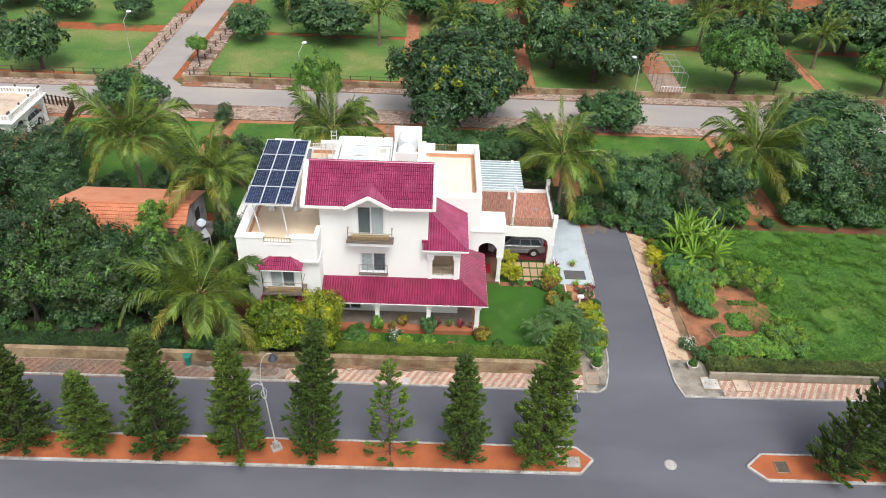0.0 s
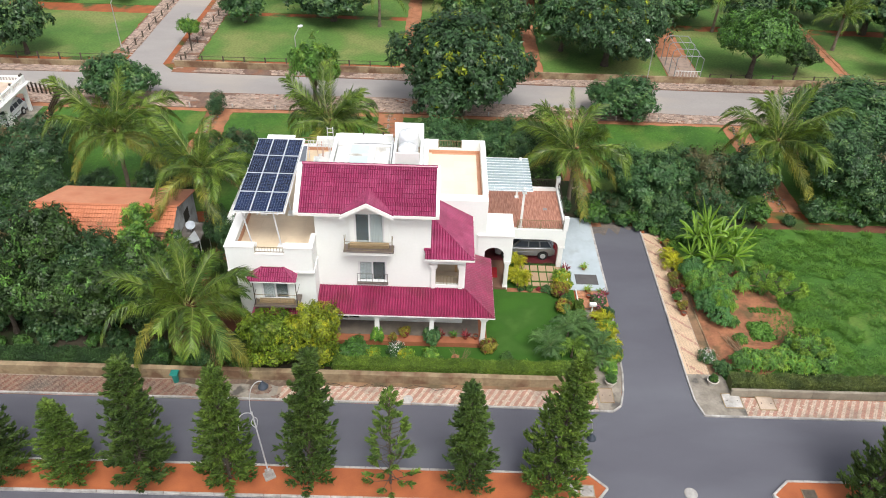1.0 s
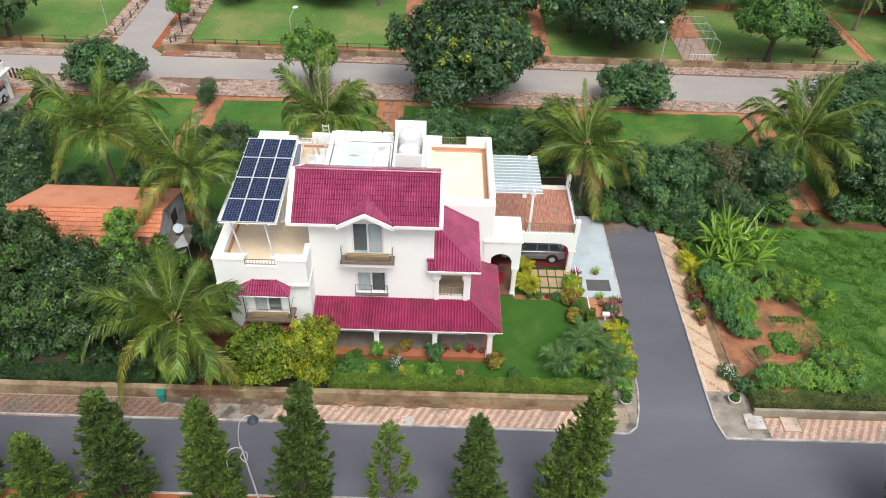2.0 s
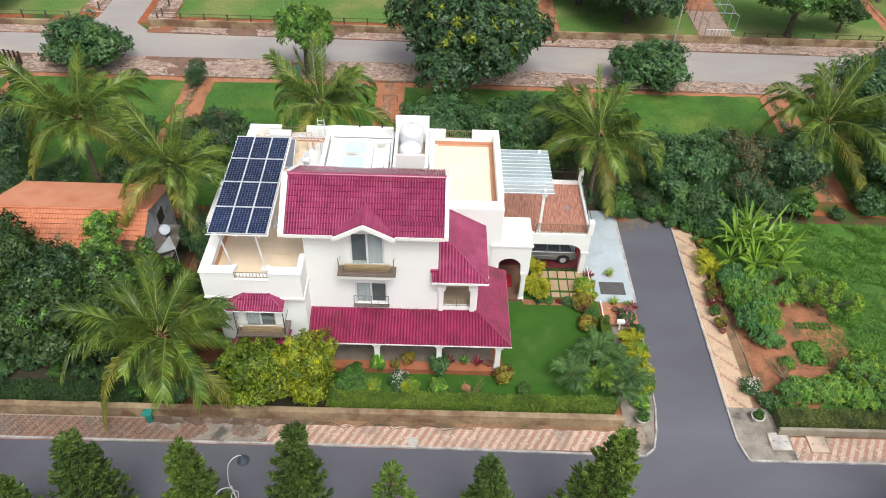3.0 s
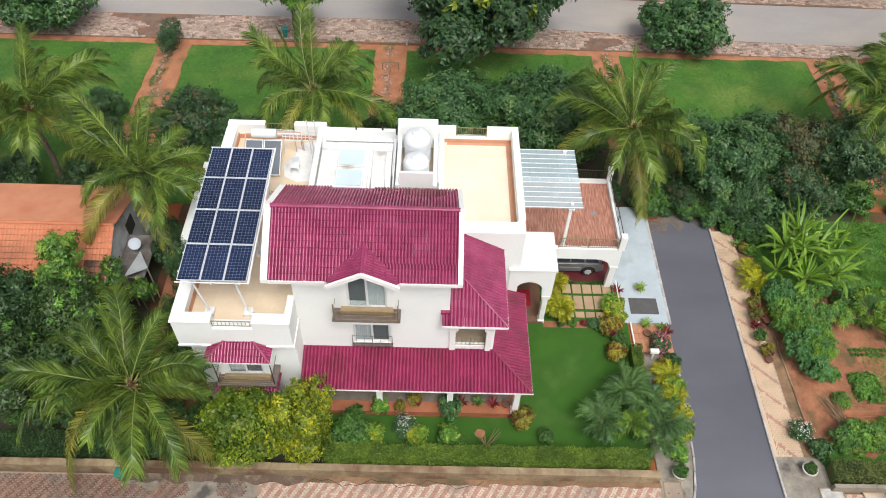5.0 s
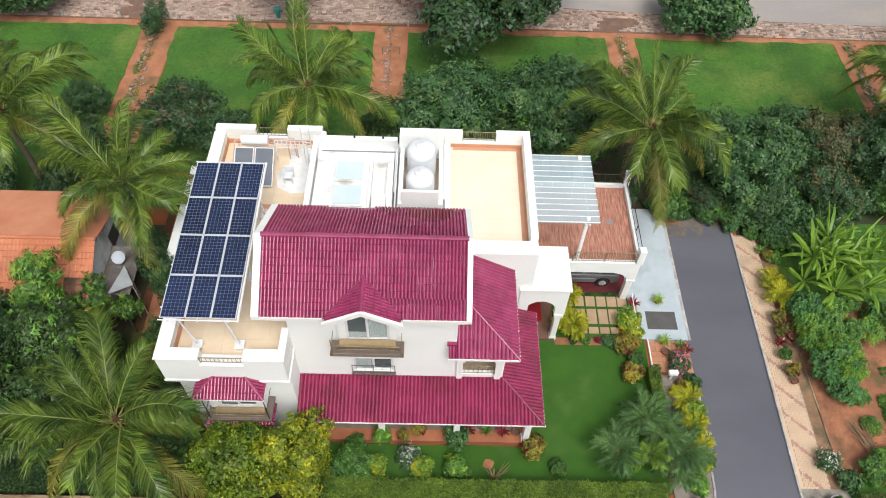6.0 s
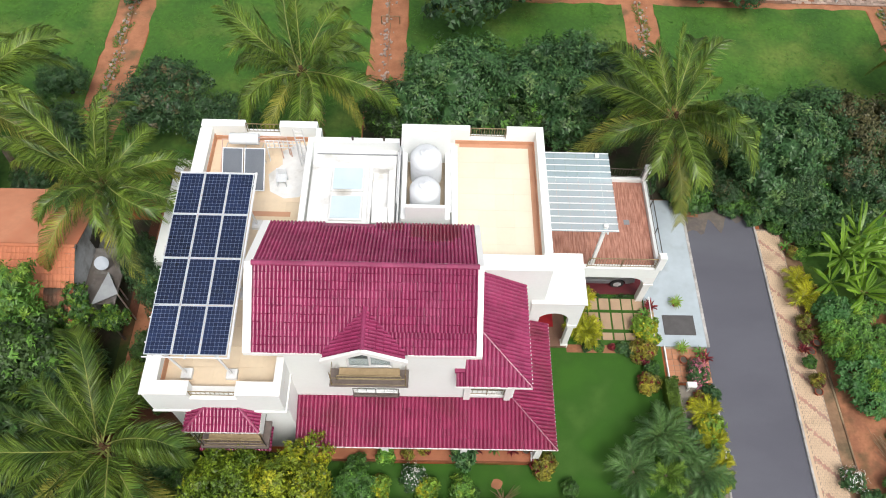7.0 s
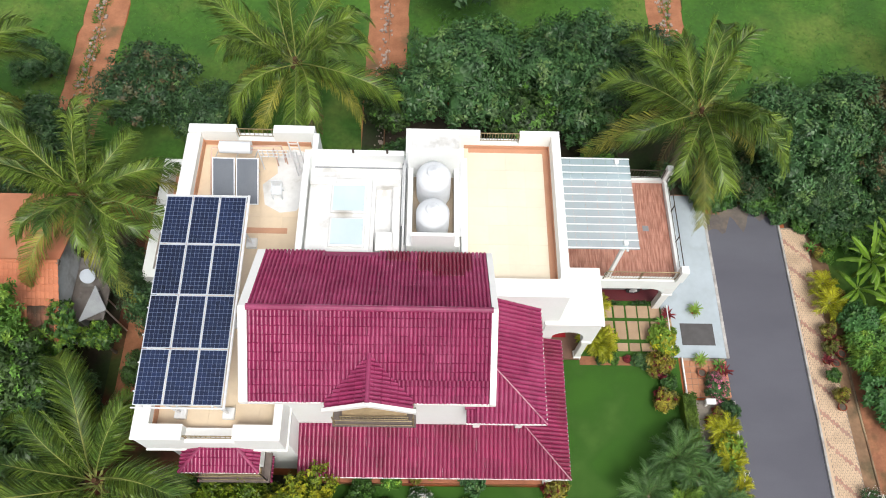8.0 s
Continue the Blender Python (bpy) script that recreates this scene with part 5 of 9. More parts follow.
def floor_tiles(parent, x0, x1, y0, y1, z, s, material, gap=0.006):
    nx, ny = round((x1 - x0) / s), round((y1 - y0) / s)
    sx, sy = (x1 - x0) / nx, (y1 - y0) / ny
    me = mesh_of("floor_tile", boxes((-sx / 2 + gap, sx / 2 - gap, -sy / 2 + gap, sy / 2 - gap, 0, 0.014)), material)
    for i in range(nx):
        for j in range(ny):
            ob = new("floor_tile", me)
            ob.parent = parent
            ob.matrix_basis = pose(x0 + (i + 0.5) * sx, y0 + (j + 0.5) * sy, z)


floor_tiles(terr, WX0 + PT + 0.03, -7.52, WY0 + PT + 0.03, 52.25, FL, 0.9, "peach", 0.003)
bm = bmesh.new()
prism(bm, [(-9.3, 49.2), (-8.6, 48.8), (-7.9, 48.9), (-7.55, 49.6), (-7.55, 51.9), (-8.3, 52.1), (-9.0, 51.6), (-8.9, 50.8), (-9.5, 50.2)], FL + 0.014, FL + 0.018)
part("whitewash_patch", bm, "roofwhite", house, "spilled whitewash on the terrace tiles")
part("floor_band", boxes((-9.95, -8.2, 47.78, 48.05, FL + 0.014, FL + 0.022)), "skirt", house, "terracotta floor band")
# bay with its little hip roof, and a second one below
BX0, BX1 = -11.55, -8.52
for z, y0, yt, zt, nm in ((5.72, 38.05, 38.92, 6.2, "bay_roof"), (2.9, 38.15, 39.2, 3.4, "lower_bay_roof")):
    xl, xr = BX0 + 0.85, BX1 - 0.85
    br = roof_part(nm, [[(BX0, y0, z), (BX1, y0, z), (xr, yt, zt), (xl, yt, zt)], [(BX1, y0, z), (BX1, yt, z), (xr, yt, zt)], [(BX0, yt, z), (BX0, y0, z), (xl, yt, zt)]], "small hipped bay roof of maroon tiles", 0.06)
    slope_between(br, (BX0, y0, z), (BX1, y0, z), (xl, yt, zt), (xr, yt, zt), budget=12)
    slope_between(br, (BX1, y0, z), (BX1, yt, z), (xr, yt, zt), (xr, yt, zt), budget=4)
    slope_between(br, (BX0, yt, z), (BX0, y0, z), (xl, yt, zt), (xl, yt, zt), budget=4)
    cap_line(br, (BX0, y0, z + 0.04), (xl, yt, zt + 0.04))
    cap_line(br, (BX1, y0, z + 0.04), (xr, yt, zt + 0.04))
    if nm == "bay_roof":
        part("fascia", boxes((BX0 - 0.02, BX1 + 0.02, y0 - 0.02, y0 + 0.02, z - 0.1, z - 0.03), (BX0 - 0.02, BX0 + 0.02, y0 + 0.02, yt, z - 0.1, z - 0.03), (BX1 - 0.02, BX1 + 0.02, y0 + 0.02, yt, z - 0.1, z - 0.03)), "trimwhite", house)
bay_bal = part("bay_balcony", boxes((-11.32, -8.45, 38.0, 39.2, 3.6, 3.76), bevel=0.01), "balc", house, "grey granite balcony slab under the bay roof")
railing("railing", bay_bal, -11.2, -8.55, 38.08, 3.76, 0.85, 2, 0, "brass", r=0.014)
railing("balustrade", bay_bal, -11.1, -8.7, 38.2, 3.76, 0.45, 2, 14, "brass", r=0.016)
part("planter", boxes((-11.0, -8.8, 38.3, 38.54, 3.76, 3.98), bevel=0.02), "planter", bay_bal, "tan planter ledge")
for px in (-11.2, -8.55):
    bm = bmesh.new()
    rod(bm, (px, 38.08, 3.76), (px, 38.08, 5.62), 0.026)
    rod(bm, (px, 38.08, 4.61), (px, 39.2, 4.61), 0.014)
    part("post", bm, "rail", bay_bal)
# low west annexe beside the wing
walls("annexe_wall", "white", house, "",
      (47.0, 53.4, -15.25, -14.8, 0, 3.9, (), "y"),
      (-14.8, -12.5, 53.0, 53.4, 0, 3.9),
      (-14.8, -12.5, 47.0, 47.4, 0, 3.9))
part("annexe_roof", boxes((-14.8, -12.5, 47.4, 53.0, 3.0, 3.2)), "skirt", house, "terracotta floor of the low annexe roof")

# ---- east block with the upper peach terrace ----
EX0, EX1, EY0, EY1, EF = -0.6, 3.62, 44.7, 52.6, 7.0
walls("east_wall", "white", house, "",
      (EX0, EX1, EY0, EY0 + T, 0, EF),
      (EY0 + T, EY1, EX1 - T, EX1, 0, EF, [(47.8, 49.0, 3.6, 5.7)], "y"),
      (EX0, EX1 - T, EY1 - T, EY1, 0, EF))
pp = 0.36
walls("parapet", "white", house, "",
      (EX0, EX1, EY0, EY0 + 0.8, EF, 7.72),
      (EY0 + 0.8, EY1, EX1 - pp, EX1, EF, 8.0, (), "y"),
      (-3.2, EX1 - pp, EY1 - 0.3, EY1, EF - 1.0, 8.0, [(0.09, 1.86, 7.35, 8.1)]))
railing("terrace_railing", house, 0.1, 1.85, EY1 - 0.15, 7.35, 0.62, 2, 14, "brass")
upper = part("upper_terrace_floor", boxes((EX0, EX1 - pp, EY0 + 0.8, EY1 - 0.3, EF - 0.15, EF)), "creamtile", house, "pale peach tiled upper terrace")
floor_tiles(upper, EX0 + 0.2, EX1 - pp - 0.28, EY0 + 0.82, EY1 - 0.55, EF, 0.9, "creamtile", 0.002)
part("skirting", boxes((EX1 - pp - 0.28, EX1 - pp - 0.01, EY0 + 0.8, EY1 - 0.31, EF, EF + 0.016), (EX0 + 0.2, EX1 - pp - 0.28, EY1 - 0.55, EY1 - 0.31, EF, EF + 0.016), (EX1 - pp - 0.03, EX1 - pp, EY0 + 0.8, EY1 - 0.3, EF + 0.016, EF + 0.25), (EX0, EX1 - pp - 0.03, EY1 - 0.33, EY1 - 0.3, EF + 0.016, EF + 0.25)), "skirt", house)

# ---- flat white roof behind the ridge, with skylights and tanks ----
for rb in ((-7.3, -7.05, 45.63, 50.4, 0, 9.45), (-7.05, -3.2, 50.15, 50.4, 0, 9.5), (-7.3, -7.05, 50.4, 52.3, 0, 7.9), (-3.2, -2.95, 50.4, 52.3, 0, 8.0), (-0.85, -0.6, 45.63, 50.2, 0, 9.35), (-0.85, -0.6, 50.2, 52.3, 0, 7.0)):
    part("rear_wall", boxes(rb), "white", house)
part("flat_roof", boxes((-7.05, -0.85, 45.63, 50.15, 8.6, 8.95), (-2.95, -0.85, 50.15, 52.3, 7.6, 8.0)), "roofwhite", house, "white coated flat roof")
part("raised_slab", boxes((-6.95, -4.45, 45.63, 49.1, 8.95, 9.38), bevel=0.03), "roofwhite", house)
part("upstand", boxes((-6.95, -3.3, 49.1, 49.5, 8.95, 9.15), (-3.6, -3.3, 45.63, 49.1, 8.95, 9.3)), "roofwhite", house)
for y0 in (45.95, 47.45):
    sk = part("skylight", boxes((-6.05, -4.65, y0, y0 + 1.28, 9.38, 9.5), bevel=0.02), "roofwhite", house, "pale blue glazed skylight")
    part("skylight_pane", boxes((-5.97, -4.73, y0 + 0.08, y0 + 1.2, 9.5, 9.53)), "skylight", sk)
part("roof_pocket", boxes((-4.3, -3.62, 46.6, 48.8, 8.95, 8.97)), "roofwhite", house, "stained roof pocket")
part("pocket_rim", boxes((-4.44, -4.3, 45.7, 49.0, 8.95, 9.36), (-4.3, -3.3, 48.8, 49.0, 8.95, 9.36)), "roofwhite", house)
part("roof_step", boxes((-6.95, -5.9, 48.75, 49.1, 9.384, 9.46), bevel=0.01), "roofwhite", house)
for pts in (((-3.25, 45.9, 9.0), (-3.25, 50.1, 9.0)), ((-3.12, 46.3, 9.02), (-3.12, 49.8, 9.02)), ((-6.9, 49.85, 9.0), (-3.1, 49.85, 9.0))):
    bm = bmesh.new()
    rod(bm, *pts, 0.03)
    part("roof_pipe", bm, "greymetal", house)
for px, py in ((-5.3, 50.27), (-3.9, 50.27)):
    bm = bmesh.new()
    rod(bm, (px, py, 9.5), (px, py, 9.72), 0.05)
    part("vent_stub", bm, "rail", house)
part("vent_box", boxes((-4.2, -3.55, 45.7, 46.5, 8.95, 9.7), bevel=0.02), "trimwhite", house)
enc = part("tank_enclosure", boxes((-3.0, -2.8, 45.9, 49.6, 8.95, 9.75), (-1.15, -0.95, 45.9, 49.6, 8.95, 9.75), (-3.0, -0.95, 49.4, 49.6, 8.95, 10.9), (-2.8, -1.15, 45.9, 46.05, 8.95, 10.58)), "white", house, "open white enclosure round the water tanks")
part("enclosure_floor", boxes((-2.8, -1.15, 46.05, 49.4, 8.95, 9.1)), "beige", enc)
bm = bmesh.new()
for a, b in (((-3.15, 45.8, 9.4), (-3.15, 50.0, 9.4)), ((-3.15, 50.0, 9.4), (-3.15, 50.0, 8.95)), ((-3.22, 47.0, 9.3), (-3.22, 49.8, 9.3)), ((-0.9, 46.5, 9.42), (-0.9, 50.0, 9.42))):
    bm = bmesh.new()
    rod(bm, a, b, 0.04)
    part("pipe", bm, "whitemetal", house, "white plastic water pipe")


def water_tank(x, y, z, r, h):
    bm = bmesh.new()
    prof = [(r * 0.97, 0), (r, 0.05)]
    for i in range(5):
        zz = 0.12 + i * (h - 0.45) / 5
        prof += [(r, zz), (r * 0.988, zz + 0.03), (r * 0.988, zz + 0.07), (r, zz + 0.1)]
    prof += [(r, h - 0.32), (r * 0.86, h - 0.14), (r * 0.5, h - 0.03), (0.26, h - 0.02), (0.26, h + 0.05), (0.22, h + 0.07), (0.06, h + 0.08), (0.05, h + 0.12)]
    lathe(bm, 0, 0, prof, 32)
    me = mesh_of("water_tank", bm, "tank")
    me.polygons.foreach_set("use_smooth", [True] * len(me.polygons))
    ob = new("water_tank", me)
    ob.location = (x, y, z)
    return tagged(ob, "round white ribbed plastic water tank in the enclosure", "water tank", "rooftop water tanks")


water_tank(-1.98, 48.55, 9.1, 0.68, 1.75)
water_tank(-2.0, 47.05, 9.1, 0.65, 1.5)

# ---- porch and carport with the deck above ----
PX0, PX1, PY0, PY1, PZ = 3.08, 5.55, 44.6, 47.3, 4.95
AX0, AX1, AZ, AR = 3.5, 5.02, 3.15, 0.76
bm = bmesh.new()
arc = [(AX1 - AR + AR * math.cos(math.pi * i / 12), AZ + AR * math.sin(math.pi * i / 12)) for i in range(13)]
face = [(PX1, 2.7), (PX1, 4.75), (PX0, 4.75), (PX0, 2.7), (AX0, 2.7)] + arc[::-1] + [(AX1, 2.7)]
lo, hi = [bm.verts.new((x, PY0, z)) for x, z in face], [bm.verts.new((x, PY0 + 0.25, z)) for x, z in face]
bm.faces.new(lo)
bm.faces.new(hi[::-1])
for k in range(len(face)):
    bm.faces.new((lo[k], lo[(k + 1) % len(face)], hi[(k + 1) % len(face)], hi[k]))
part("porch_arch", bm, "white", house, "white porch front with a round arch")
walls("porch_side", "white", house, "", (PY0 + 0.25, PY1, PX1 - 0.25, PX1, 2.7, 4.75, (), "y"))
part("porch_roof", boxes((PX0, PX1, PY0, PY1, 4.75, 4.9), (PX0 - 0.06, PX1 + 0.08, PY0 - 0.08, PY1, 4.9, 5.0)), "trimwhite", house)
for cx, cy in ((5.28, 44.75), (3.25, 44.75)):
    bm = bmesh.new()
    bx(bm, cx - 0.19, cx + 0.19, cy - 0.19, cy + 0.19, 0.1, 0.4, 0.015)
    bx(bm, cx - 0.15, cx + 0.15, cy - 0.15, cy + 0.15, 0.4, 2.42, 0.02)
    bx(bm, cx - 0.2, cx + 0.2, cy - 0.19, cy + 0.19, 2.42, 2.52, 0.01)
    bx(bm, cx - 0.24, cx + 0.24, cy - 0.2, cy + 0.2, 2.52, 2.7)
    part("column", bm, "trimwhite", house)
part("porch_floor", boxes((PX0, 5.4, 44.55, 47.75, 0, 0.3)), "porchfloor", house, "terracotta tiled porch floor, browned in colour for the porch shade")
solid("red_doormat", boxes((3.85, 4.8, 45.65, 46.85, 0.3, 0.32)), "redmat", "bright red doormat on the porch floor", "mat")
DXa, DXb, DYa, DYb, DZ = EX1, 9.78, 47.3, 52.95, 3.55
deck = part("deck_floor", boxes((DXa, DXb - 0.2, DYa + 0.25, DYb - 0.2, 3.2, DZ - 0.01)), "deck", house, "brown wood-look tiled deck over the carport")
nx, ny = 24, 14
sx, sy = (DXb - 0.22 - DXa - 0.02) / nx, (DYb - DYa - 0.5) / ny
dm = mesh_of("deck_tile", boxes((-sx / 2 + 0.0015, sx / 2 - 0.0015, -sy / 2 + 0.0015, sy / 2 - 0.0015, 0, 0.012)), "deck")
for i in range(nx):
    for j in range(ny):
        ob = new("deck_tile", dm)
        ob.parent = deck
        ob.matrix_basis = pose(DXa + 0.01 + (i + 0.5) * sx, DYa + 0.28 + (j + 0.5) * sy, DZ - 0.008)
part("deck_drain", boxes((8.3, 8.6, 50.0, 50.3, DZ + 0.004, DZ + 0.018), bevel=0.004), "greymetal", deck, "square metal floor drain")
bm = bmesh.new()
bx(bm, 5.6, DXb, DYa, DYa + 0.25, 2.75, 3.62)
bx(bm, DXb - 0.2, DXb, DYa + 0.25, DYb, 2.75, 3.85)
bx(bm, DXa, DXb, DYb - 0.2, DYb + 0.02, 2.75, 3.8)
bx(bm, DXb - 0.28, DXb + 0.06, DYa - 0.06, DYa + 0.3, 3.62, 4.72)
bx(bm, DXb - 0.26, DXb + 0.04, DYb - 0.26, DYb + 0.06, 3.8, 4.8)
part("deck_edge", bm, "white", house, "white deck edge beam with corner piers")
bm = bmesh.new()
arc = [(9.3 - 1.1 * (1 - math.cos(math.pi / 2 * k / 8)), 2.1 + 0.65 * math.sin(math.pi / 2 * k / 8)) for k in range(9)]
ring = [(9.3, 2.75)] + [(x, z - 0.004) for x, z in arc]
lo, hi = [bm.verts.new((x, DYa + 0.02, z)) for x, z in ring], [bm.verts.new((x, DYa + 0.23, z)) for x, z in ring]
bm.faces.new(lo)
bm.faces.new(hi[::-1])
for k in range(len(ring)):
    bm.faces.new((lo[k], lo[(k + 1) % len(ring)], hi[(k + 1) % len(ring)], hi[k]))
part("arch_bracket", bm, "white", house)
bm = boxes((9.38, 9.74, 47.34, 47.68, 0.1, 2.0), (9.3, 9.82, 47.26, 47.76, 2.0, 2.12), (9.3, 9.78, 47.3, 47.72, 2.12, 2.75))
part("column", bm, "trimwhite", house)
part("column", boxes((9.44, 9.74, 52.4, 52.7, 0.1, 2.75)), "trimwhite", house)
part("carport_wall", boxes((DXa, 9.4, 52.75, 52.9, 0, 2.75)), "white", house)
railing("deck_railing", house, 6.1, 9.5, DYa + 0.1, 3.62, 0.8, 3, 26, "brass")
railing("deck_railing", house, 3.7, 9.5, DYb - 0.08, 3.8, 0.75, 3, 40, "rail")
railing("deck_railing", house, DYa + 0.3, DYb - 0.3, DXb - 0.06, 3.85, 0.6, 4, 0, "rail", "y")

# glass canopy over part of the deck
canopy = thing("glass_canopy", (5.3, 49.6, DZ), "glass canopy on white steel beams over the deck", "canopy")
for i in range(6):
    x0 = 3.68 + i * 0.545
    p = part("glass_sheet", boxes((x0, x0 + 0.535, 47.3, 51.95, 6.93, 6.945)), "canopy", canopy)
    p.visible_shadow = False
for i in range(13):
    y = 47.36 + i * 0.378
    part("purlin", boxes((3.66, 6.95, y - 0.026, y + 0.026, 6.947, 6.965)), "whitemetal", canopy)
part("beam", boxes((6.2, 6.28, 47.3, 51.95, 6.72, 6.84)), "whitemetal", canopy)
part("beam", boxes((6.42, 6.5, 47.3, 51.95, 6.72, 6.84)), "whitemetal", canopy)
part("wall_plate", boxes((3.62, 3.7, 47.3, 51.95, 6.72, 6.84)), "whitemetal", canopy)
for y in (47.55, 51.7):
    part("post", boxes((6.27, 6.43, y - 0.07, y + 0.07, DZ, 6.84), (6.2, 6.5, y - 0.14, y + 0.14, DZ, DZ + 0.12)), "trimwhite", canopy)
    part("cap", boxes((6.26, 6.44, y - 0.09, y + 0.09, 6.95, 7.1)), "trimwhite", canopy)

# ---- rooftop solar array ----
AX, AY, AZ0, TILTP = -12.15, 39.55, 9.9, 3.7
PWD, PLN = 0.992, 1.965


def panel_meshes():
    fr = boxes((0, PWD, 0, 0.028, 0, 0.04), (0, PWD, PLN - 0.028, PLN, 0, 0.04), (0, 0.028, 0.028, PLN - 0.028, 0, 0.04), (PWD - 0.028, PWD, 0.028, PLN - 0.028, 0, 0.04))
    bk = boxes((0.028, PWD - 0.028, 0.028, PLN - 0.028, 0.012, 0.026))
    cl = bmesh.new()
    cw, ch = (PWD - 0.07) / 6, (PLN - 0.07) / 12
    for i in range(6):
        for j in range(12):
            x, y, g, k = 0.035 + i * cw, 0.035 + j * ch, 0.0045, 0.014
            pts = [(x + g + k, y + g), (x + cw - g - k, y + g), (x + cw - g, y + g + k), (x + cw - g, y + ch - g - k), (x + cw - g - k, y + ch - g), (x + g + k, y + ch - g), (x + g, y + ch - g - k), (x + g, y + g + k)]
            cl.faces.new([cl.verts.new((a, b, 0.0295)) for a, b in pts])
    return mesh_of("panel_frame", fr, "alu"), mesh_of("backsheet", bk, "backsheet"), mesh_of("cells", cl, "cell")


PM = panel_meshes()
cw, ch = (PWD - 0.07) / 6, (PLN - 0.07) / 12
CELLS = [(0.035 + (i + 0.5) * cw, 0.035 + (j + 0.5) * ch) for i in range(6) for j in range(12)]
a, b, k = cw / 2 - 0.0045, ch / 2 - 0.0045, 0.014
bm = bmesh.new()
prism(bm, [(k - a, -b), (a - k, -b), (a, k - b), (a, b - k), (a - k, b), (k - a, b), (-a, b - k), (-a, k - b)], -0.002, 0.0)
CELL = mesh_of("cell", bm, "cell")
tilt = pose(AX, AY, AZ0, TILTP, 0, 0)
mount = thing("solar_array", (0, 0, FL), "rooftop array of twelve dark blue solar panels on white steel posts", "solar array")
mount.location = (0, 0, 0)
for i in range(3):
    for j in range(4):
        p = lpart("solar_panel", PM[1], mount, tilt @ pose(0.01 + i * (PWD + 0.022), 0.01 + j * (PLN + 0.03), 0.02))
        lpart("panel_frame", PM[0], p)
        if j == 0 or (j == 1 and i == 2):
            for c in CELLS:
                lpart("cell", CELL, p, pose(*c, 0.0295))
        else:
            tagged(lpart("cell_sheet", PM[2], p), "dark blue silicon cells with pale grid lines", kind="stuff")


def on_tilt(x, y, z):
    return tilt @ Vector((x, y, z))


def beam(name, a, b, r, parent, material="whitemetal"):
    bm = bmesh.new()
    rod(bm, a, b, r, seg=6)
    part(name, bm, material, parent)


for x in (0.3, 1.5, 2.7):
    beam("rafter", on_tilt(x, -0.1, -0.06), on_tilt(x, 8.05, -0.06), 0.045, mount)
for y in (-0.07, 0.5, 1.5, 2.5, 3.5, 4.5, 5.5, 6.5, 7.5, 8.02):
    beam("purlin", on_tilt(-0.06, y, -0.0), on_tilt(3.12, y, -0.0), 0.03, mount)
beam("edge_rail", on_tilt(3.1, -0.1, 0.0), on_tilt(3.1, 8.05, 0.0), 0.05, mount)
for x, lean in ((0.75, 0.35), (2.55, 0.25)):
    for y in (0.35, 4.0, 7.6):
        top = on_tilt(x - lean, y, -0.08)
        foot = (AX + x, top.y + 0.1, FL + 0.2)
        beam("post", foot, top, 0.05, mount)
        part("footing", boxes((foot[0] - 0.22, foot[0] + 0.22, foot[1] - 0.22, foot[1] + 0.22, FL + 0.01, FL + 0.22), bevel=0.02), "roofwhite", mount)
        part("base_plate", boxes((foot[0] - 0.12, foot[0] + 0.12, foot[1] - 0.12, foot[1] + 0.12, FL + 0.22, FL + 0.24)), "whitemetal", mount)

# solar water heater
heater = thing("solar_water_heater", (-10.5, 50.0, FL), "flat-plate solar water heater with a white tank", "water heater")
for x0 in (-11.5, -10.48):
    m = pose(x0, 49.1, 7.05, 30, 0, 0)
    for nm, b, mt in (("collector_frame", boxes((0, 0.96, 0, 0.04, 0, 0.09), (0, 0.96, 1.96, 2.0, 0, 0.09), (0, 0.04, 0.04, 1.96, 0, 0.09), (0.92, 0.96, 0.04, 1.96, 0, 0.09)), "alu"), ("collector_plate", boxes((0.04, 0.92, 0.04, 1.96, 0.02, 0.075)), "collector")):
        bmesh.ops.transform(b, matrix=m, verts=b.verts)
        part(nm, b, mt, heater)
bm = bmesh.new()
rod(bm, (-11.25, 51.35, 8.1), (-9.9, 51.35, 8.1), 0.27, seg=24)
part("tank", bm, "tank", heater, "white insulated cylinder tank")
for x in (-11.4, -10.5, -9.7):
    beam("leg", (x, 50.85, FL), (x, 50.85, 8.05), 0.025, heater, "steel")
    beam("strut", (x, 50.85, 8.0), (x, 51.35, 7.8), 0.025, heater, "steel")
for run in (((-11.25, 51.3, 8.1), (-11.6, 51.3, 8.1), (-11.6, 50.9, 7.9), (-11.6, 49.1, 7.0)), ((-9.9, 51.35, 8.2), (-8.6, 51.4, 8.2), (-8.6, 51.4, FL)), ((-9.9, 51.3, 8.0), (-8.5, 51.3, 8.0), (-8.5, 51.3, FL)), ((-8.9, 51.2, 8.3), (-8.9, 51.2, FL))):
    bm = bmesh.new()
    for p0, p1 in zip(run, run[1:]):
        rod(bm, p0, p1, 0.03, seg=6)
    part("pipe", bm, "pinkpipe", heater, "pinkish lagged pipe")
bm = bmesh.new()
for i in range(7):
    x = -9.35 + i * 0.22
    rod(bm, (x, 51.0, 7.9), (x, 51.0, 8.45), 0.025, seg=6)
for z in (7.95, 8.2, 8.42):
    rod(bm, (-9.5, 51.0, z), (-7.9, 51.0, z), 0.025, seg=6)
rod(bm, (-9.5, 51.0, FL), (-9.5, 51.0, 8.45), 0.03)
rod(bm, (-7.9, 51.0, FL), (-7.9, 51.0, 8.45), 0.03)
solid("pipe_manifold", bm, "whitemetal", "white pipe manifold on a stand on the terrace", "pipes")
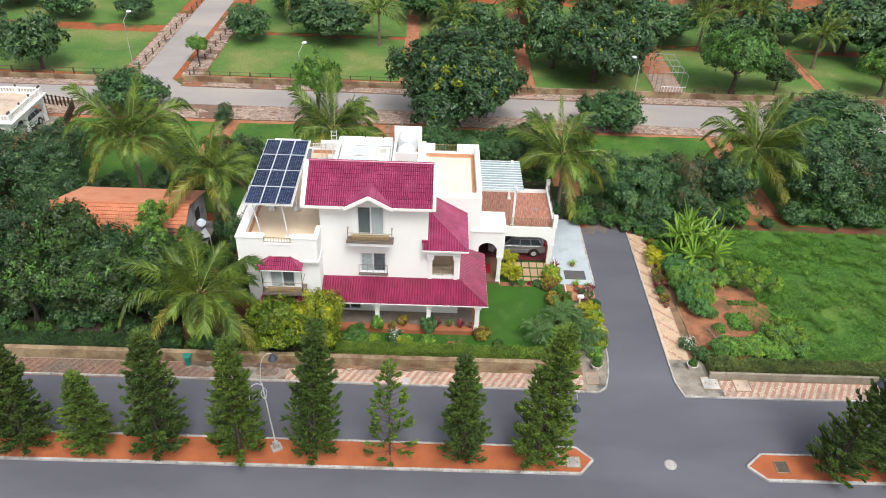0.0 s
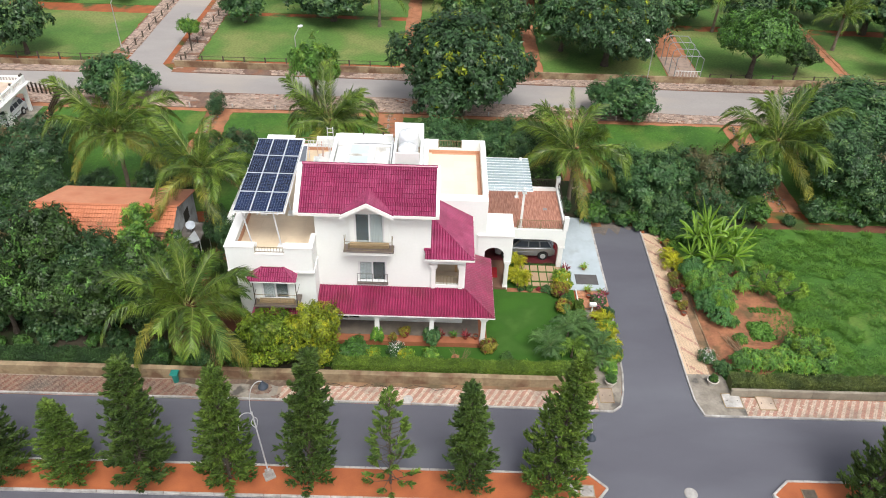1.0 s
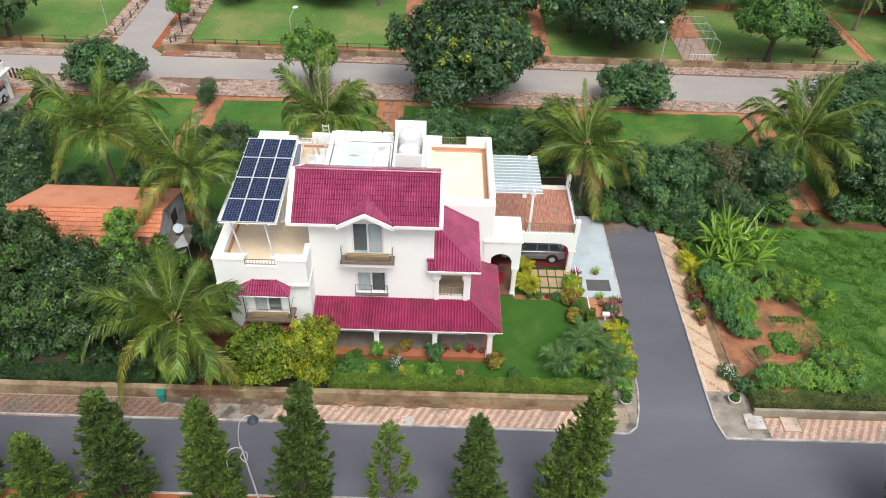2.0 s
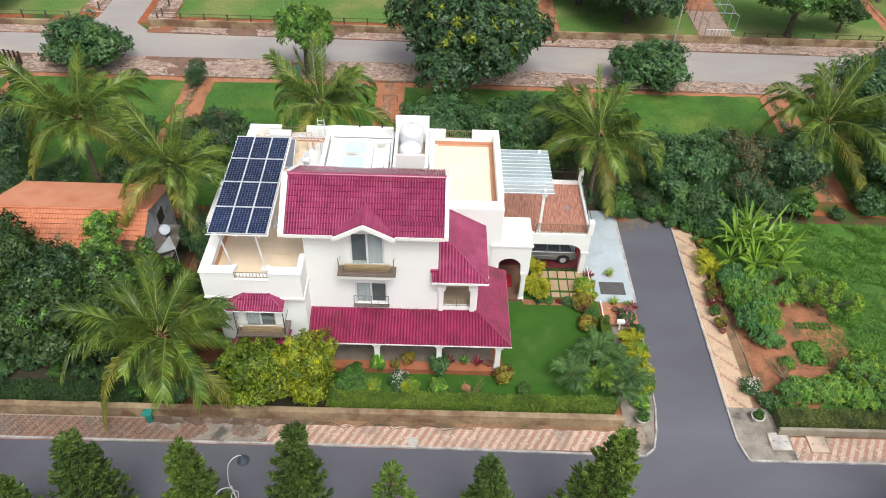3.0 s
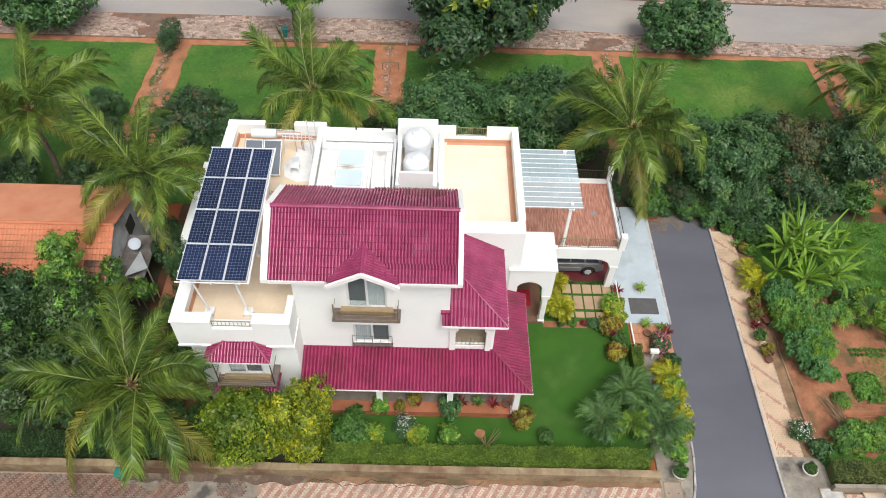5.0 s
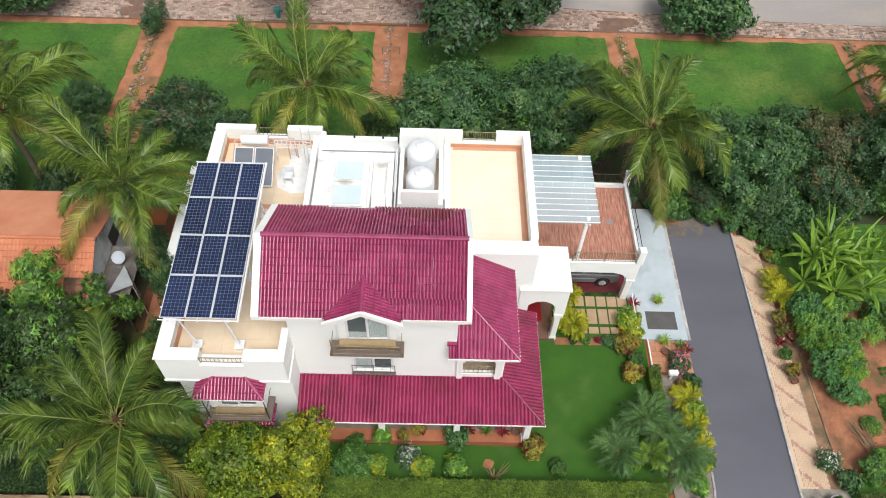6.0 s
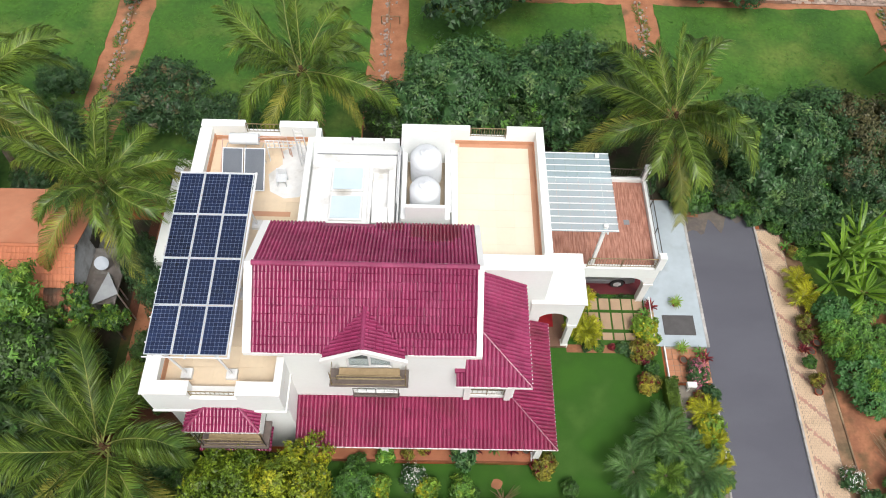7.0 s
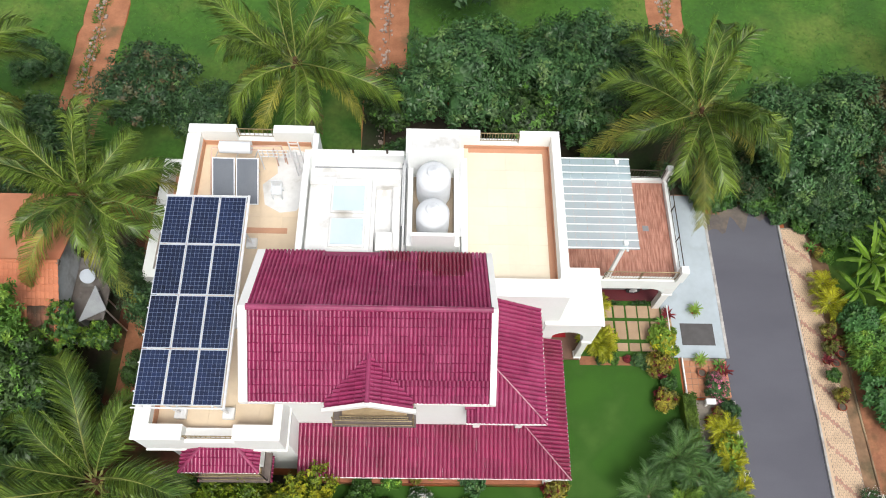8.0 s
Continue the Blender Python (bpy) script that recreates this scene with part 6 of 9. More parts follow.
# white plastic chair on the terrace
chair = thing("plastic_chair", (-8.75, 49.7, FL), "white moulded plastic chair on the terrace", "chair")
part("seat", boxes((-8.98, -8.52, 49.45, 49.92, FL + 0.4, FL + 0.44), bevel=0.015), "tank", chair)
part("backrest", boxes((-8.98, -8.52, 49.9, 49.95, FL + 0.44, FL + 0.85), bevel=0.015), "tank", chair)
for x in (-8.96, -8.56):
    for y in (49.48, 49.9):
        part("leg", boxes((x - 0.02, x + 0.03, y - 0.02, y + 0.03, FL + 0.014, FL + 0.4)), "tank", chair)
    part("armrest", boxes((x - 0.02, x + 0.03, 49.48, 49.92, FL + 0.62, FL + 0.65)), "tank", chair)
# stair ladder head that shows behind the ridge
bm = bmesh.new()
for x in (-7.95, -7.55):
    rod(bm, (x, 50.7, FL), (x, 50.45, 9.9), 0.03)
for i in range(9):
    rod(bm, (-7.95, 50.68 - i * 0.028, 7.2 + i * 0.32), (-7.55, 50.68 - i * 0.028, 7.2 + i * 0.32), 0.022, seg=6)
solid("roof_ladder", bm, "whitemetal", "white steel ladder from the terrace to the flat roof", "ladder")

# ---- coconut palms ----


def frond_mesh(name, L, rise, droop, mats, seed, leaf=0.85, n=58, width=0.05, hang=0.55, thick=0.035, sway=0.0, fold=0.15):
    """One feather leaf along +x: a thin tapering rib and two rows of leaflets that spread, then hang."""
    rg = np.random.default_rng(seed)

    def rib(s):
        return np.array([L * (s - 0.2 * s ** 3), L * (0.03 * math.sin(3 * s + seed) + sway * s * s), L * (rise * s - droop * s ** 2.2)])
    vs, fs, mi = [], [], []
    m = 12
    for i in range(m + 1):
        p, r = rib(i / m), thick * (1 - 0.88 * i / m)
        vs += [tuple(p + np.array([0, -r, 0.0])), tuple(p + np.array([0, 0, r])), tuple(p + np.array([0, r, 0.0]))]
        if i:
            k = 3 * (i - 1)
            fs += [(k, k + 3, k + 4, k + 1), (k + 1, k + 4, k + 5, k + 2)]
            mi += [1, 1]
    down = np.array([0, 0, -1.0])
    for i in range(n):
        s = min(max(0.1 + 0.9 * (i + rg.uniform(-0.4, 0.4)) / n, 0.08), 0.995)
        p, q = rib(s), rib(min(s + 0.02, 1.0)) - rib(s - 0.02)
        q /= np.linalg.norm(q)
        full = leaf * (0.45 + 0.65 * math.sin(math.pi * min(1, 0.15 + 0.75 * s)))
        lift = 0.2 * math.sin(9 * s + seed) + 0.1
        for sd in (-1, 1):
            if rg.random() < 0.03:
                continue
            ln = full * rg.uniform(0.75, 1.12)
            d = np.array([0, sd, 0]) * 0.8 + q * (0.7 + 0.65 * s + rg.uniform(-0.1, 0.1)) + np.array([0, 0, fold + lift + rg.uniform(-0.12, 0.2)])
            d /= np.linalg.norm(d)
            wv = q * width * 0.5
            h = hang * rg.uniform(0.75, 1.2)
            b = p + d * ln * 0.5 + down * ln * 0.08 * h
            e = d * (1 - 0.7 * min(1, h)) + down * h * 1.1
            g = b + e / np.linalg.norm(e) * ln * 0.55
            k = len(vs)
            tw = np.array([0, 0, rg.uniform(-0.7, 0.7) * width])
            vs += [tuple(p - wv * 0.7), tuple(p + wv * 0.7), tuple(b + wv + tw), tuple(b - wv - tw), tuple(g)]
            fs += [(k, k + 1, k + 2, k + 3), (k + 3, k + 2, k + 4)]
            mi += [0, 0]
    me = raw_mesh(name, vs, fs, mats)
    me.polygons.foreach_set("material_index", mi)
    return me


FRONDS = [frond_mesh("frond_spear", 2.7, 1.75, 0.3, ["frond", "rachis"], 6, leaf=0.72, n=92, width=0.036, hang=0.25, sway=0.08, fold=0.3),
          frond_mesh("frond_up", 4.5, 1.15, 0.58, ["frond", "rachis"], 1, leaf=1.1, n=136, width=0.042, hang=0.5, fold=0.25),
          frond_mesh("frond_mid", 5.3, 0.72, 0.64, ["frond", "rachis"], 2, leaf=1.2, n=146, width=0.042, hang=0.68, sway=0.05),
          frond_mesh("frond_mid_b", 5.4, 0.5, 0.58, ["frond", "rachis"], 3, leaf=1.2, n=146, width=0.042, hang=0.78, sway=-0.06),
          frond_mesh("frond_low", 5.4, 0.2, 0.66, ["frondold", "rachis"], 4, leaf=1.2, n=130, width=0.04, hang=1.0, sway=0.04),
          frond_mesh("frond_old", 4.2, -0.1, 0.7, ["deadfrond", "rachis"], 5, leaf=0.8, hang=0.95, n=50, width=0.035)]


FAR_FRONDS = [frond_mesh("far_frond", (3.0, 4.6, 4.9)[k], (1.4, 0.75, 0.35)[k], (0.35, 0.68, 0.66)[k], ["frond", "rachis"], 20 + k, leaf=0.85, n=44, width=0.062, hang=(0.3, 0.6, 0.8)[k], sway=0.04 - 0.04 * k) for k in range(3)]


def palm(x, y, crown, size, seed, lean=(0.0, 0.0), label="coconut palm with long arching green fronds", fronds=None):
    rg = random.Random(seed)
    p = thing("coconut_palm", (x, y, 0), label, "palm tree", "coconut palms")
    lpart("trunk", trunk_mesh("palm_trunk", crown + 0.1, 0.2, 0.13, lean, material="palmtrunk", rings=10), p)
    bm = bmesh.new()
    for i in range(10):
        a = rg.uniform(0, 6.3)
        bmesh.ops.create_icosphere(bm, subdivisions=1, radius=rg.uniform(0.09, 0.15), matrix=Matrix.Translation((lean[0] + 0.24 * math.cos(a), lean[1] + 0.24 * math.sin(a), crown - 0.1 + rg.uniform(-0.2, 0.15))))
    rod(bm, (lean[0], lean[1], crown - 0.35), (lean[0], lean[1], crown + 0.4), 0.22, 0.1, 9)
    lpart("husk", mesh_of("husk", bm, "husk"), p, None, "brown fibrous palm heart")
    spec = [(0, 3, 4), (1, 5, 12), (2, 6, 6), (3, 7, 0), (4, 5, -4), (5, 2, -12)]
    turn = rg.uniform(0, 360)
    for kind, n, up in spec:
        for i in range(n):
            az = turn + 360 * i / n + kind * 29 + rg.uniform(-22, 22)
            s = size * rg.uniform(0.72, 1.14)
            m = Matrix.Translation((lean[0], lean[1], crown)) @ pose(0, 0, 0, 0, 0, az) @ pose(0, 0, 0, rg.uniform(-30, 30), -up + rg.uniform(-9, 9), 0) @ Matrix.Diagonal((s, s, s, 1))
            lpart("frond", fronds[kind % len(fronds)] if fronds else FRONDS[kind], p, m)
    return p


palm(-15.5, 38.0, 3.45, 1.15, 11)
palm(-17.5, 49.9, 6.2, 1.06, 12)
palm(-25.6, 54.9, 6.3, 1.2, 13)
palm(-8.8, 57.5, 6.4, 1.1, 14)
palm(11.3, 55.7, 5.5, 1.1, 15)
palm(29.8, 60.4, 4.4, 1.22, 16)
for i, (x, y) in enumerate([(1.7, 94.5), (35.7, 98.0), (44.4, 101.5), (49.6, 93.0), (-7.9, 96.0), (10.9, 100.0), (-21, 103), (41.5, 104)]):
    palm(x, y, 4.6, 0.9, 30 + i, label="coconut palm far off between the plots", fronds=FAR_FRONDS)

# ---- columnar araucaria pines on the median ----


def plume(vs, fs, a, d, ln, r, rg):
    """A foxtail branchlet: a bumpy three-sided spindle with a fringe of needles."""
    d = d / np.linalg.norm(d)
    u = np.cross(d, rg.normal(0, 1, 3))
    u /= np.linalg.norm(u)
    w, k = np.cross(d, u), len(vs)
    for f, q in ((0.0, 0.5), (0.3, 1.0), (0.72, 0.85)):
        c, t = a + d * ln * f, rg.uniform(0, 1.5)
        for m in range(3):
            e = t + m * 2.094
            vs.append(c + (u * math.cos(e) + w * math.sin(e)) * r * q * rg.uniform(0.75, 1.25))
    vs.append(a + d * ln)
    for row in (0, 3):
        for m in range(3):
            fs.append((k + row + m, k + row + (m + 1) % 3, k + row + 3 + (m + 1) % 3, k + row + 3 + m))
    fs.extend((k + 6 + m, k + 6 + (m + 1) % 3, k + 9) for m in range(3))
    for m in range(6):
        e, f = rg.uniform(0, 6.283), rg.uniform(0.1, 0.95)
        o = u * math.cos(e) + w * math.sin(e)
        c, g, n = a + d * ln * f + o * r * 0.6, d * 0.8 + o, len(vs)
        side = np.cross(g, o) + d * 0.01
        side = side / np.linalg.norm(side) * r * 0.28
        vs.extend((c - side, c + side, c + g * r * 1.5))
        fs.append((n, n + 1, n + 2))


def pine_meshes(name, H, R, seed, material, sparse=False):
    """A young araucaria: tiers of branches that sweep up, each with foxtail branchlets on its outer part."""
    rg = np.random.default_rng(seed)
    bm = bmesh.new()
    rod(bm, (0, 0, -0.1), (0, 0, H * 0.97), 0.1 if not sparse else 0.07, 0.015, 8)
    vs, fs = [], []
    z = 0.3
    up = np.array([0, 0, 1.0])
    while z < H - 0.12:
        s = z / H
        rad = R * (1 - s) ** 0.8 * (0.78 + 0.22 * min(1, s * 5)) + 0.14
        nb = 4 if sparse else (7 if s < 0.7 else 5)
        a0 = rg.uniform(0, 6.28)
        for b in range(nb):
            a = a0 + 6.283 * b / nb + rg.uniform(-0.3, 0.3)
            ln = rad * (rg.uniform(0.7, 1.1) if sparse else rg.uniform(0.62, 1.16))
            u, v = np.array([math.cos(a), math.sin(a), 0.0]), np.array([-math.sin(a), math.cos(a), 0.0])
            lift = 0.1 + 0.35 * s

            def at(f):
                return up * z + u * ln * f + up * ln * (lift * f + 0.22 * f * f)
            rod(bm, tuple(at(0)), tuple(at(0.5)), 0.024, 0.016, 5, False)
            rod(bm, tuple(at(0.5)), tuple(at(0.92)), 0.016, 0.008, 5, False)
            size = (0.56 - 0.2 * s) * rg.uniform(0.85, 1.15)
            first = 0.72 if sparse else 0.3
            n = 3 if sparse else max(4, int(ln * 0.72 / 0.21))
            for k in range(n):
                f = first + (0.97 - first) * k / max(1, n - 1)
                for sd in (-1, 1):
                    if rg.random() < 0.1:
                        continue
                    d = u * 0.75 + v * sd * rg.uniform(0.5, 0.95) * (1.15 - 0.6 * f) + up * rg.uniform(0.35, 0.8)
                    plume(vs, fs, at(f), d, size * (1.05 - 0.25 * f), 0.06 + 0.02 * (not sparse), rg)
            plume(vs, fs, at(0.92), u * 0.8 + up * 0.6, size, 0.06, rg)
        z += (0.4 if not sparse else 0.48) * (1.05 - 0.4 * s) * rg.uniform(0.8, 1.2)
    plume(vs, fs, up * (H - 0.35), up, 0.5, 0.08, rg)
    return mesh_of(name + "_trunk", bm, "bark"), raw_mesh(name + "_needles", vs, fs, material)


PINES = {"dense": pine_meshes("pine_dense", 9.0, 1.85, 1, "pine"), "light": pine_meshes("pine_light", 9.0, 1.75, 2, "pinelight"),
         "slim": pine_meshes("pine_slim", 9.0, 1.5, 3, "pine"), "bare": pine_meshes("pine_bare", 7.6, 1.5, 4, "pinelight", True)}
for x, y, top, kind, turn, lx, ly in ((-23.5, 27.75, 8.3, "dense", 10, 3, 0), (-19.5, 27.7, 6.1, "light", 80, 2, 0), (-15.6, 27.65, 9.4, "dense", 140, 4, 0), (-10.85, 27.6, 9.0, "light", 200, 2, 0),
                                      (-6.5, 27.7, 10.3, "slim", 250, 4, 0), (-2.0, 27.7, 7.6, "bare", 30, 0, 0), (2.4, 27.75, 8.2, "slim", 300, -2, 0), (6.6, 27.6, 10.6, "light", 0, 4, 0),
                                      (23.9, 27.3, 9.4, "dense", 60, 12, 0), (27.6, 27.3, 9.0, "dense", 170, 3, 0), (-27.8, 27.7, 8.0, "slim", 20, 0, 0), (31.8, 27.4, 9.0, "light", 90, 0, 0)):
    t = thing("araucaria_tree", (x, y, 0.12), "young columnar araucaria with upswept dark green branches" if kind != "bare" else "thin sparse araucaria with bare grey stem and few tufts", "tree", "median trees")
    s = (top - 0.12) / (9.0 if kind != "bare" else 7.6)
    w = 0.6 + 0.4 * s
    t.rotation_euler = (radians(-ly), radians(lx), radians(0))
    t.scale = (w, w, s)
    lpart("trunk", PINES[kind][0], t, pose(0, 0, 0, 0, 0, turn))
    lpart("foliage", PINES[kind][1], t, pose(0, 0, 0, 0, 0, turn))

# ---- broad-leaved trees and shrubs ----
rgb = random.Random(5)


def lumpy(r, h, n, seed, flat=0.8):
    """Blobs of one crown: a middle and uneven lobes round and above it."""
    q = random.Random(seed)
    out = [(0, 0, h, r * 0.62, r * 0.62, r * flat * 0.72)]
    for i in range(n + 4):
        a = 6.283 * i * 0.382 + q.uniform(-0.4, 0.4)
        d = r * q.uniform(0.35, 0.8)
        k = q.uniform(0.2, 0.44) * r
        out.append((d * math.cos(a), d * math.sin(a), h + r * flat * q.uniform(-0.5, 0.55) * (1.15 - d / r), k, k * q.uniform(0.8, 1.2), k * q.uniform(0.7, 1.0)))
    return out


crown_kind("mango_a", "mango", lumpy(3.0, 3.2, 10, 1), 12.5, 0.32, 0.12, 21, tip="newleaf")
crown_kind("mango_b", "mango", lumpy(3.0, 3.1, 10, 2), 12.5, 0.32, 0.12, 22, tip="newleaf")
crown_kind("dark_a", "darkleaf", lumpy(3.0, 3.3, 10, 3), 10, 0.33, 0.13, 23, tip="newleaf")
crown_kind("dark_b", "darkleaf", lumpy(3.0, 3.0, 10, 4), 10, 0.33, 0.13, 24, tip="rustleaf")
crown_kind("rusty", "rusty", lumpy(3.0, 3.0, 10, 14), 10, 0.33, 0.13, 39, tip="darkleaf")
crown_kind("mid_a", "groveleaf", lumpy(2.3, 3.7, 10, 5, 1.35), 9.5, 0.36, 0.15, 25, clump=0.26, core=0.36, tips=0.2, tip="midleaf")
crown_kind("mid_b", "groveleaf", lumpy(2.3, 3.8, 10, 6, 1.4), 9.5, 0.36, 0.15, 26, clump=0.26, core=0.36, tips=0.22, tip="brightleaf")
crown_kind("bright_a", "brightleaf", lumpy(2.0, 3.0, 6, 7), 22, 0.34, 0.12, 27, clump=0.32, tip="limeleaf")
crown_kind("climb", "brightleaf", [(0, 0, 2.6, 1.05, 1.0, 1.1), (0.25, 0.9, 5.5, 1.0, 0.9, 0.95), (-0.15, 0.45, 4.3, 1.05, 0.95, 1.0), (-0.4, 0.0, 3.3, 1.15, 1.0, 1.0), (0.5, -0.3, 2.0, 0.9, 0.9, 0.9), (-0.9, -0.3, 2.3, 0.8, 0.8, 0.9)], 30, 0.34, 0.1, 36, clump=0.3, low=-0.8, tips=0.4, tip="limeleaf")
crown_kind("round", "brightleaf", lumpy(1.5, 2.3, 8, 13, 0.85), 30, 0.34, 0.1, 37, clump=0.3, low=-0.6, tips=0.35, tip="limeleaf")
crown_kind("thin", "midleaf", [(0, 0, 2.9, 0.5, 0.5, 0.5), (0.5, 0.3, 3.3, 0.45, 0.4, 0.35), (-0.5, 0.2, 3.5, 0.5, 0.45, 0.4), (0.1, -0.5, 3.1, 0.5, 0.4, 0.4), (0.8, -0.3, 2.7, 0.5, 0.4, 0.4), (-0.6, -0.5, 2.6, 0.4, 0.4, 0.4)], 16, 0.34, 0.12, 38, clump=0.4, core=0.0, tips=0.5, tip="limeleaf")
crown_kind("yellow_a", "olivelime", lumpy(1.75, 1.6, 9, 8, 1.1), 46, 0.17, 0.08, 28, clump=0.22, core=0.3, low=-0.8, tips=0.3, tip="yellowleaf")
crown_kind("yellow_b", "yellowleaf", lumpy(1.75, 1.7, 9, 9, 1.15), 46, 0.17, 0.08, 29, clump=0.22, core=0.3, low=-0.8, tips=0.3, tip="gold")
crown_kind("far_a", "mango", lumpy(3.0, 2.5, 9, 3, 0.85), 3.6, 0.55, 0.24, 33, tip="newleaf")
crown_kind("far_b", "darkleaf", lumpy(3.0, 2.4, 9, 4, 0.85), 3.6, 0.55, 0.24, 34, tip="newleaf")
crown_kind("big", "darkleaf", lumpy(7.0, 5.0, 12, 10, 0.78), 6, 0.55, 0.26, 30, clump=0.2, tips=0.14, tip="yellowleaf")
crown_kind("dome", "mango", lumpy(3.0, 2.3, 11, 12, 0.9), 9, 0.42, 0.16, 35, clump=0.24, core=0.5, low=-0.7, tips=0.2, tip="newleaf")
crown_kind("shade", "midleaf", lumpy(4.6, 4.6, 8, 11, 0.6), 7, 0.48, 0.2, 31, clump=0.24, core=0.45, tip="brightleaf")

MANGO = "bushy mango tree with dense dark glossy leaves"
for key, x, y, s, sz in (("mango_a", -0.2, 59.5, 1.2, 1.12), ("mid_b", -4.2, 58.2, 0.85, 0.75), ("mango_b", 5.6, 59.8, 1.2, 1.1), ("dark_a", 9.5, 60.5, 0.95, 0.95), ("mid_b", 2.8, 56.9, 1.0, 0.75), ("mid_b", 7.4, 57.2, 0.95, 0.7),
                         ("mango_b", 17.6, 56.3, 1.05, 1.05), ("rusty", 23.2, 57.2, 0.85, 1.1), ("mango_a", 20.9, 57.8, 0.95, 0.95), ("dark_a", 26.2, 57.0, 0.95, 1.0), ("dark_b", 15.2, 54.3, 0.5, 0.5), ("dark_a", 18.9, 54.0, 0.55, 0.6), ("dark_b", 22.8, 54.6, 0.7, 0.7),
                         ("dark_a", 34.8, 57.0, 1.15, 1.15), ("dark_b", 39.6, 58.0, 1.1, 1.1), ("mango_b", 45.0, 58.0, 1.2, 1.2), ("dark_a", 36.5, 61.5, 0.9, 0.9), ("mango_a", 50.5, 57.0, 1.2, 1.2),
                         ("dark_b", -17.6, 59.2, 0.95, 0.85), ("dark_a", -14.2, 57.2, 0.75, 0.75), ("dark_a", -22.5, 55.5, 0.8, 0.8), ("dark_b", -34.5, 58.6, 1.15, 1.1), ("mango_a", -38.6, 57.9, 1.05, 0.85), ("dark_a", -33.0, 54.0, 1.0, 1.0),
                         ("dark_b", -37.5, 54.5, 1.1, 1.1), ("dark_a", -27.9, 53.6, 0.6, 0.6), ("dark_b", -23.6, 53.3, 0.55, 0.55), ("mid_b", -21.0, 54.4, 0.55, 0.55), ("mango_b", -43.5, 56.5, 1.1, 0.95), ("dark_a", -30.5, 50.8, 0.8, 0.8), ("mango_b", -24.5, 61.5, 0.5, 0.5)):
    tree("mango_tree", key, x, y, 0, s, rgb.uniform(0, 360), MANGO, sz=sz, group="mango trees")
for key, x, y, s, sz in (("mid_a", -18.8, 38.8, 0.9, 0.9), ("mid_b", -21.4, 38.6, 1.0, 1.0), ("mid_a", -24.6, 38.6, 1.0, 1.02), ("mid_b", -27.8, 38.8, 1.0, 1.0), ("mid_a", -31.2, 38.9, 1.0, 1.0), ("mid_b", -34.5, 38.8, 1.0, 1.0),
                         ("mid_b", -20.0, 42.0, 0.85, 0.95), ("dark_a", -23.2, 42.2, 0.8, 1.05), ("mid_a", -26.4, 42.6, 1.05, 1.28), ("dark_b", -29.6, 42.6, 0.95, 1.35), ("mid_b", -33.8, 42.6, 1.05, 1.1), ("mid_a", -37.4, 42.0, 1.1, 1.1),
                         ("dark_a", -18.2, 41.3, 0.62, 0.8), ("mid_a", -29.6, 45.8, 0.75, 0.85), ("dark_b", -33.5, 46.2, 0.95, 1.05), ("mid_b", -37.8, 46.5, 1.0, 1.0), ("mid_a", -26.0, 45.4, 0.6, 0.75),
                         ("dark_b", -38.5, 50.0, 1.0, 1.0), ("mid_a", -40.5, 39.5, 1.1, 1.1)):
    tree("grove_tree", key, x, y, 0, s, rgb.uniform(0, 360), "slender leafy garden tree in a dense grove", sz=sz, group="grove trees")
for key, x, y, s, sz, lab in (("round", -18.7, 42.4, 1.0, 1.0, "round bright green shrub tree"), ("round", -22.6, 43.0, 0.8, 1.15, "round bright green shrub tree"), ("thin", -18.7, 44.9, 1.0, 1.0, "thin young tree with bright new leaves"), ("thin", -17.3, 44.6, 0.8, 0.75, "thin young tree with bright new leaves"), ("dark_a", -15.9, 47.5, 0.42, 0.85, "tall dense dark shrub beside the annexe wall"), ("dark_a", -14.4, 45.9, 0.45, 0.9, "dark bushy shrub beside the house wall"),
                              ("mid_a", -15.0, 43.2, 0.4, 0.6, "dark bushy shrub beside the house wall"), ("mid_b", -14.2, 40.9, 0.4, 0.55, "dark bushy shrub beside the house wall"),
                              ("yellow_a", -10.2, 36.7, 1.3, 1.4, "rounded shrub with small yellow-green leaves"), ("yellow_b", -7.4, 36.75, 1.2, 1.55, "rounded shrub with small yellow-green leaves"), ("mid_a", -12.2, 37.0, 0.4, 0.4, "low dark green shrub")):
    tree("shrub", key, x, y, 0, s, rgb.uniform(0, 360), lab, "shrub", sz=sz)
tree("mango_tree", "climb", -20.85, 43.9, 0, 1.0, 0, "tall narrow bright green mango tree leaning over a roof")
tree("shade_tree", "big", 2.2, 72.4, 0, 1.08, 40, "large spreading tree with olive-green crown beside the back road")
tree("shade_tree", "dome", 19.3, 73.0, 0, 1.22, 40, "rounded dark green tree on the stone footway", sz=1.0)
tree("shade_tree", "bright_a", -12.6, 72.4, 0, 1.5, 10, "slim bright green tree on the stone footway", sz=1.75)
tree("shade_tree", "shade", 36.0, 83.8, 0, 1.05, 120, "spreading bright green tree on a far plot", sz=1.1)
tree("shade_tree", "mango_b", 40.3, 68.2, 0, 2.0, 60, "broad dark green tree beside the back road", sz=1.25)
tree("shade_tree", "dome", -33.1, 73.4, 0, 1.22, 210, "rounded dark green tree beside the back road", sz=1.1)
tree("shade_tree", "bright_a", -30.0, 88.2, 0, 0.75, 0, "small bright tree beside the branch road", sz=0.8)
tree("shade_tree", "far_b", -47.6, 84.0, 0, 1.2, 90, "dark green tree on a far plot", sz=1.5)
tree("shade_tree", "mid_a", 41.8, 85.0, 0, 1.0, 90, "small tree on a far plot", sz=0.7)
tree("shade_tree", "bright_a", 54.5, 84.5, 0, 1.6, 90, "bright green tree on a far plot", sz=1.4)
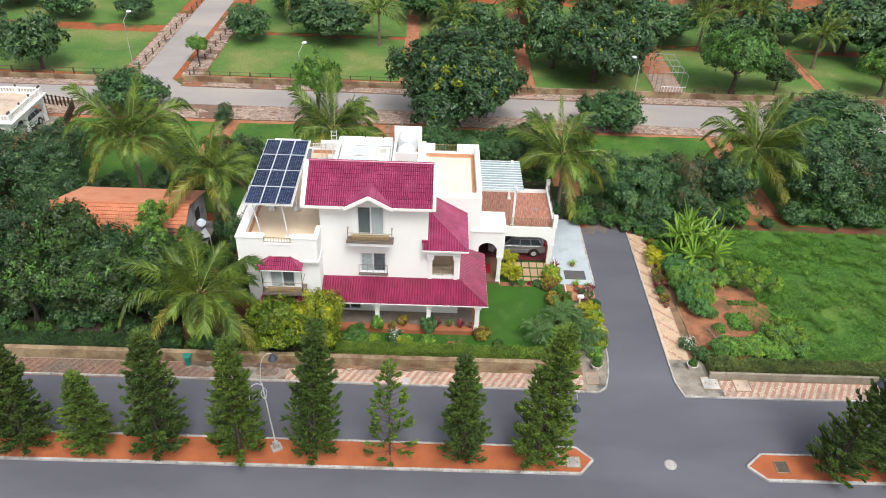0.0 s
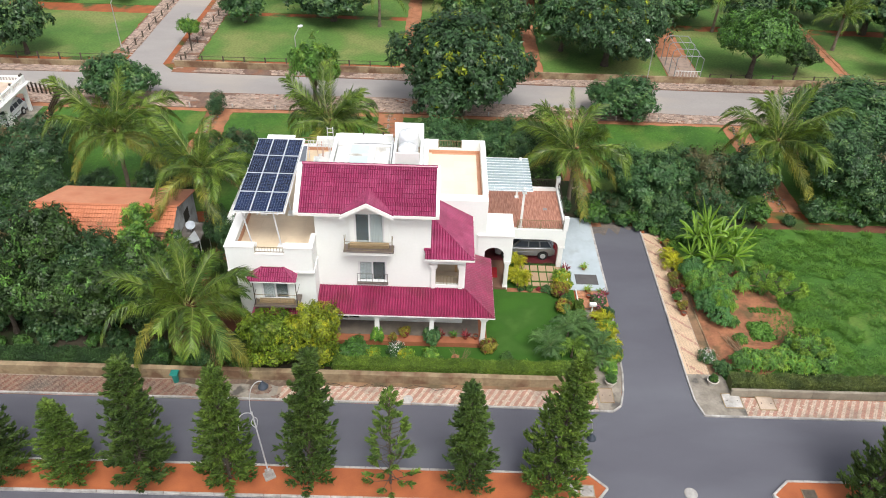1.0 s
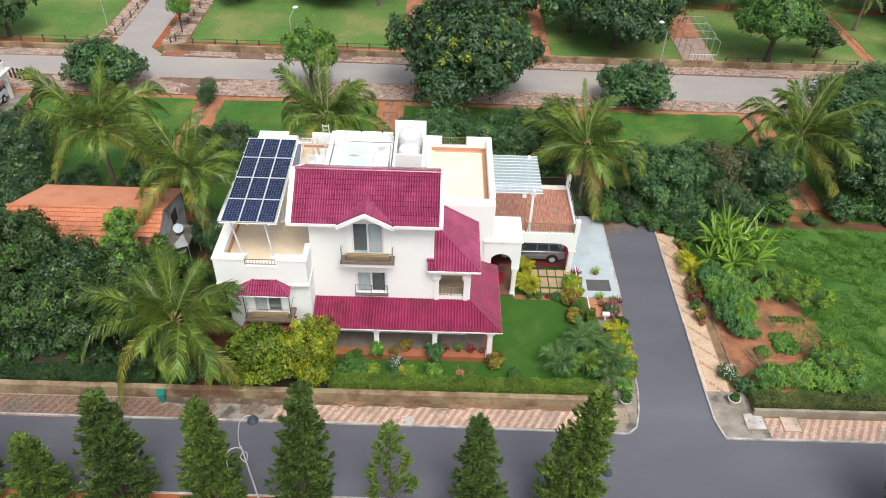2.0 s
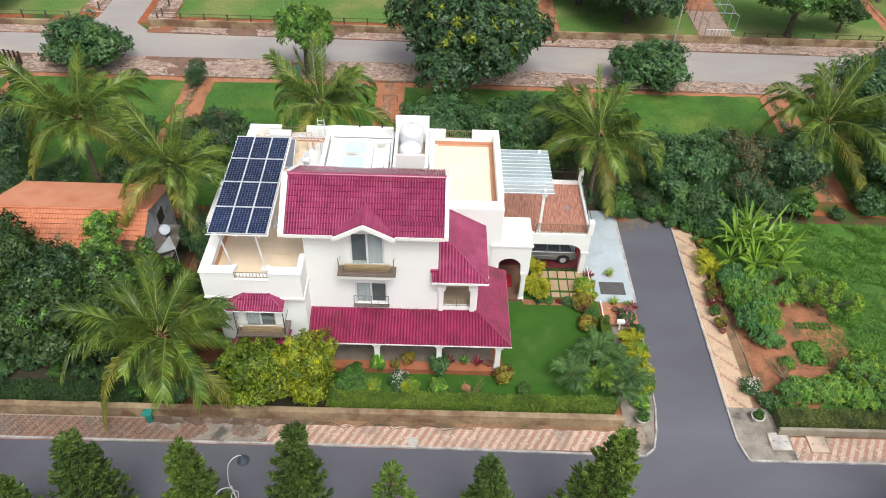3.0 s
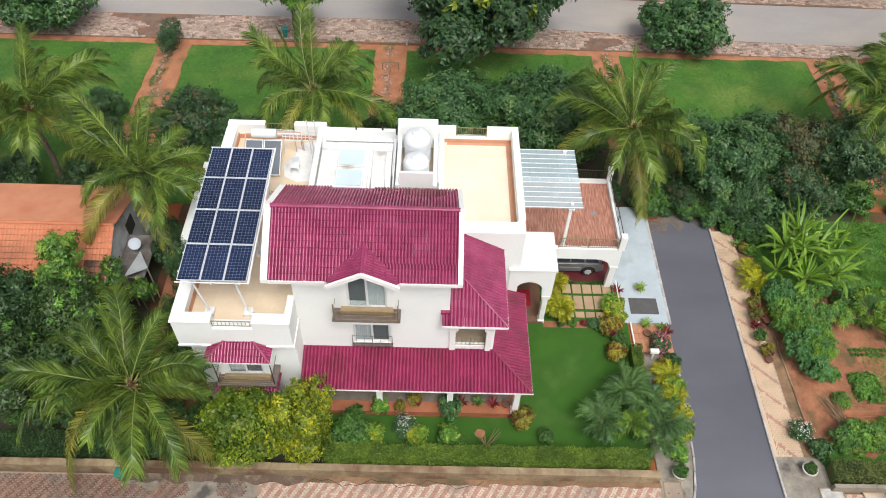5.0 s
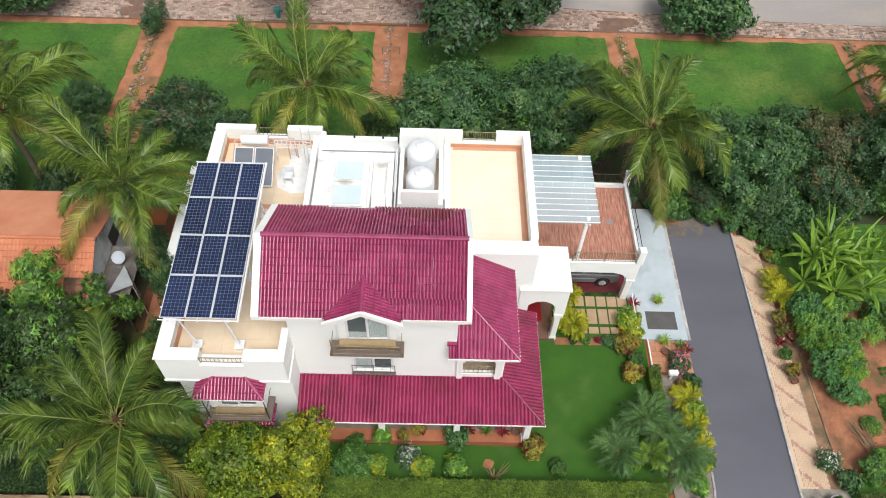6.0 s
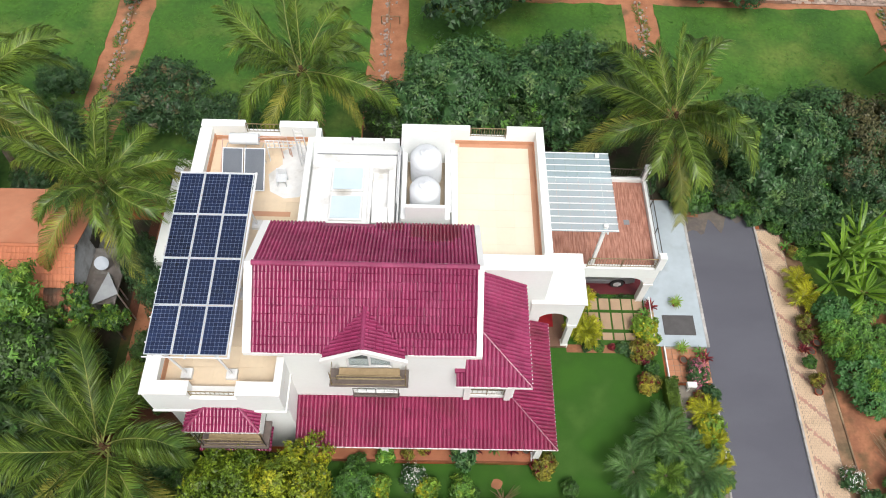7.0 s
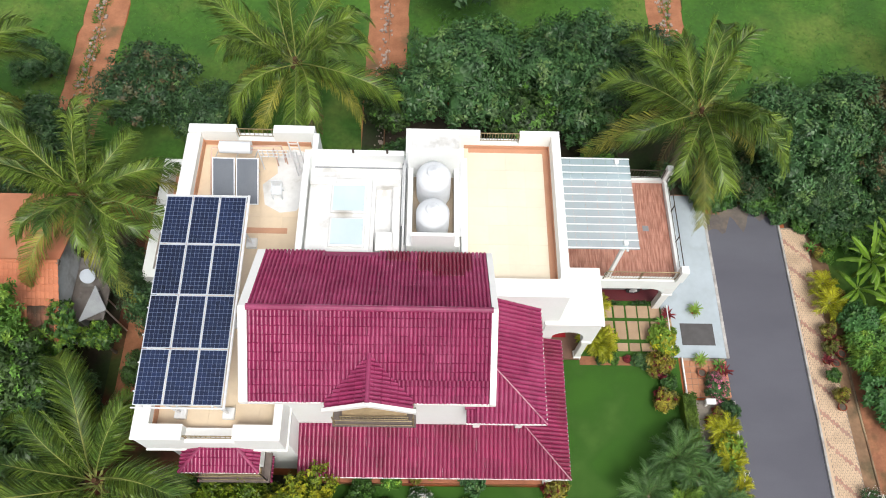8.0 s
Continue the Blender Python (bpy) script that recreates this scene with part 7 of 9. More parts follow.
for i, (key, x, y, s, sz) in enumerate([("big", 19.5, 86.0, 0.92, 0.95), ("far_a", 14.8, 90.0, 1.3, 1.6), ("far_b", 24.5, 91, 1.5, 1.6), ("mid_a", 22.2, 98, 1.6, 1.6), ("far_a", 4.0, 96.0, 1.4, 1.3), ("far_b", 9.0, 93.0, 1.0, 1.2), ("far_b", -14.0, 97.5, 1.8, 1.2), ("far_a", -25.2, 96.0, 1.0, 1.0),
                                        ("far_a", 31, 101, 1.6, 1.3), ("far_b", 40, 97, 1.3, 1.2), ("far_a", 47, 104, 1.6, 1.3), ("far_b", 56, 99, 2.0, 1.7), ("far_a", 60, 92, 1.6, 1.4), ("far_a", -52, 103, 1.2, 1.0), ("far_b", -43, 103.5, 1.0, 0.8), ("far_b", -58, 90, 1.6, 1.4),
                                        ("far_a", -2, 107, 1.5, 1.3), ("far_a", -20, 108, 1.6, 1.2), ("far_b", 14, 107, 1.7, 1.4), ("far_b", 28, 110, 1.8, 1.3), ("far_a", 66, 106, 2.0, 1.5), ("far_a", -62, 108, 1.8, 1.2), ("far_b", 46, 118, 2.2, 1.4), ("far_a", 2, 119, 2.0, 1.4), ("far_a", -16, 121, 2.0, 1.3), ("far_a", -50, 122, 2.2, 1.4), ("far_a", 22, 124, 2.4, 1.4), ("far_b", 70, 122, 2.4, 1.5)]):
    tree("far_tree", key, x, y, 0, s, rgb.uniform(0, 360), "dark leafy tree far off on the plots", sz=sz, group="far trees")

# ---- hedges ----


def hedge(name, x0, x1, y0, y1, h, seed, label, material="hedge"):
    rg = np.random.default_rng(seed)
    n = int((x1 - x0) * (y1 - y0 + 1.6 * h) * 420)
    face = rg.choice(3, n, p=[0.5, 0.35, 0.15])
    x = rg.uniform(x0, x1, n)
    y = np.where(face == 0, rg.uniform(y0, y1, n), np.where(face == 1, y0, y1))
    z = np.where(face == 0, h, rg.uniform(0.1, h, n))
    p = np.stack([x, y, z], 1) + rg.normal(0, 0.035, (n, 3))
    p[:, 2] += 0.07 * np.sin(x * 2.1 + seed) + 0.04 * np.sin(x * 5.3)
    out = np.where((face == 0)[:, None], [0, 0, 1.0], np.where((face == 1)[:, None], [0, -1.0, 0.35], [0, 1.0, 0.35]))
    v, f = leaf_quads(p, out, 0.12, 0.07, rg)
    body = boxes((x0, x1, y0 + 0.07, y1 - 0.07, 0, h - 0.1))
    t = thing(name, ((x0 + x1) / 2, (y0 + y1) / 2, 0), label, "hedge")
    part("hedge_leaves", raw_mesh("hedge_leaves", v, f, material), None, t)
    part("hedge_core", body, material, t)
    return t


hedge("hedge", -6.2, 9.95, 35.55, 36.4, 1.12, 3, "clipped bright green hedge behind the compound wall")
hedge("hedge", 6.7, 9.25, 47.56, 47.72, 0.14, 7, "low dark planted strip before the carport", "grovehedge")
hedge("hedge", 19.2, 44.0, 35.15, 36.1, 0.9, 4, "clipped olive-green hedge along the empty plot", "olivehedge")
hedge("hedge", -34.0, -16.8, 35.7, 36.9, 0.75, 6, "low unclipped hedge, its green darkened for the grove trees' shade", "grovehedge")
hedge("hedge", 10.1, 10.7, 39.9, 42.7, 0.95, 5, "clipped low hedge beside the lawn")

# ---- small plants ----


def leaf_fan(name, n, length, width, spread, seed, material, up=0.9, bend=0.7, seg=3, split=0):
    """A rosette of strap leaves from one point."""
    rg = np.random.default_rng(seed)
    vs, fs = [], []
    for i in range(n):
        a = 6.283 * i / n * 1.618 * 2 + rg.uniform(-0.2, 0.2)
        d = np.array([math.cos(a), math.sin(a), 0.0])
        sd = np.array([-math.sin(a), math.cos(a), 0.0])
        ln, rise = length * rg.uniform(0.7, 1.15), up * rg.uniform(0.5, 1.2)
        k = len(vs)
        for j in range(seg + 1):
            s = j / seg
            w = width * math.sin(math.pi * (0.12 + 0.86 * s)) * 0.5
            c = d * ln * spread * (s ** 0.85) + np.array([0, 0, ln * (rise * s - bend * s * s)])
            fold = np.array([0, 0, w * 0.35])
            vs += [tuple(c - sd * w + fold), tuple(c), tuple(c + sd * w + fold)]
            if j:
                b = k + 3 * (j - 1)
                fs += [(b, b + 3, b + 4, b + 1), (b + 1, b + 4, b + 5, b + 2)]
    return raw_mesh(name, vs, fs, material)


FAN = {"areca_lime": frond_mesh("areca_lime_frond", 1.2, 0.95, 0.7, ["limeleaf", "greenrib"], 11, leaf=0.4, n=38, width=0.028, hang=0.5, thick=0.012),
       "areca": frond_mesh("areca_frond", 1.7, 0.9, 0.7, ["areca", "greenrib"], 8, leaf=0.52, n=46, width=0.028, hang=0.6, thick=0.014),
       "areca_gold": frond_mesh("areca_gold_frond", 1.05, 0.95, 0.7, ["gold", "rachis"], 9, leaf=0.34, n=34, width=0.026, hang=0.4, thick=0.012),
       "sago": frond_mesh("sago_frond", 1.8, 0.75, 0.6, ["areca", "greenrib"], 10, leaf=0.5, n=46, width=0.028, hang=0.6, thick=0.014, sway=0.1)}


def feather_palm(name, x, y, z, kind, n, s, seed, label, stem=0.4):
    rg = random.Random(seed)
    t = thing(name, (x, y, z), label, "palm")
    bm = bmesh.new()
    rod(bm, (0, 0, -0.05), (0, 0, stem + 0.1), 0.1 * s, 0.06 * s, 8)
    lpart("stem", mesh_of("stem", bm, "palmtrunk"), t)
    for i in range(n):
        k = s * rg.uniform(0.75, 1.15)
        lpart("frond", FAN[kind], t, Matrix.Translation((0, 0, stem)) @ pose(0, 0, 0, rg.uniform(-15, 15), rg.uniform(-28, 14), 360 * i * 0.382 + rg.uniform(-8, 8)) @ Matrix.Diagonal((k, k, k, 1)))
    return t


for x, y, kind, n, s, st in ((7.9, 38.0, "areca", 20, 1.0, 0.7), (9.3, 39.6, "sago", 22, 1.0, 0.9), (11.0, 37.9, "areca", 18, 0.95, 0.8), (9.35, 37.8, "areca_lime", 14, 0.95, 0.9), (10.2, 38.8, "areca", 18, 0.9, 0.8), (10.5, 37.1, "areca", 14, 0.8, 0.6)):
    feather_palm("areca_palm", x, y, 0.08, kind, n, s, int(x * 10), "clump of soft feathery garden palms on the lawn edge" if kind != "areca_lime" else "light green feathery garden palm", st)
for x, y, s in ((6.25, 45.4, 1.1), (6.5, 45.0, 0.85), (6.3, 47.2, 0.95), (18.45, 47.6, 1.05), (18.35, 48.7, 0.85), (11.9, 41.0, 1.0), (12.0, 39.5, 0.95), (12.1, 38.4, 0.9)):
    feather_palm("golden_palm", x, y, 0.08, "areca_gold", 24, s, int(x * 13 + y), "bushy golden-yellow feathery palm", 0.35)

small = {}
for key, material, ln, wd, dens, r in (("croton", "croton", 0.28, 0.1, 46, 0.55), ("red", "redleaf", 0.34, 0.08, 34, 0.42), ("green", "midleaf", 0.22, 0.12, 44, 0.5), ("bright", "brightleaf", 0.22, 0.13, 46, 0.5), ("lime", "limeleaf", 0.18, 0.1, 62, 0.55), ("dark", "mango", 0.22, 0.11, 46, 0.55)):
    fol = foliage([(0, 0, r * 0.8, r * 0.85, r * 0.85, r * 0.8), (r * 0.5, r * 0.35, r * 0.85, r * 0.55, r * 0.55, r * 0.6), (-r * 0.55, r * 0.1, r * 0.7, r * 0.5, r * 0.6, r * 0.6), (r * 0.1, -r * 0.55, r * 0.6, r * 0.5, r * 0.45, r * 0.5), (0.1 * r, 0, r * 1.35, r * 0.4, r * 0.4, r * 0.5)], dens, ln, wd, len(small) + 50, clump=0.42, core=0.45)
    small[key] = leaf_mesh("bush_" + key, fol, material, {"croton": "redleaf", "red": "pinkleaf", "green": "brightleaf", "bright": "limeleaf", "lime": "gold", "dark": "newleaf"}[key])
large = {}
for key, material, tip, ln, wd, dens in (("green", "midleaf", "brightleaf", 0.25, 0.115, 18), ("bright", "brightleaf", "limeleaf", 0.24, 0.115, 20), ("lime", "brightleaf", "limeleaf", 0.3, 0.085, 24), ("dark", "mango", "newleaf", 0.28, 0.12, 13)):
    large[key] = leaf_mesh("large_bush_" + key, foliage(lumpy(1.15, 1.0, 9, len(large) + 60, 1.05), dens * 0.8, ln, wd * 1.2, len(large) + 80, clump=0.34, core=0.5, low=-0.7, tips=0.35, three=True), material, tip)
v, f, _ = foliage([(0, 0, 0.45, 0.55, 0.55, 0.45)], 60, 0.16, 0.09, 71, clump=0.4)
pv, pf, _ = foliage([(0, 0, 0.5, 0.6, 0.6, 0.5)], 24, 0.085, 0.085, 72, clump=0.4, core=0)
wv, wf, _ = foliage([(0, 0, 0.5, 0.6, 0.6, 0.5)], 10, 0.075, 0.075, 73, clump=0.4, core=0)
small["flower_leaves"], small["petals"], small["pink"] = raw_mesh("flower_leaves", v, f, "mango"), raw_mesh("petals", wv, wf, "flower"), raw_mesh("pink_petals", pv, pf, "pink")
STEM = mesh_of("bush_stem", boxes((-0.05, 0.05, -0.05, 0.05, -0.05, 0.4)), "bark")
NAMES = {"croton": "bushy croton with orange and yellow leaves", "red": "cordyline with dark red leaves", "green": "leafy mid-green garden shrub", "bright": "bright green leafy garden shrub", "lime": "bright lime-green leafy shrub", "dark": "dense dark green leafy shrub"}


small["red_spiky"] = leaf_fan("red_spiky", 26, 0.85, 0.11, 0.75, 61, "redleaf", up=0.95, bend=0.5, seg=4)
small["lime_spiky"] = leaf_fan("lime_spiky", 30, 0.9, 0.08, 0.8, 62, "limeleaf", up=1.0, bend=0.75, seg=4)
small["green_spiky"] = leaf_fan("green_spiky", 26, 0.85, 0.1, 0.8, 63, "brightleaf", up=1.0, bend=0.7, seg=4)


def bush(x, y, z, key, s, sz=None):
    t = thing("garden_shrub", (x, y, z), NAMES[key], "shrub")
    t.rotation_euler, t.scale = (0, 0, rgb.uniform(0, 6.28)), (s, s, sz or s)
    lpart("stem", STEM, t)
    if s >= 1.2 and key in large:
        lpart("leaves", large[key], t, Matrix.Diagonal((0.55, 0.55, 0.55, 1)))
    else:
        lpart("leaves", small[key], t)


def flower_bush(x, y, z, s, petals="petals"):
    t = thing("flowering_shrub", (x, y, z), "low shrub covered in white flowers" if petals == "petals" else "low shrub covered in pink flowers", "shrub")
    t.scale = (s, s, s)
    lpart("leaves", small["flower_leaves"], t)
    lpart("blossom", small[petals], t)


for x, y, key, s in ((9.25, 44.2, "croton", 1.05), (9.35, 42.55, "croton", 0.95), (9.7, 43.4, "green", 0.75), (9.65, 45.6, "lime", 1.1), (9.85, 45.1, "lime", 0.8), (8.3, 44.5, "dark", 0.55), (8.75, 44.4, "dark", 0.6), (9.8, 41.2, "green", 0.7), (7.1, 44.55, "green", 0.5), (6.5, 44.55, "dark", 0.45), (7.8, 44.6, "red", 0.4),
                     (12.0, 40.2, "lime", 1.1), (11.9, 41.9, "croton", 0.6), (11.7, 36.6, "bright", 0.9), (12.1, 37.6, "lime", 0.9), (11.5, 41.6, "red", 0.5), (12.45, 42.1, "dark", 0.75), (12.1, 39.3, "lime", 0.8),
                     (5.0, 37.35, "green", 0.75), (-3.85, 37.2, "lime", 0.85), (-3.8, 37.6, "croton", 0.5), (-1.65, 37.1, "lime", 0.9), (0.0, 37.3, "bright", 1.0), (0.55, 37.1, "green", 0.5), (-5.1, 37.5, "green", 1.3), (-4.6, 36.9, "green", 1.2), (-4.9, 38.3, "green", 0.9), (3.75, 38.3, "croton", 0.95), (4.05, 38.6, "croton", 0.65),
                     (-2.4, 37.3, "dark", 0.45), (-5.9, 36.9, "green", 0.9),
                     (19.2, 47.9, "croton", 0.7), (18.75, 45.6, "croton", 0.5), (19.1, 36.9, "dark", 0.9), (14.2, 53.6, "dark", 0.8), (15.6, 53.3, "dark", 0.9), (16.8, 52.7, "dark", 0.8), (18.0, 52.2, "green", 0.8), (19.3, 51.4, "green", 1.0), (20.6, 51.8, "dark", 1.4), (19.0, 50.4, "bright", 0.7), (13.6, 54.6, "dark", 1.5), (14.8, 54.2, "dark", 1.5), (16.0, 53.8, "dark", 1.5), (17.2, 53.4, "dark", 1.4), (18.4, 53.0, "dark", 1.5), (19.6, 52.6, "dark", 1.6), (20.6, 51.2, "green", 1.3), (18.9, 51.6, "green", 0.9), (18.7, 50.6, "croton", 0.6), (19.4, 51.9, "dark", 1.3), (13.0, 54.9, "dark", 1.3), (22.0, 52.4, "dark", 1.6),
                     (-12.3, 36.2, "green", 0.9), (-11.9, 37.2, "dark", 1.2), (-13.4, 36.6, "green", 1.3), (-14.6, 36.4, "dark", 1.3), (-12.4, 37.8, "dark", 1.4), (-15.6, 36.3, "green", 1.2), (-14.2, 37.9, "dark", 1.3), (-11.6, 36.4, "dark", 0.7), (12.2, 54.4, "dark", 0.7), (-17.3, 36.3, "green", 1.0)):
    bush(x, y, 0.06, key, s)
bush(0.05, 38.62, 0.39, "dark", 1.0, 1.15)
bush(-3.6, 38.62, 0.39, "bright", 0.75, 1.25)
bush(-2.6, 38.75, 0.39, "croton", 0.5)
q = random.Random(8)
x = -37.0
while x < -16.6:
    bush(x, 37.3 + q.uniform(0, 1.2), 0.03, q.choice(["green", "dark", "dark"]), q.uniform(0.8, 1.3))
    x += q.uniform(1.0, 1.8)
x = -37.0
while x < -18.5:
    bush(x, 39.2 + q.uniform(0, 1.2), 0.03, "dark", q.uniform(1.6, 2.4))
    x += q.uniform(1.3, 2.0)
for x0, x1, y0, y1, n, lo, hi in ((12.6, 20.5, 53.6, 55.2, 17, 1.3, 2.3), (20.5, 30, 53.6, 56.0, 10, 0.8, 2.3), (30, 42, 54.2, 56.4, 17, 0.9, 2.3), (-6, 12, 54.4, 56.0, 9, 1.3, 2.2), (-15.2, -13.4, 40, 47, 7, 1.0, 1.7)):
    for i in range(n):
        bush(q.uniform(x0, x1), q.uniform(y0, y1), 0.03, q.choice(["dark", "dark", "green"]), q.uniform(lo, hi))
flower_bush(18.4, 37.9, 0.09, 0.85)
flower_bush(-2.3, 37.75, 0.1, 0.85)
flower_bush(12.35, 38.9, 0.09, 0.7)
flower_bush(12.0, 43.1, 0.12, 0.85, "pink")
flower_bush(11.9, 43.5, 0.12, 0.6, "pink")


def flower_pot(x, y, z, r, h, plant=None, s=0.5, material="pot", label="round terracotta flower pot with plant"):
    t = thing("flower_pot", (x, y, z), label, "flower pot")
    bm = bmesh.new()
    lathe(bm, 0, 0, [(r * 0.62, 0), (r * 0.95, h * 0.85), (r * 1.08, h * 0.86), (r * 1.08, h), (r * 0.9, h), (r * 0.86, h * 0.82)], 20)
    lpart("bowl", mesh_of("pot_bowl", bm, material), t)
    bm = bmesh.new()
    bmesh.ops.create_circle(bm, cap_ends=True, segments=20, radius=r * 0.86, matrix=Matrix.Translation((0, 0, h * 0.83)))
    lpart("soil", mesh_of("pot_soil", bm, "bark"), t)
    if plant:
        lpart("plant", small[plant], t, Matrix.Translation((0, 0, h * 0.8)) @ Matrix.Diagonal((s, s, s, 1)))
    return t


flower_pot(11.55, 35.5, 0.09, 0.36, 0.42, "green", 0.62, "whitepot", "large white cement pot with a leafy plant")
flower_pot(18.2, 35.8, 0.09, 0.36, 0.42, "green", 0.5, "whitepot", "large white cement pot with a leafy plant")
for x, y, p in ((11.5, 47.2, "lime_spiky"), (11.4, 44.55, "lime_spiky"), (12.3, 44.3, "green_spiky"), (11.4, 43.9, None), (12.0, 43.85, None), (12.5, 44.0, "red_spiky"), (18.05, 46.1, "croton"), (17.95, 45.2, "croton"), (18.65, 45.5, None), (18.6, 45.0, None),
                (17.8, 44.65, "red_spiky"), (18.2, 44.5, None), (17.8, 43.8, "green"), (17.95, 42.8, "croton"), (18.0, 42.3, None), (18.3, 50.9, "green_spiky"), (18.1, 45.65, "red_spiky"),
                (9.75, 46.5, "green_spiky"), (10.05, 46.9, "red_spiky"), (-1.8, 39.0, "croton"), (0.6, 39.0, "red_spiky"), (2.3, 39.0, "red_spiky"), (1.5, 39.1, "green_spiky"), (3.0, 39.0, None)):
    flower_pot(x, y, 0.4 if -5 < x < 3.5 else 0.1, 0.2, 0.28, p, 0.62, "pot")

# banana clump
def banana_leaf(seed, L=2.2, W=0.42, droop=0.6, rise=0.85):
    """A long leaf with a pale midrib and two drooping, torn halves."""
    rg = np.random.default_rng(seed)
    vs, fs, mi, k = [], [], [], 18
    for i in range(k + 1):
        s = i / k
        w = W * (math.sin(math.pi * min(1, 0.04 + 0.95 * s)) ** 0.5) * 0.5 * (0.1 if s < 0.16 else rg.uniform(0.72, 1.08))
        c = np.array([L * (s - 0.2 * s ** 3), 0.02 * math.sin(5 * s), L * (rise * s - droop * s * s)])
        vs += [(c[0], c[1] - w, c[2] - 0.75 * w), (c[0], c[1] - 0.014, c[2]), (c[0], c[1] + 0.014, c[2] + 0.005), (c[0], c[1] + w, c[2] - 0.75 * w)]
        if i:
            b = 4 * (i - 1)
            fs += [(b, b + 4, b + 5, b + 1), (b + 1, b + 5, b + 6, b + 2), (b + 2, b + 6, b + 7, b + 3)]
            mi += [0, 1, 0]
    me = raw_mesh("banana_leaf", vs, fs, ["banana", "bananarib"])
    me.polygons.foreach_set("material_index", mi)
    return me


BANANA = [banana_leaf(1, 2.2, 0.3, 0.55, 1.05), banana_leaf(2, 2.2, 0.31, 0.75, 1.0), banana_leaf(3, 2.0, 0.27, 0.4, 1.3), banana_leaf(4, 2.1, 0.29, 0.85, 0.85), banana_leaf(5, 1.8, 0.18, 0.12, 1.7), banana_leaf(6, 2.0, 0.28, 0.95, 0.75)]
for i, (x, y, h, n, s) in enumerate([(20.4, 49.4, 1.9, 18, 0.95), (22.0, 49.0, 1.9, 19, 1.0), (21.3, 47.5, 1.3, 17, 0.9), (22.9, 47.6, 1.5, 17, 0.95), (19.9, 48.3, 1.0, 12, 0.75), (23.5, 49.3, 1.7, 16, 0.95), (21.5, 50.5, 2.2, 16, 0.95), (21.2, 49.0, 2.3, 12, 0.8), (22.7, 50.1, 1.9, 12, 0.85)]):
    t = thing("banana_plant", (x, y, 0), "banana plant with long bright green leaves", "banana plant", "banana clump")
    bm = bmesh.new()
    rod(bm, (0, 0, -0.05), (0, 0, h), 0.13, 0.08, 9)
    lpart("stem", mesh_of("banana_stem", bm, "hedge"), t)
    for k in range(n):
        q = s * rgb.uniform(0.8, 1.15)
        lpart("leaf", BANANA[k % 6], t, Matrix.Translation((0, 0, h - 0.1)) @ pose(0, 0, 0, rgb.uniform(-30, 30), rgb.uniform(-22, 10), 137.5 * k + i * 40) @ Matrix.Diagonal((q, q, q, 1)))

# dead stalks in the kitchen garden, bare soil beds
strip("garden_soil", [(19.0, 37.5), (22, 36.6), (25.6, 39.2), (26.0, 43.6), (24.2, 47.2), (22.0, 48.4), (21.0, 46.0), (19.0, 44.0)], 0.075, "bedsoil", "bare red soil of the kitchen garden", "ground")
bm = bmesh.new()
q = random.Random(3)
for i in range(26):
    a = (20.7 + q.uniform(0, 0.6), 38.2 + q.uniform(0, 0.5), 0.1 + q.uniform(0, 0.14))
    rod(bm, a, (a[0] + q.uniform(-0.95, -0.1), a[1] + q.uniform(0.9, 1.9), a[2] + q.uniform(0, 0.25)), 0.022, 0.01, 5)
solid("brushwood", bm, "twig", "heap of dry brushwood on bare soil", "brushwood", kind="stuff")
bm = bmesh.new()
for i in range(22):
    a = (1.9 + q.uniform(-0.1, 0.1), 36.75, 0.2)
    rod(bm, a, (a[0] + q.uniform(-0.8, 0.8), a[1] + q.uniform(-0.3, 0.5), 0.9 + q.uniform(0, 0.6)), 0.02, 0.006, 5)
solid("dry_shrub", bm, "twig", "leafless dry shrub beside the hedge", "shrub")

v, f, _ = foliage([(x, y, 0.16, 0.3, 0.3, 0.2) for x, y in [(22.55 + 0.3 * a, 40.2 + 0.36 * c) for a in range(4) for c in range(4)]], 60, 0.2, 0.11, 95, clump=0.5, core=0.4)
t = thing("vegetable_bed", (23.1, 40.7, 0.1), "square bed of low bright green vegetables on red soil", "vegetables", kind="stuff")
part("leaves", raw_mesh("vegetable_leaves", v, f, "brightleaf"), None, t)
v, f, _ = foliage([(23.0 + 0.3 * a, 42.9 + 0.3 * c, 0.11, 0.1, 0.1, 0.08) for a in range(8) for c in range(2)], 70, 0.1, 0.05, 96, clump=0.5, core=0.4)
t = thing("seedling_row", (24.0, 43.0, 0.1), "two rows of small green seedlings on red soil", "vegetables", kind="stuff")
part("leaves", raw_mesh("seedling_leaves", v, f, "brightleaf"), None, t)

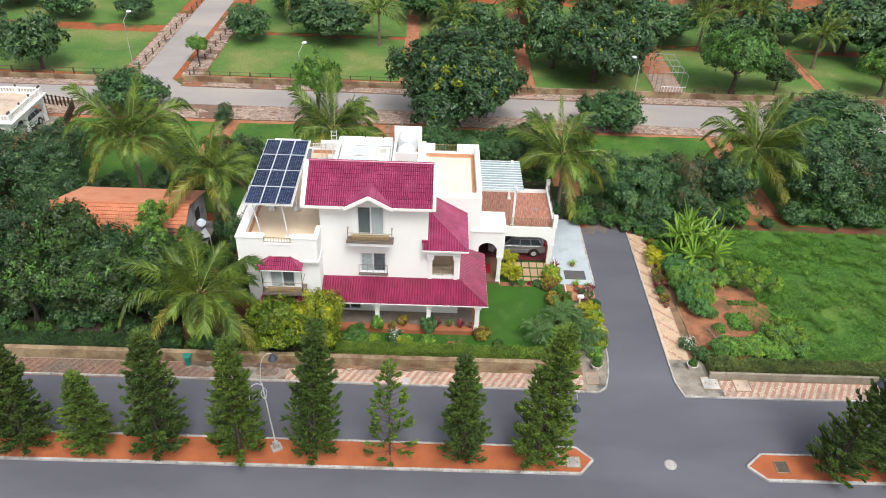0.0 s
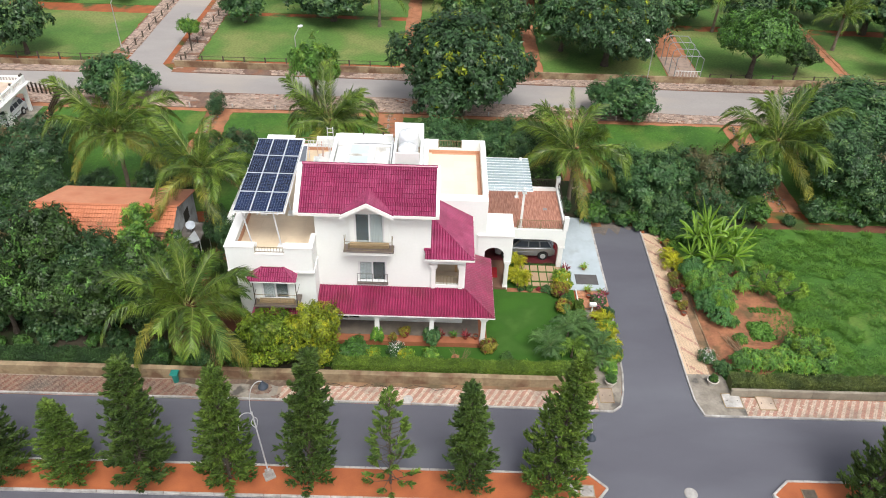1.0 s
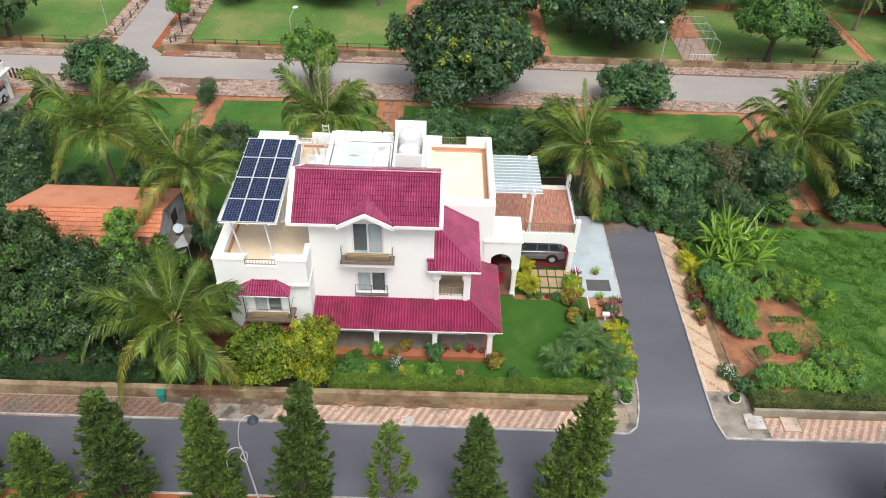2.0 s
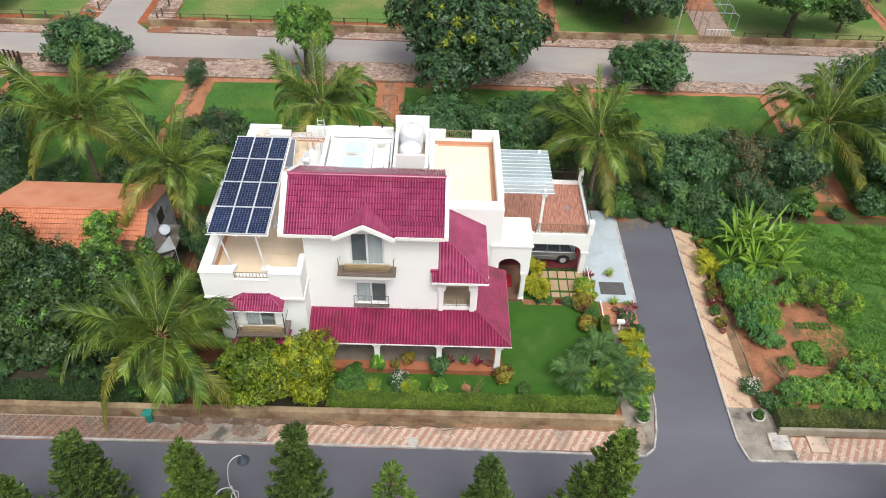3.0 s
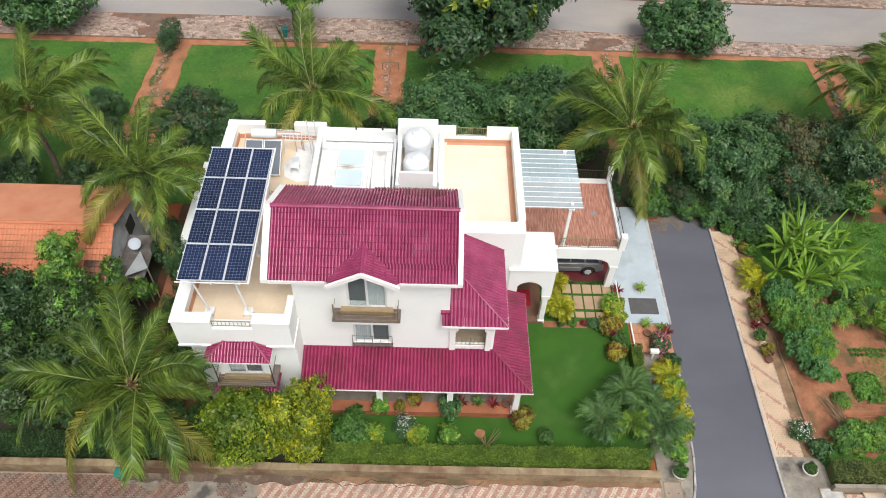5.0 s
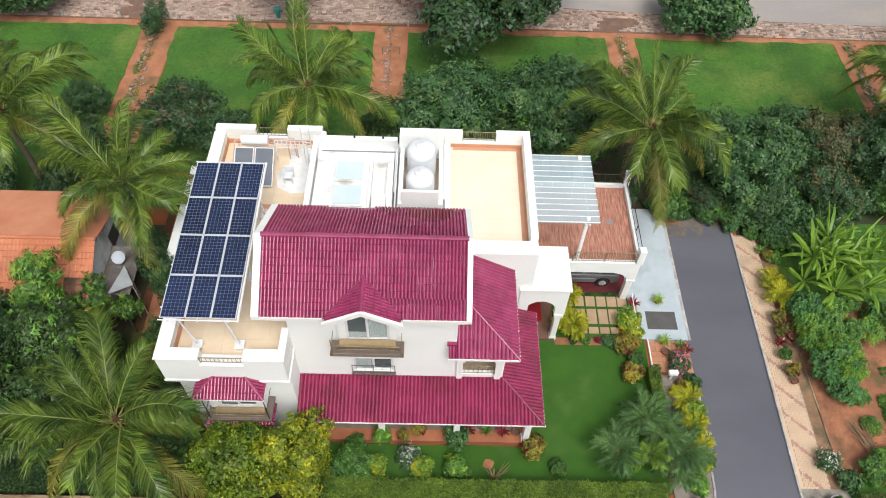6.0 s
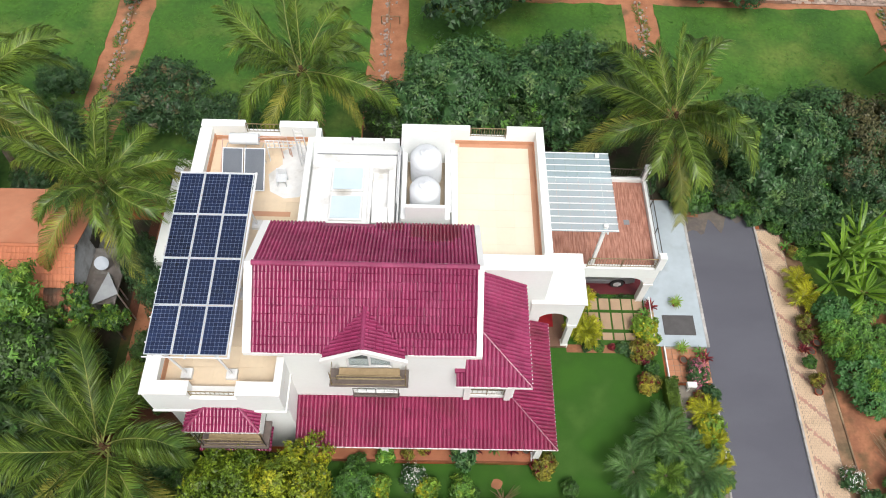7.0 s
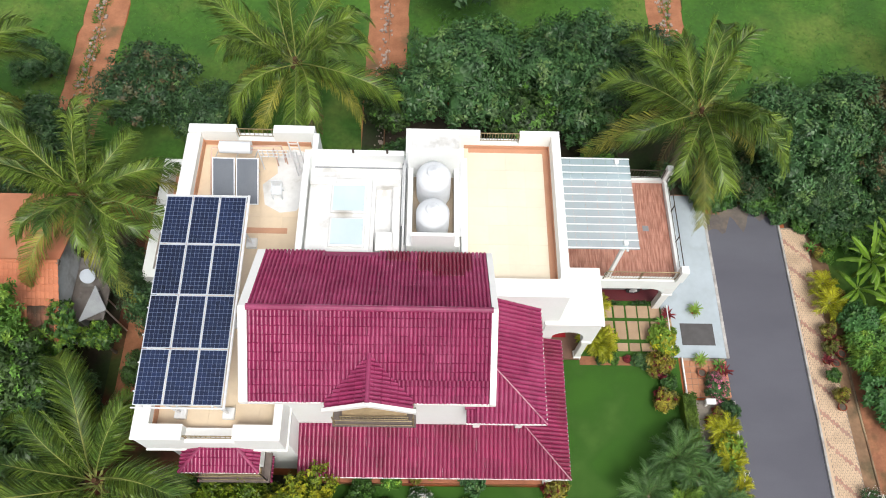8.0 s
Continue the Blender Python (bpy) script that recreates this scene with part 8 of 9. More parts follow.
def rosette_mesh(name, r, rz, h, count, n, ln, wd, seed, mats, share=0.35):
    """A broad-leaved bush: whorls of pointed leaves over a dome, the newest of them in the second material."""
    rg = np.random.default_rng(seed)
    vs, fs, mi = [], [], []
    for k in range(count):
        u = rg.normal(0, 1, 3)
        u[2] = abs(u[2]) * 1.1 - 0.25
        u /= np.linalg.norm(u)
        c = np.array([0, 0, h]) + u * np.array([r, r, rz]) * rg.uniform(0.55, 1.05)
        ax = u * 0.6 + np.array([0, 0, 0.7]) + rg.normal(0, 0.15, 3)
        ax /= np.linalg.norm(ax)
        p = np.cross(ax, rg.normal(0, 1, 3))
        p /= np.linalg.norm(p)
        q = np.cross(ax, p)
        young, big = rg.random() < share, rg.uniform(0.75, 1.25)
        for j in range(n):
            a = 6.283 * j / n + rg.uniform(-0.25, 0.25)
            d, sd = p * math.cos(a) + q * math.sin(a), q * math.cos(a) - p * math.sin(a)
            l, w, b = ln * big * rg.uniform(0.75, 1.15), wd * big * 0.5, len(vs)
            m = c + d * l * 0.5 + ax * l * 0.16
            vs += [c, m - sd * w + ax * w * 0.35, m, m + sd * w + ax * w * 0.35, c + d * l - np.array([0, 0, 0.22 * l])]
            fs += [(b, b + 1, b + 2), (b, b + 2, b + 3), (b + 1, b + 4, b + 2), (b + 2, b + 4, b + 3)]
            mi += [int(young)] * 4
    me = raw_mesh(name, vs, fs, mats)
    me.polygons.foreach_set("material_index", mi)
    return me


BROAD = {"blue": rosette_mesh("broad_blue", 1.0, 0.85, 0.75, 120, 8, 0.3, 0.13, 1, ["blueleaf", "midleaf"], 0.15),
         "lime": rosette_mesh("broad_lime", 0.95, 0.7, 0.8, 60, 9, 0.42, 0.11, 2, ["brightleaf", "limeleaf"], 0.6),
         "green": rosette_mesh("broad_green", 1.0, 0.8, 0.75, 100, 8, 0.34, 0.12, 3, ["midleaf", "brightleaf"], 0.35),
         "low": rosette_mesh("broad_low", 1.0, 0.45, 0.35, 90, 7, 0.3, 0.12, 4, ["brightleaf", "limeleaf"], 0.3)}
BROAD_LABEL = {"blue": "dense broad-leaved shrub with dark bluish-green leaves", "lime": "loose shrub with whorls of long lime-green leaves",
               "green": "leafy green kitchen garden shrub", "low": "low spreading bright green vegetable plant"}
for key, x, y, size, tall in (("blue", 19.9, 43.0, 1.15, 1.2), ("blue", 20.3, 41.6, 0.75, 0.8), ("lime", 19.8, 44.0, 0.65, 1.45), ("lime", 20.1, 42.5, 0.6, 1.4), ("lime", 21.1, 43.6, 0.7, 1.1), ("lime", 20.7, 42.5, 0.5, 1.1), ("lime", 19.5, 44.4, 0.8, 1.1), ("blue", 19.5, 46.6, 0.9, 1.15), ("green", 20.8, 44.2, 0.9, 0.9),
                              ("lime", 19.4, 45.3, 0.75, 1.0), ("lime", 21.2, 42.8, 0.65, 0.95), ("green", 20.4, 45.6, 0.95, 1.05), ("lime", 21.0, 46.5, 0.85, 0.9), ("green", 21.6, 45.2, 0.7, 0.8), ("lime", 22.9, 45.4, 0.8, 0.8),
                              ("green", 23.8, 46.4, 0.85, 0.8), ("green", 22.2, 47.2, 0.7, 0.7), ("low", 24.3, 45.3, 0.6, 0.8), ("green", 21.2, 41.4, 0.45, 0.5), ("low", 21.3, 39.9, 0.5, 0.6),
                              ("low", 21.3, 37.7, 0.95, 1.3), ("lime", 22.5, 37.6, 0.85, 0.75), ("low", 23.5, 37.9, 1.0, 1.3), ("green", 20.5, 37.4, 0.7, 0.7), ("low", 24.8, 37.5, 1.0, 1.3), ("green", 26.0, 37.8, 0.9, 0.8),
                              ("green", 24.6, 39.0, 0.75, 0.7), ("lime", 25.9, 39.4, 0.75, 0.7)):
    t = thing("broadleaf_shrub", (x, y, 0.06), BROAD_LABEL[key], "shrub")
    t.rotation_euler, t.scale = (0, 0, rgb.uniform(0, 6.28)), (size, size, tall)
    lpart("stem", STEM, t)
    lpart("leaves", BROAD[key], t)
bm = bmesh.new()
for a, b, r in (((22.7, 45.0, 0.9), (25.7, 44.5, 0.95), 0.03), ((22.8, 45.0, 0.0), (22.8, 45.0, 1.0), 0.035), ((25.5, 44.53, 0.0), (25.6, 44.5, 1.05), 0.035), ((24.3, 44.74, 0.0), (24.3, 44.72, 0.95), 0.03)):
    rod(bm, a, b, r, r * 0.8, 6)
solid("bamboo_rail", bm, "twig", "bamboo pole on stakes across the kitchen garden", "rail")
bm = bmesh.new()
bmesh.ops.create_icosphere(bm, subdivisions=2, radius=0.22, matrix=Matrix.Translation((21.0, 42.0, 0.24)) @ Matrix.Diagonal((1.0, 0.8, 0.95, 1)))
for v in bm.verts:
    v.co += Vector((noise.noise(v.co * 5), noise.noise(v.co * 5 + Vector((9, 0, 0))), noise.noise(v.co * 5 + Vector((0, 9, 0))))) * 0.07
solid("plastic_sack", bm, "tank", "crumpled white plastic sack on red soil", "sack")


def sapling(x, y, h, seed):
    """Bare forking stems with a tuft of long leaves at each tip."""
    g = random.Random(seed)
    t = thing("sapling", (x, y, 0), "thin forked sapling with leaf tufts on bare stems", "tree")
    bm = bmesh.new()
    rod(bm, (0, 0, -0.05), (0.05, 0, h * 0.35), 0.06, 0.045, 7)
    lpart("stem", mesh_of("sapling_stem", bm, "bark"), t)
    tips = []
    for k in range(5):
        a = 1.257 * k + g.uniform(-0.3, 0.3)
        m = (0.05 + 0.5 * math.cos(a), 0.5 * math.sin(a), h * g.uniform(0.55, 0.7))
        limbs = [((0.05, 0, h * 0.33), m, 0.04)]
        for j in (-0.5, 0.5):
            e = (m[0] + 0.75 * math.cos(a + j), m[1] + 0.75 * math.sin(a + j), h * g.uniform(0.85, 1.05))
            limbs.append((m, e, 0.03))
            tips.append(e)
        for a0, b0, r0 in limbs:
            bm = bmesh.new()
            rod(bm, a0, b0, r0, r0 * 0.7, 6)
            lpart("branch", mesh_of("sapling_branch", bm, "bark"), t)
    v, f, _ = foliage([(e[0], e[1], e[2], 0.24, 0.24, 0.16) for e in tips], 45, 0.3, 0.1, seed, clump=0.5, core=0.2)
    lpart("leaves", raw_mesh("sapling_leaves", v, f, "limeleaf"), t)


sapling(24.8, 45.4, 1.5, 71)
sapling(25.9, 44.6, 1.3, 72)
sapling(25.4, 38.7, 1.3, 73)
for k in range(3):
    bm = bmesh.new()
    rod(bm, (21.3, 39.0 + 0.33 * k, 0.05), (24.6, 39.05 + 0.33 * k, 0.05), 0.1, 0.09, 8)
    solid("soil_ridge", bm, "bedsoil", "low ridge of dug red soil", "soil", kind="structure")

# ---- street furniture ----


def street_lamp(x, y, yaw=0, lean=0, label="white twin-arm street lamp with dark bell shades on the median"):
    t = thing("street_lamp", (x, y, 0.14), label, "street lamp", "street lamps")
    t.rotation_euler = (0, radians(lean), radians(yaw))
    bm = bmesh.new()
    rod(bm, (0, 0, 0.35), (0, 0, 5.6), 0.045, 0.034, 10)
    lpart("pole", mesh_of("lamp_pole", bm, "lampgrey"), t)
    lpart("base", mesh_of("lamp_base", boxes((-0.3, 0.3, -0.28, 0.28, -0.05, 0.12), (-0.17, 0.17, -0.17, 0.17, 0.12, 0.5), bevel=0.02), "kerb"), t)
    for sd in (-1, 1):
        bm = bmesh.new()
        if sd > 0:
            ctrl = [(0.03, 4.3), (0.16, 4.9), (-0.04, 5.4), (0.02, 6.3), (0.22, 7.15), (0.5, 7.5), (0.74, 7.52), (0.86, 7.4)]
        else:
            ctrl = [(-0.03, 4.3), (-0.18, 4.8), (0.02, 5.2), (-0.1, 5.55), (-0.4, 5.72), (-0.68, 5.55), (-0.82, 5.0), (-0.86, 4.45)]
        pts = []
        for k in range(len(ctrl) - 1):
            p0, p1, p2, p3 = ctrl[max(k - 1, 0)], ctrl[k], ctrl[k + 1], ctrl[min(k + 2, len(ctrl) - 1)]
            for q in range(4):
                s = q / 4
                pts.append(Vector([0.5 * (2 * p1[a] + (p2[a] - p0[a]) * s + (2 * p0[a] - 5 * p1[a] + 4 * p2[a] - p3[a]) * s * s + (3 * p1[a] - p0[a] - 3 * p2[a] + p3[a]) * s ** 3) for a in (0, 1)]).to_3d())
        pts = [Vector((p.x, 0, p.y)) for p in pts] + [Vector((ctrl[-1][0], 0, ctrl[-1][1]))]
        for a, b in zip(pts, pts[1:]):
            rod(bm, a, b, 0.022, seg=7)
        arm = lpart("arm", mesh_of("lamp_arm", bm, "lampgrey"), t)
        e = pts[-1]
        bm = bmesh.new()
        lathe(bm, e.x, e.y, [(0.27, e.z - 0.36), (0.25, e.z - 0.3), (0.15, e.z - 0.14), (0.07, e.z - 0.02), (0.05, e.z + 0.04)], 16)
        lpart("shade", mesh_of("lamp_shade", bm, "blue"), t, None, "dark blue-grey bell shade")


street_lamp(-8.76, 27.95, 30, -3)
street_lamp(7.85, 27.9, 180, 2)
street_lamp(25.6, 27.6, 180, 0)


def far_lamp(x, y, h, yaw):
    t = thing("road_lamp", (x, y, 0), "slim pale road lamp with one bent arm", "street lamp", "back road lamps")
    t.rotation_euler = (0, 0, radians(yaw))
    bm = bmesh.new()
    rod(bm, (0, 0, -0.05), (0, 0, h - 1.0), 0.06, 0.045)
    rod(bm, (0, 0, h - 1.0), (0.7, 0, h), 0.04, 0.035)
    lpart("pole", mesh_of("road_lamp_pole", bm, "steel"), t)
    bm = bmesh.new()
    bmesh.ops.create_uvsphere(bm, u_segments=12, v_segments=8, radius=0.25, matrix=Matrix.Translation((0.8, 0, h)) @ Matrix.Diagonal((1.3, 0.8, 0.6, 1)))
    lpart("globe", mesh_of("lamp_globe", bm, "tank"), t, None, "white lamp head")


far_lamp(-15.8, 80.3, 5.6, 40)
far_lamp(23.5, 81.3, 5.0, 160)
far_lamp(-37.6, 86.3, 6.5, 30)


def manhole(x, y, w, d, z, label, round_=False, material="greycon"):
    t = thing("manhole_cover", (x, y, z), label, "manhole cover")
    bm = bmesh.new()
    if round_:
        lathe(bm, 0, 0, [(w / 2, -0.05), (w / 2, 0.03), (w / 2 - 0.04, 0.045)], 20)
    else:
        bx(bm, -w / 2, w / 2, -d / 2, d / 2, -0.05, 0.03)
    lpart("cover", mesh_of("manhole_lid", bm, material), t)
    if not round_:
        lpart("rim", mesh_of("manhole_rim", boxes((-w / 2 - 0.05, w / 2 + 0.05, -d / 2 - 0.05, -d / 2, -0.05, 0.045), (-w / 2 - 0.05, w / 2 + 0.05, d / 2, d / 2 + 0.05, -0.05, 0.045), (-w / 2 - 0.05, -w / 2, -d / 2, d / 2, -0.05, 0.045), (w / 2, w / 2 + 0.05, -d / 2, d / 2, -0.05, 0.045)), "stonewall"), t)
        for a in (-1, 1):
            bm = bmesh.new()
            rod(bm, (a * w * 0.3, 0, 0.03), (a * w * 0.3, 0, 0.05), 0.035)
            lpart("lifting_eye", mesh_of("lifting_eye", bm, "rail"), t)


manhole(14.75, 27.6, 0.75, 0.75, 0.02, "round worn cover in the asphalt road", True, "kerb")
manhole(-1.33, 33.8, 0.62, 0.62, 0.1, "round pale cover in the footway", True, "kerb")
manhole(11.15, 34.55, 0.8, 1.1, 0.09, "square concrete cover in the footway corner", material="sand")
manhole(19.1, 34.4, 1.1, 1.1, 0.09, "square concrete cover in the footway corner", material="kerb")
manhole(21.2, 34.25, 1.0, 1.0, 0.1, "square concrete cover in the footway", material="cream")
manhole(8.9, 27.5, 0.75, 0.7, 0.14, "square concrete cover in the median soil", material="kerb")
manhole(8.2, 27.4, 0.35, 0.35, 0.14, "small square concrete cover in the median soil", material="kerb")
manhole(21.4, 27.55, 0.7, 0.75, 0.14, "square sunken cover in the median soil", material="bark")
bn = thing("litter_bin", (-15.95, 34.75, 0.09), "teal plastic litter bin beside the compound wall", "litter bin")
bm = bmesh.new()
lathe(bm, 0, 0, [(0.17, 0), (0.22, 0.7), (0.25, 0.7), (0.25, 0.75)], 14)
lpart("body", mesh_of("bin_body", bm, "bin"), bn)
lpart("lid", mesh_of("bin_lid", boxes((-0.25, 0.25, -0.25, 0.25, 0.75, 0.81), bevel=0.03), "bin"), bn)
bn2 = thing("litter_bin", (-13.6, 72.6, 0.1), "teal plastic litter bin beside the back road", "litter bin")
lpart("body", bpy.data.meshes["bin_body"], bn2)
lpart("lid", bpy.data.meshes["bin_lid"], bn2)
solid("mailbox", boxes((11.16, 11.64, 42.22, 42.48, 0.72, 0.94), (11.35, 11.45, 42.3, 42.4, 0.05, 0.7), bevel=0.02), "trimwhite", "white box on a post beside the driveway", "mailbox")
solid("white_edging", boxes((10.55, 10.62, 42.75, 44.75, 0.0, 0.16)), "trimwhite", "white painted edging strip", "edging", kind="structure")

# garden hose-like white rail beside the carport
bm = bmesh.new()
for a, b in (((9.9, 45.0, 0.1), (9.9, 45.0, 0.9)), ((9.9, 47.2, 0.1), (9.9, 47.2, 0.9)), ((9.9, 45.0, 0.9), (9.9, 47.2, 0.9))):
    rod(bm, a, b, 0.03)
solid("garden_rail", bm, "whitemetal", "low white metal rail between patio and driveway", "rail")

# ---- the car in the carport ----


def suv(x, y, z, label, paint="carpaint", heading=0.0):
    """A sport-utility car, nose to -x before it is turned."""
    c = thing("parked_car", (x, y, z), label, "car")
    c.rotation_euler = (0, 0, radians(heading))
    W = 1.82
    arch = [(0.45 * math.cos(math.pi * k / 8), 0.38 + 0.45 * math.sin(math.pi * k / 8)) for k in range(9)]
    prof = [(-1.95, 0.38), (-2.28, 0.5), (-2.3, 0.84), (-2.12, 0.98), (-1.15, 1.08), (2.2, 1.1), (2.3, 0.95), (2.32, 0.5), (2.0, 0.38)] + [(1.42 + ax, az) for ax, az in arch] + [(-1.42 + ax, az) for ax, az in arch]
    bm = bmesh.new()
    lo, hi = [bm.verts.new((px, -W / 2, pz)) for px, pz in prof], [bm.verts.new((px, W / 2, pz)) for px, pz in prof]
    bm.faces.new(lo)
    bm.faces.new(hi[::-1])
    for k in range(len(prof)):
        bm.faces.new((lo[k], lo[(k + 1) % len(prof)], hi[(k + 1) % len(prof)], hi[k]))
    bmesh.ops.recalc_face_normals(bm, faces=bm.faces)
    bmesh.ops.bevel(bm, geom=[e for e in bm.edges if min(v.co.z for v in e.verts) > 0.83], offset=0.06, segments=3, affect="EDGES", clamp_overlap=True)
    lpart("body", mesh_of("car_body", bm, paint), c)
    bm = bmesh.new()
    low = [bm.verts.new(p) for p in ((-1.12, -0.86, 1.06), (2.2, -0.86, 1.06), (2.2, 0.86, 1.06), (-1.12, 0.86, 1.06))]
    top = [bm.verts.new(p) for p in ((-0.35, -0.66, 1.73), (1.72, -0.66, 1.73), (1.72, 0.66, 1.73), (-0.35, 0.66, 1.73))]
    bm.faces.new(low[::-1])
    bm.faces.new(top)
    for k in range(4):
        bm.faces.new((low[k], low[(k + 1) % 4], top[(k + 1) % 4], top[k]))
    bmesh.ops.bevel(bm, geom=[e for e in bm.edges if max(v.co.z for v in e.verts) > 1.5], offset=0.09, segments=3, affect="EDGES", clamp_overlap=True)
    lpart("cabin", mesh_of("car_cabin", bm, paint), c)

    def pane(name, corners, out):
        """A dark pane through four corners, 12 mm thick."""
        bm = bmesh.new()
        f = [bm.verts.new(Vector(p) + Vector(out) * 0.012) for p in corners]
        g = [bm.verts.new(Vector(p) - Vector(out) * 0.02) for p in corners]
        bm.faces.new(f)
        bm.faces.new(g[::-1])
        for k in range(4):
            bm.faces.new((f[k], g[k], g[(k + 1) % 4], f[(k + 1) % 4]))
        bmesh.ops.recalc_face_normals(bm, faces=bm.faces)
        lpart(name, mesh_of("car_window", bm, "blue"), c, None, "dark tinted window")

    side = lambda x, z, sd: (x, sd * (0.86 - 0.2 * (z - 1.06) / 0.67), z)
    for x, out in ((-1, (-0.66, 0, 0.75)), (1, (0.81, 0, 0.58))):
        xl, xh = ((-1.0, -0.5) if x < 0 else (2.13, 1.85))
        pane("windscreen" if x < 0 else "rear_window", ((xl, -0.7, 1.16), (xl, 0.7, 1.16), (xh, 0.6, 1.6), (xh, -0.6, 1.6)), out)
    for sd in (-1, 1):
        for xa, xb, xc, xd in ((-0.86, 0.2, 0.2, -0.4), (0.29, 1.08, 1.0, 0.29), (1.2, 1.98, 1.7, 1.12)):
            pane("side_window", (side(xa, 1.15, sd), side(xb, 1.15, sd), side(xc, 1.58, sd), side(xd, 1.58, sd)), (0, sd * 0.96, 0.28))
        lpart("side_cladding", mesh_of("cladding", boxes((-0.95, 0.95, sd * W / 2 - 0.02, sd * W / 2 + 0.025, 0.66, 0.76), bevel=0.01), "greymetal"), c)
        lpart("tail_light", mesh_of("tail_light", boxes((2.18, 2.31, sd * 0.72 - 0.1, sd * 0.72 + 0.1, 0.95, 1.3), bevel=0.02), "redmat"), c)
        lpart("roof_rail", mesh_of("roof_rail", boxes((-0.2, 1.6, sd * 0.56 - 0.02, sd * 0.56 + 0.02, 1.73, 1.79)), "steel"), c)
        for wx in (-1.42, 1.42):
            bm = bmesh.new()
            rod(bm, (wx, sd * (W / 2 - 0.2), 0.36), (wx, sd * (W / 2 + 0.03), 0.36), 0.36, seg=24)
            w = lpart("wheel", mesh_of("tyre", bm, "rubber"), c, None, "black tyre")
            bm = bmesh.new()
            rod(bm, (wx, sd * (W / 2 + 0.02), 0.36), (wx, sd * (W / 2 + 0.045), 0.36), 0.22, 0.2, 20)
            for k in range(5):
                a = 6.283 * k / 5
                rod(bm, (wx, sd * (W / 2 + 0.05), 0.36), (wx + 0.2 * math.cos(a), sd * (W / 2 + 0.05), 0.36 + 0.2 * math.sin(a)), 0.03, seg=5)
            lpart("rim", mesh_of("rim", bm, "steel"), w, None, "alloy rim")


suv(7.0, 49.1, 0.14, "silver-grey sport-utility car parked under the deck")

# ---- neighbours ----
orange_house = thing("bungalow", (-24.5, 47.8, 0), "low bungalow with an orange roof, tiled in front and smooth behind", "house")
OX0, OX1, OY0, OYR, OY1, OZ0, OZR, OZ1 = -29.4, -18.75, 44.2, 47.35, 51.5, 2.75, 4.65, 3.5
part("wall", boxes((-28.9, -19.3, 45.0, 45.2, 0, 2.9)), "beige", orange_house)
part("wall", boxes((-28.9, -19.3, 51.0, 51.2, 0, 3.3)), "beige", orange_house)
orf = part("roof", boxes((OX0 + 0.4, OX1 - 0.5, OY0 + 0.3, OY1 - 0.4, OZ0 - 0.12, OZ0 - 0.02)), "orange", orange_house, "orange clay tile roof")
slope_between(orf, (OX0, OY0, OZ0), (OX1, OY0, OZ0), (OX0, OYR, OZR), (OX1, OYR, OZR), material="orange", budget=280, tw=0.4, tl=0.33, roll_height=0.3, lip_up=0.045, wet=((-20.3, -18.7, 44.0, 45.75), (-21.2, -19.9, 44.0, 44.9)), wet_material="oldorange")
bm = bmesh.new()
for dz in (0.0, -0.06):
    bm.faces.new([bm.verts.new(p) for p in ((OX0, OYR, OZR + dz), (OX1, OYR, OZR + dz), (OX1, OY1, OZ1 + dz), (-28.8, OY1, OZ1 + dz))])
v = list(bm.verts)
for i in range(4):
    bm.faces.new((v[i], v[(i + 1) % 4], v[(i + 1) % 4 + 4], v[i + 4]))
part("back_roof", bm, "orangesheet", orange_house, "smooth orange painted back slope")
bm = bmesh.new()
prof = ((45.0, 0.0), (51.2, 0.0), (51.2, OZ1 - 0.1), (OYR, OZR - 0.12), (45.0, OZ0 + 0.35))
lo, hi = [bm.verts.new((-19.3, y, z)) for y, z in prof], [bm.verts.new((-18.95, y, z)) for y, z in prof]
bm.faces.new(lo)
bm.faces.new(hi[::-1])
for i in range(5):
    bm.faces.new((lo[i], lo[(i + 1) % 5], hi[(i + 1) % 5], hi[i]))
part("gable", bm, "greyplaster", orange_house, "grey plastered gable end")
part("gable_window", boxes((-18.95, -18.9, 48.6, 49.6, 2.2, 3.2), bevel=0.01), "dark", orange_house, "dark slit window")
part("barge_board", boxes((OX1 - 0.1, OX1 + 0.02, OYR - 0.1, OYR + 0.1, OZR - 0.15, OZR + 0.03)), "brownsheet", orange_house)
cap_line(orf, (OX0, OYR, OZR + 0.02), (OX1, OYR, OZR + 0.02), "orange", 0.1)
shed = thing("lean_to", (-17.9, 47.5, 0), "rusty grey sheet-metal lean-to beside the bungalow", "shed")
part("sheet_roof", boxes((-18.9, -17.2, 45.4, 48.6, 2.35, 2.42)), "brownsheet", shed)
bm = bmesh.new()
prism(bm, [(-18.1, 45.1), (-16.95, 45.75), (-17.7, 46.95)], 2.86, 2.9)
part("tarpaulin", bm, "tarp", shed, "pale triangular tarpaulin sheet")
for x, y, h in ((-18.6, 45.5, 2.4), (-17.3, 45.5, 2.4), (-17.3, 48.5, 2.4), (-17.0, 45.75, 2.88), (-17.7, 46.9, 2.88), (-18.05, 45.2, 2.88)):
    beam("post", (x, y, 0), (x, y, h), 0.04, shed, "steel")
dish = thing("satellite_dish", (-18.1, 47.4, 2.48), "white satellite dish on a short mast", "satellite dish")
bm = bmesh.new()
lathe(bm, 0, 0, [(0.02, 0.0), (0.14, 0.02), (0.27, 0.07), (0.34, 0.12), (0.35, 0.13), (0.26, 0.09), (0.13, 0.045), (0.02, 0.03)], 20)
bmesh.ops.transform(bm, matrix=pose(-18.1, 47.4, 2.98, 35, 0, 20), verts=bm.verts)
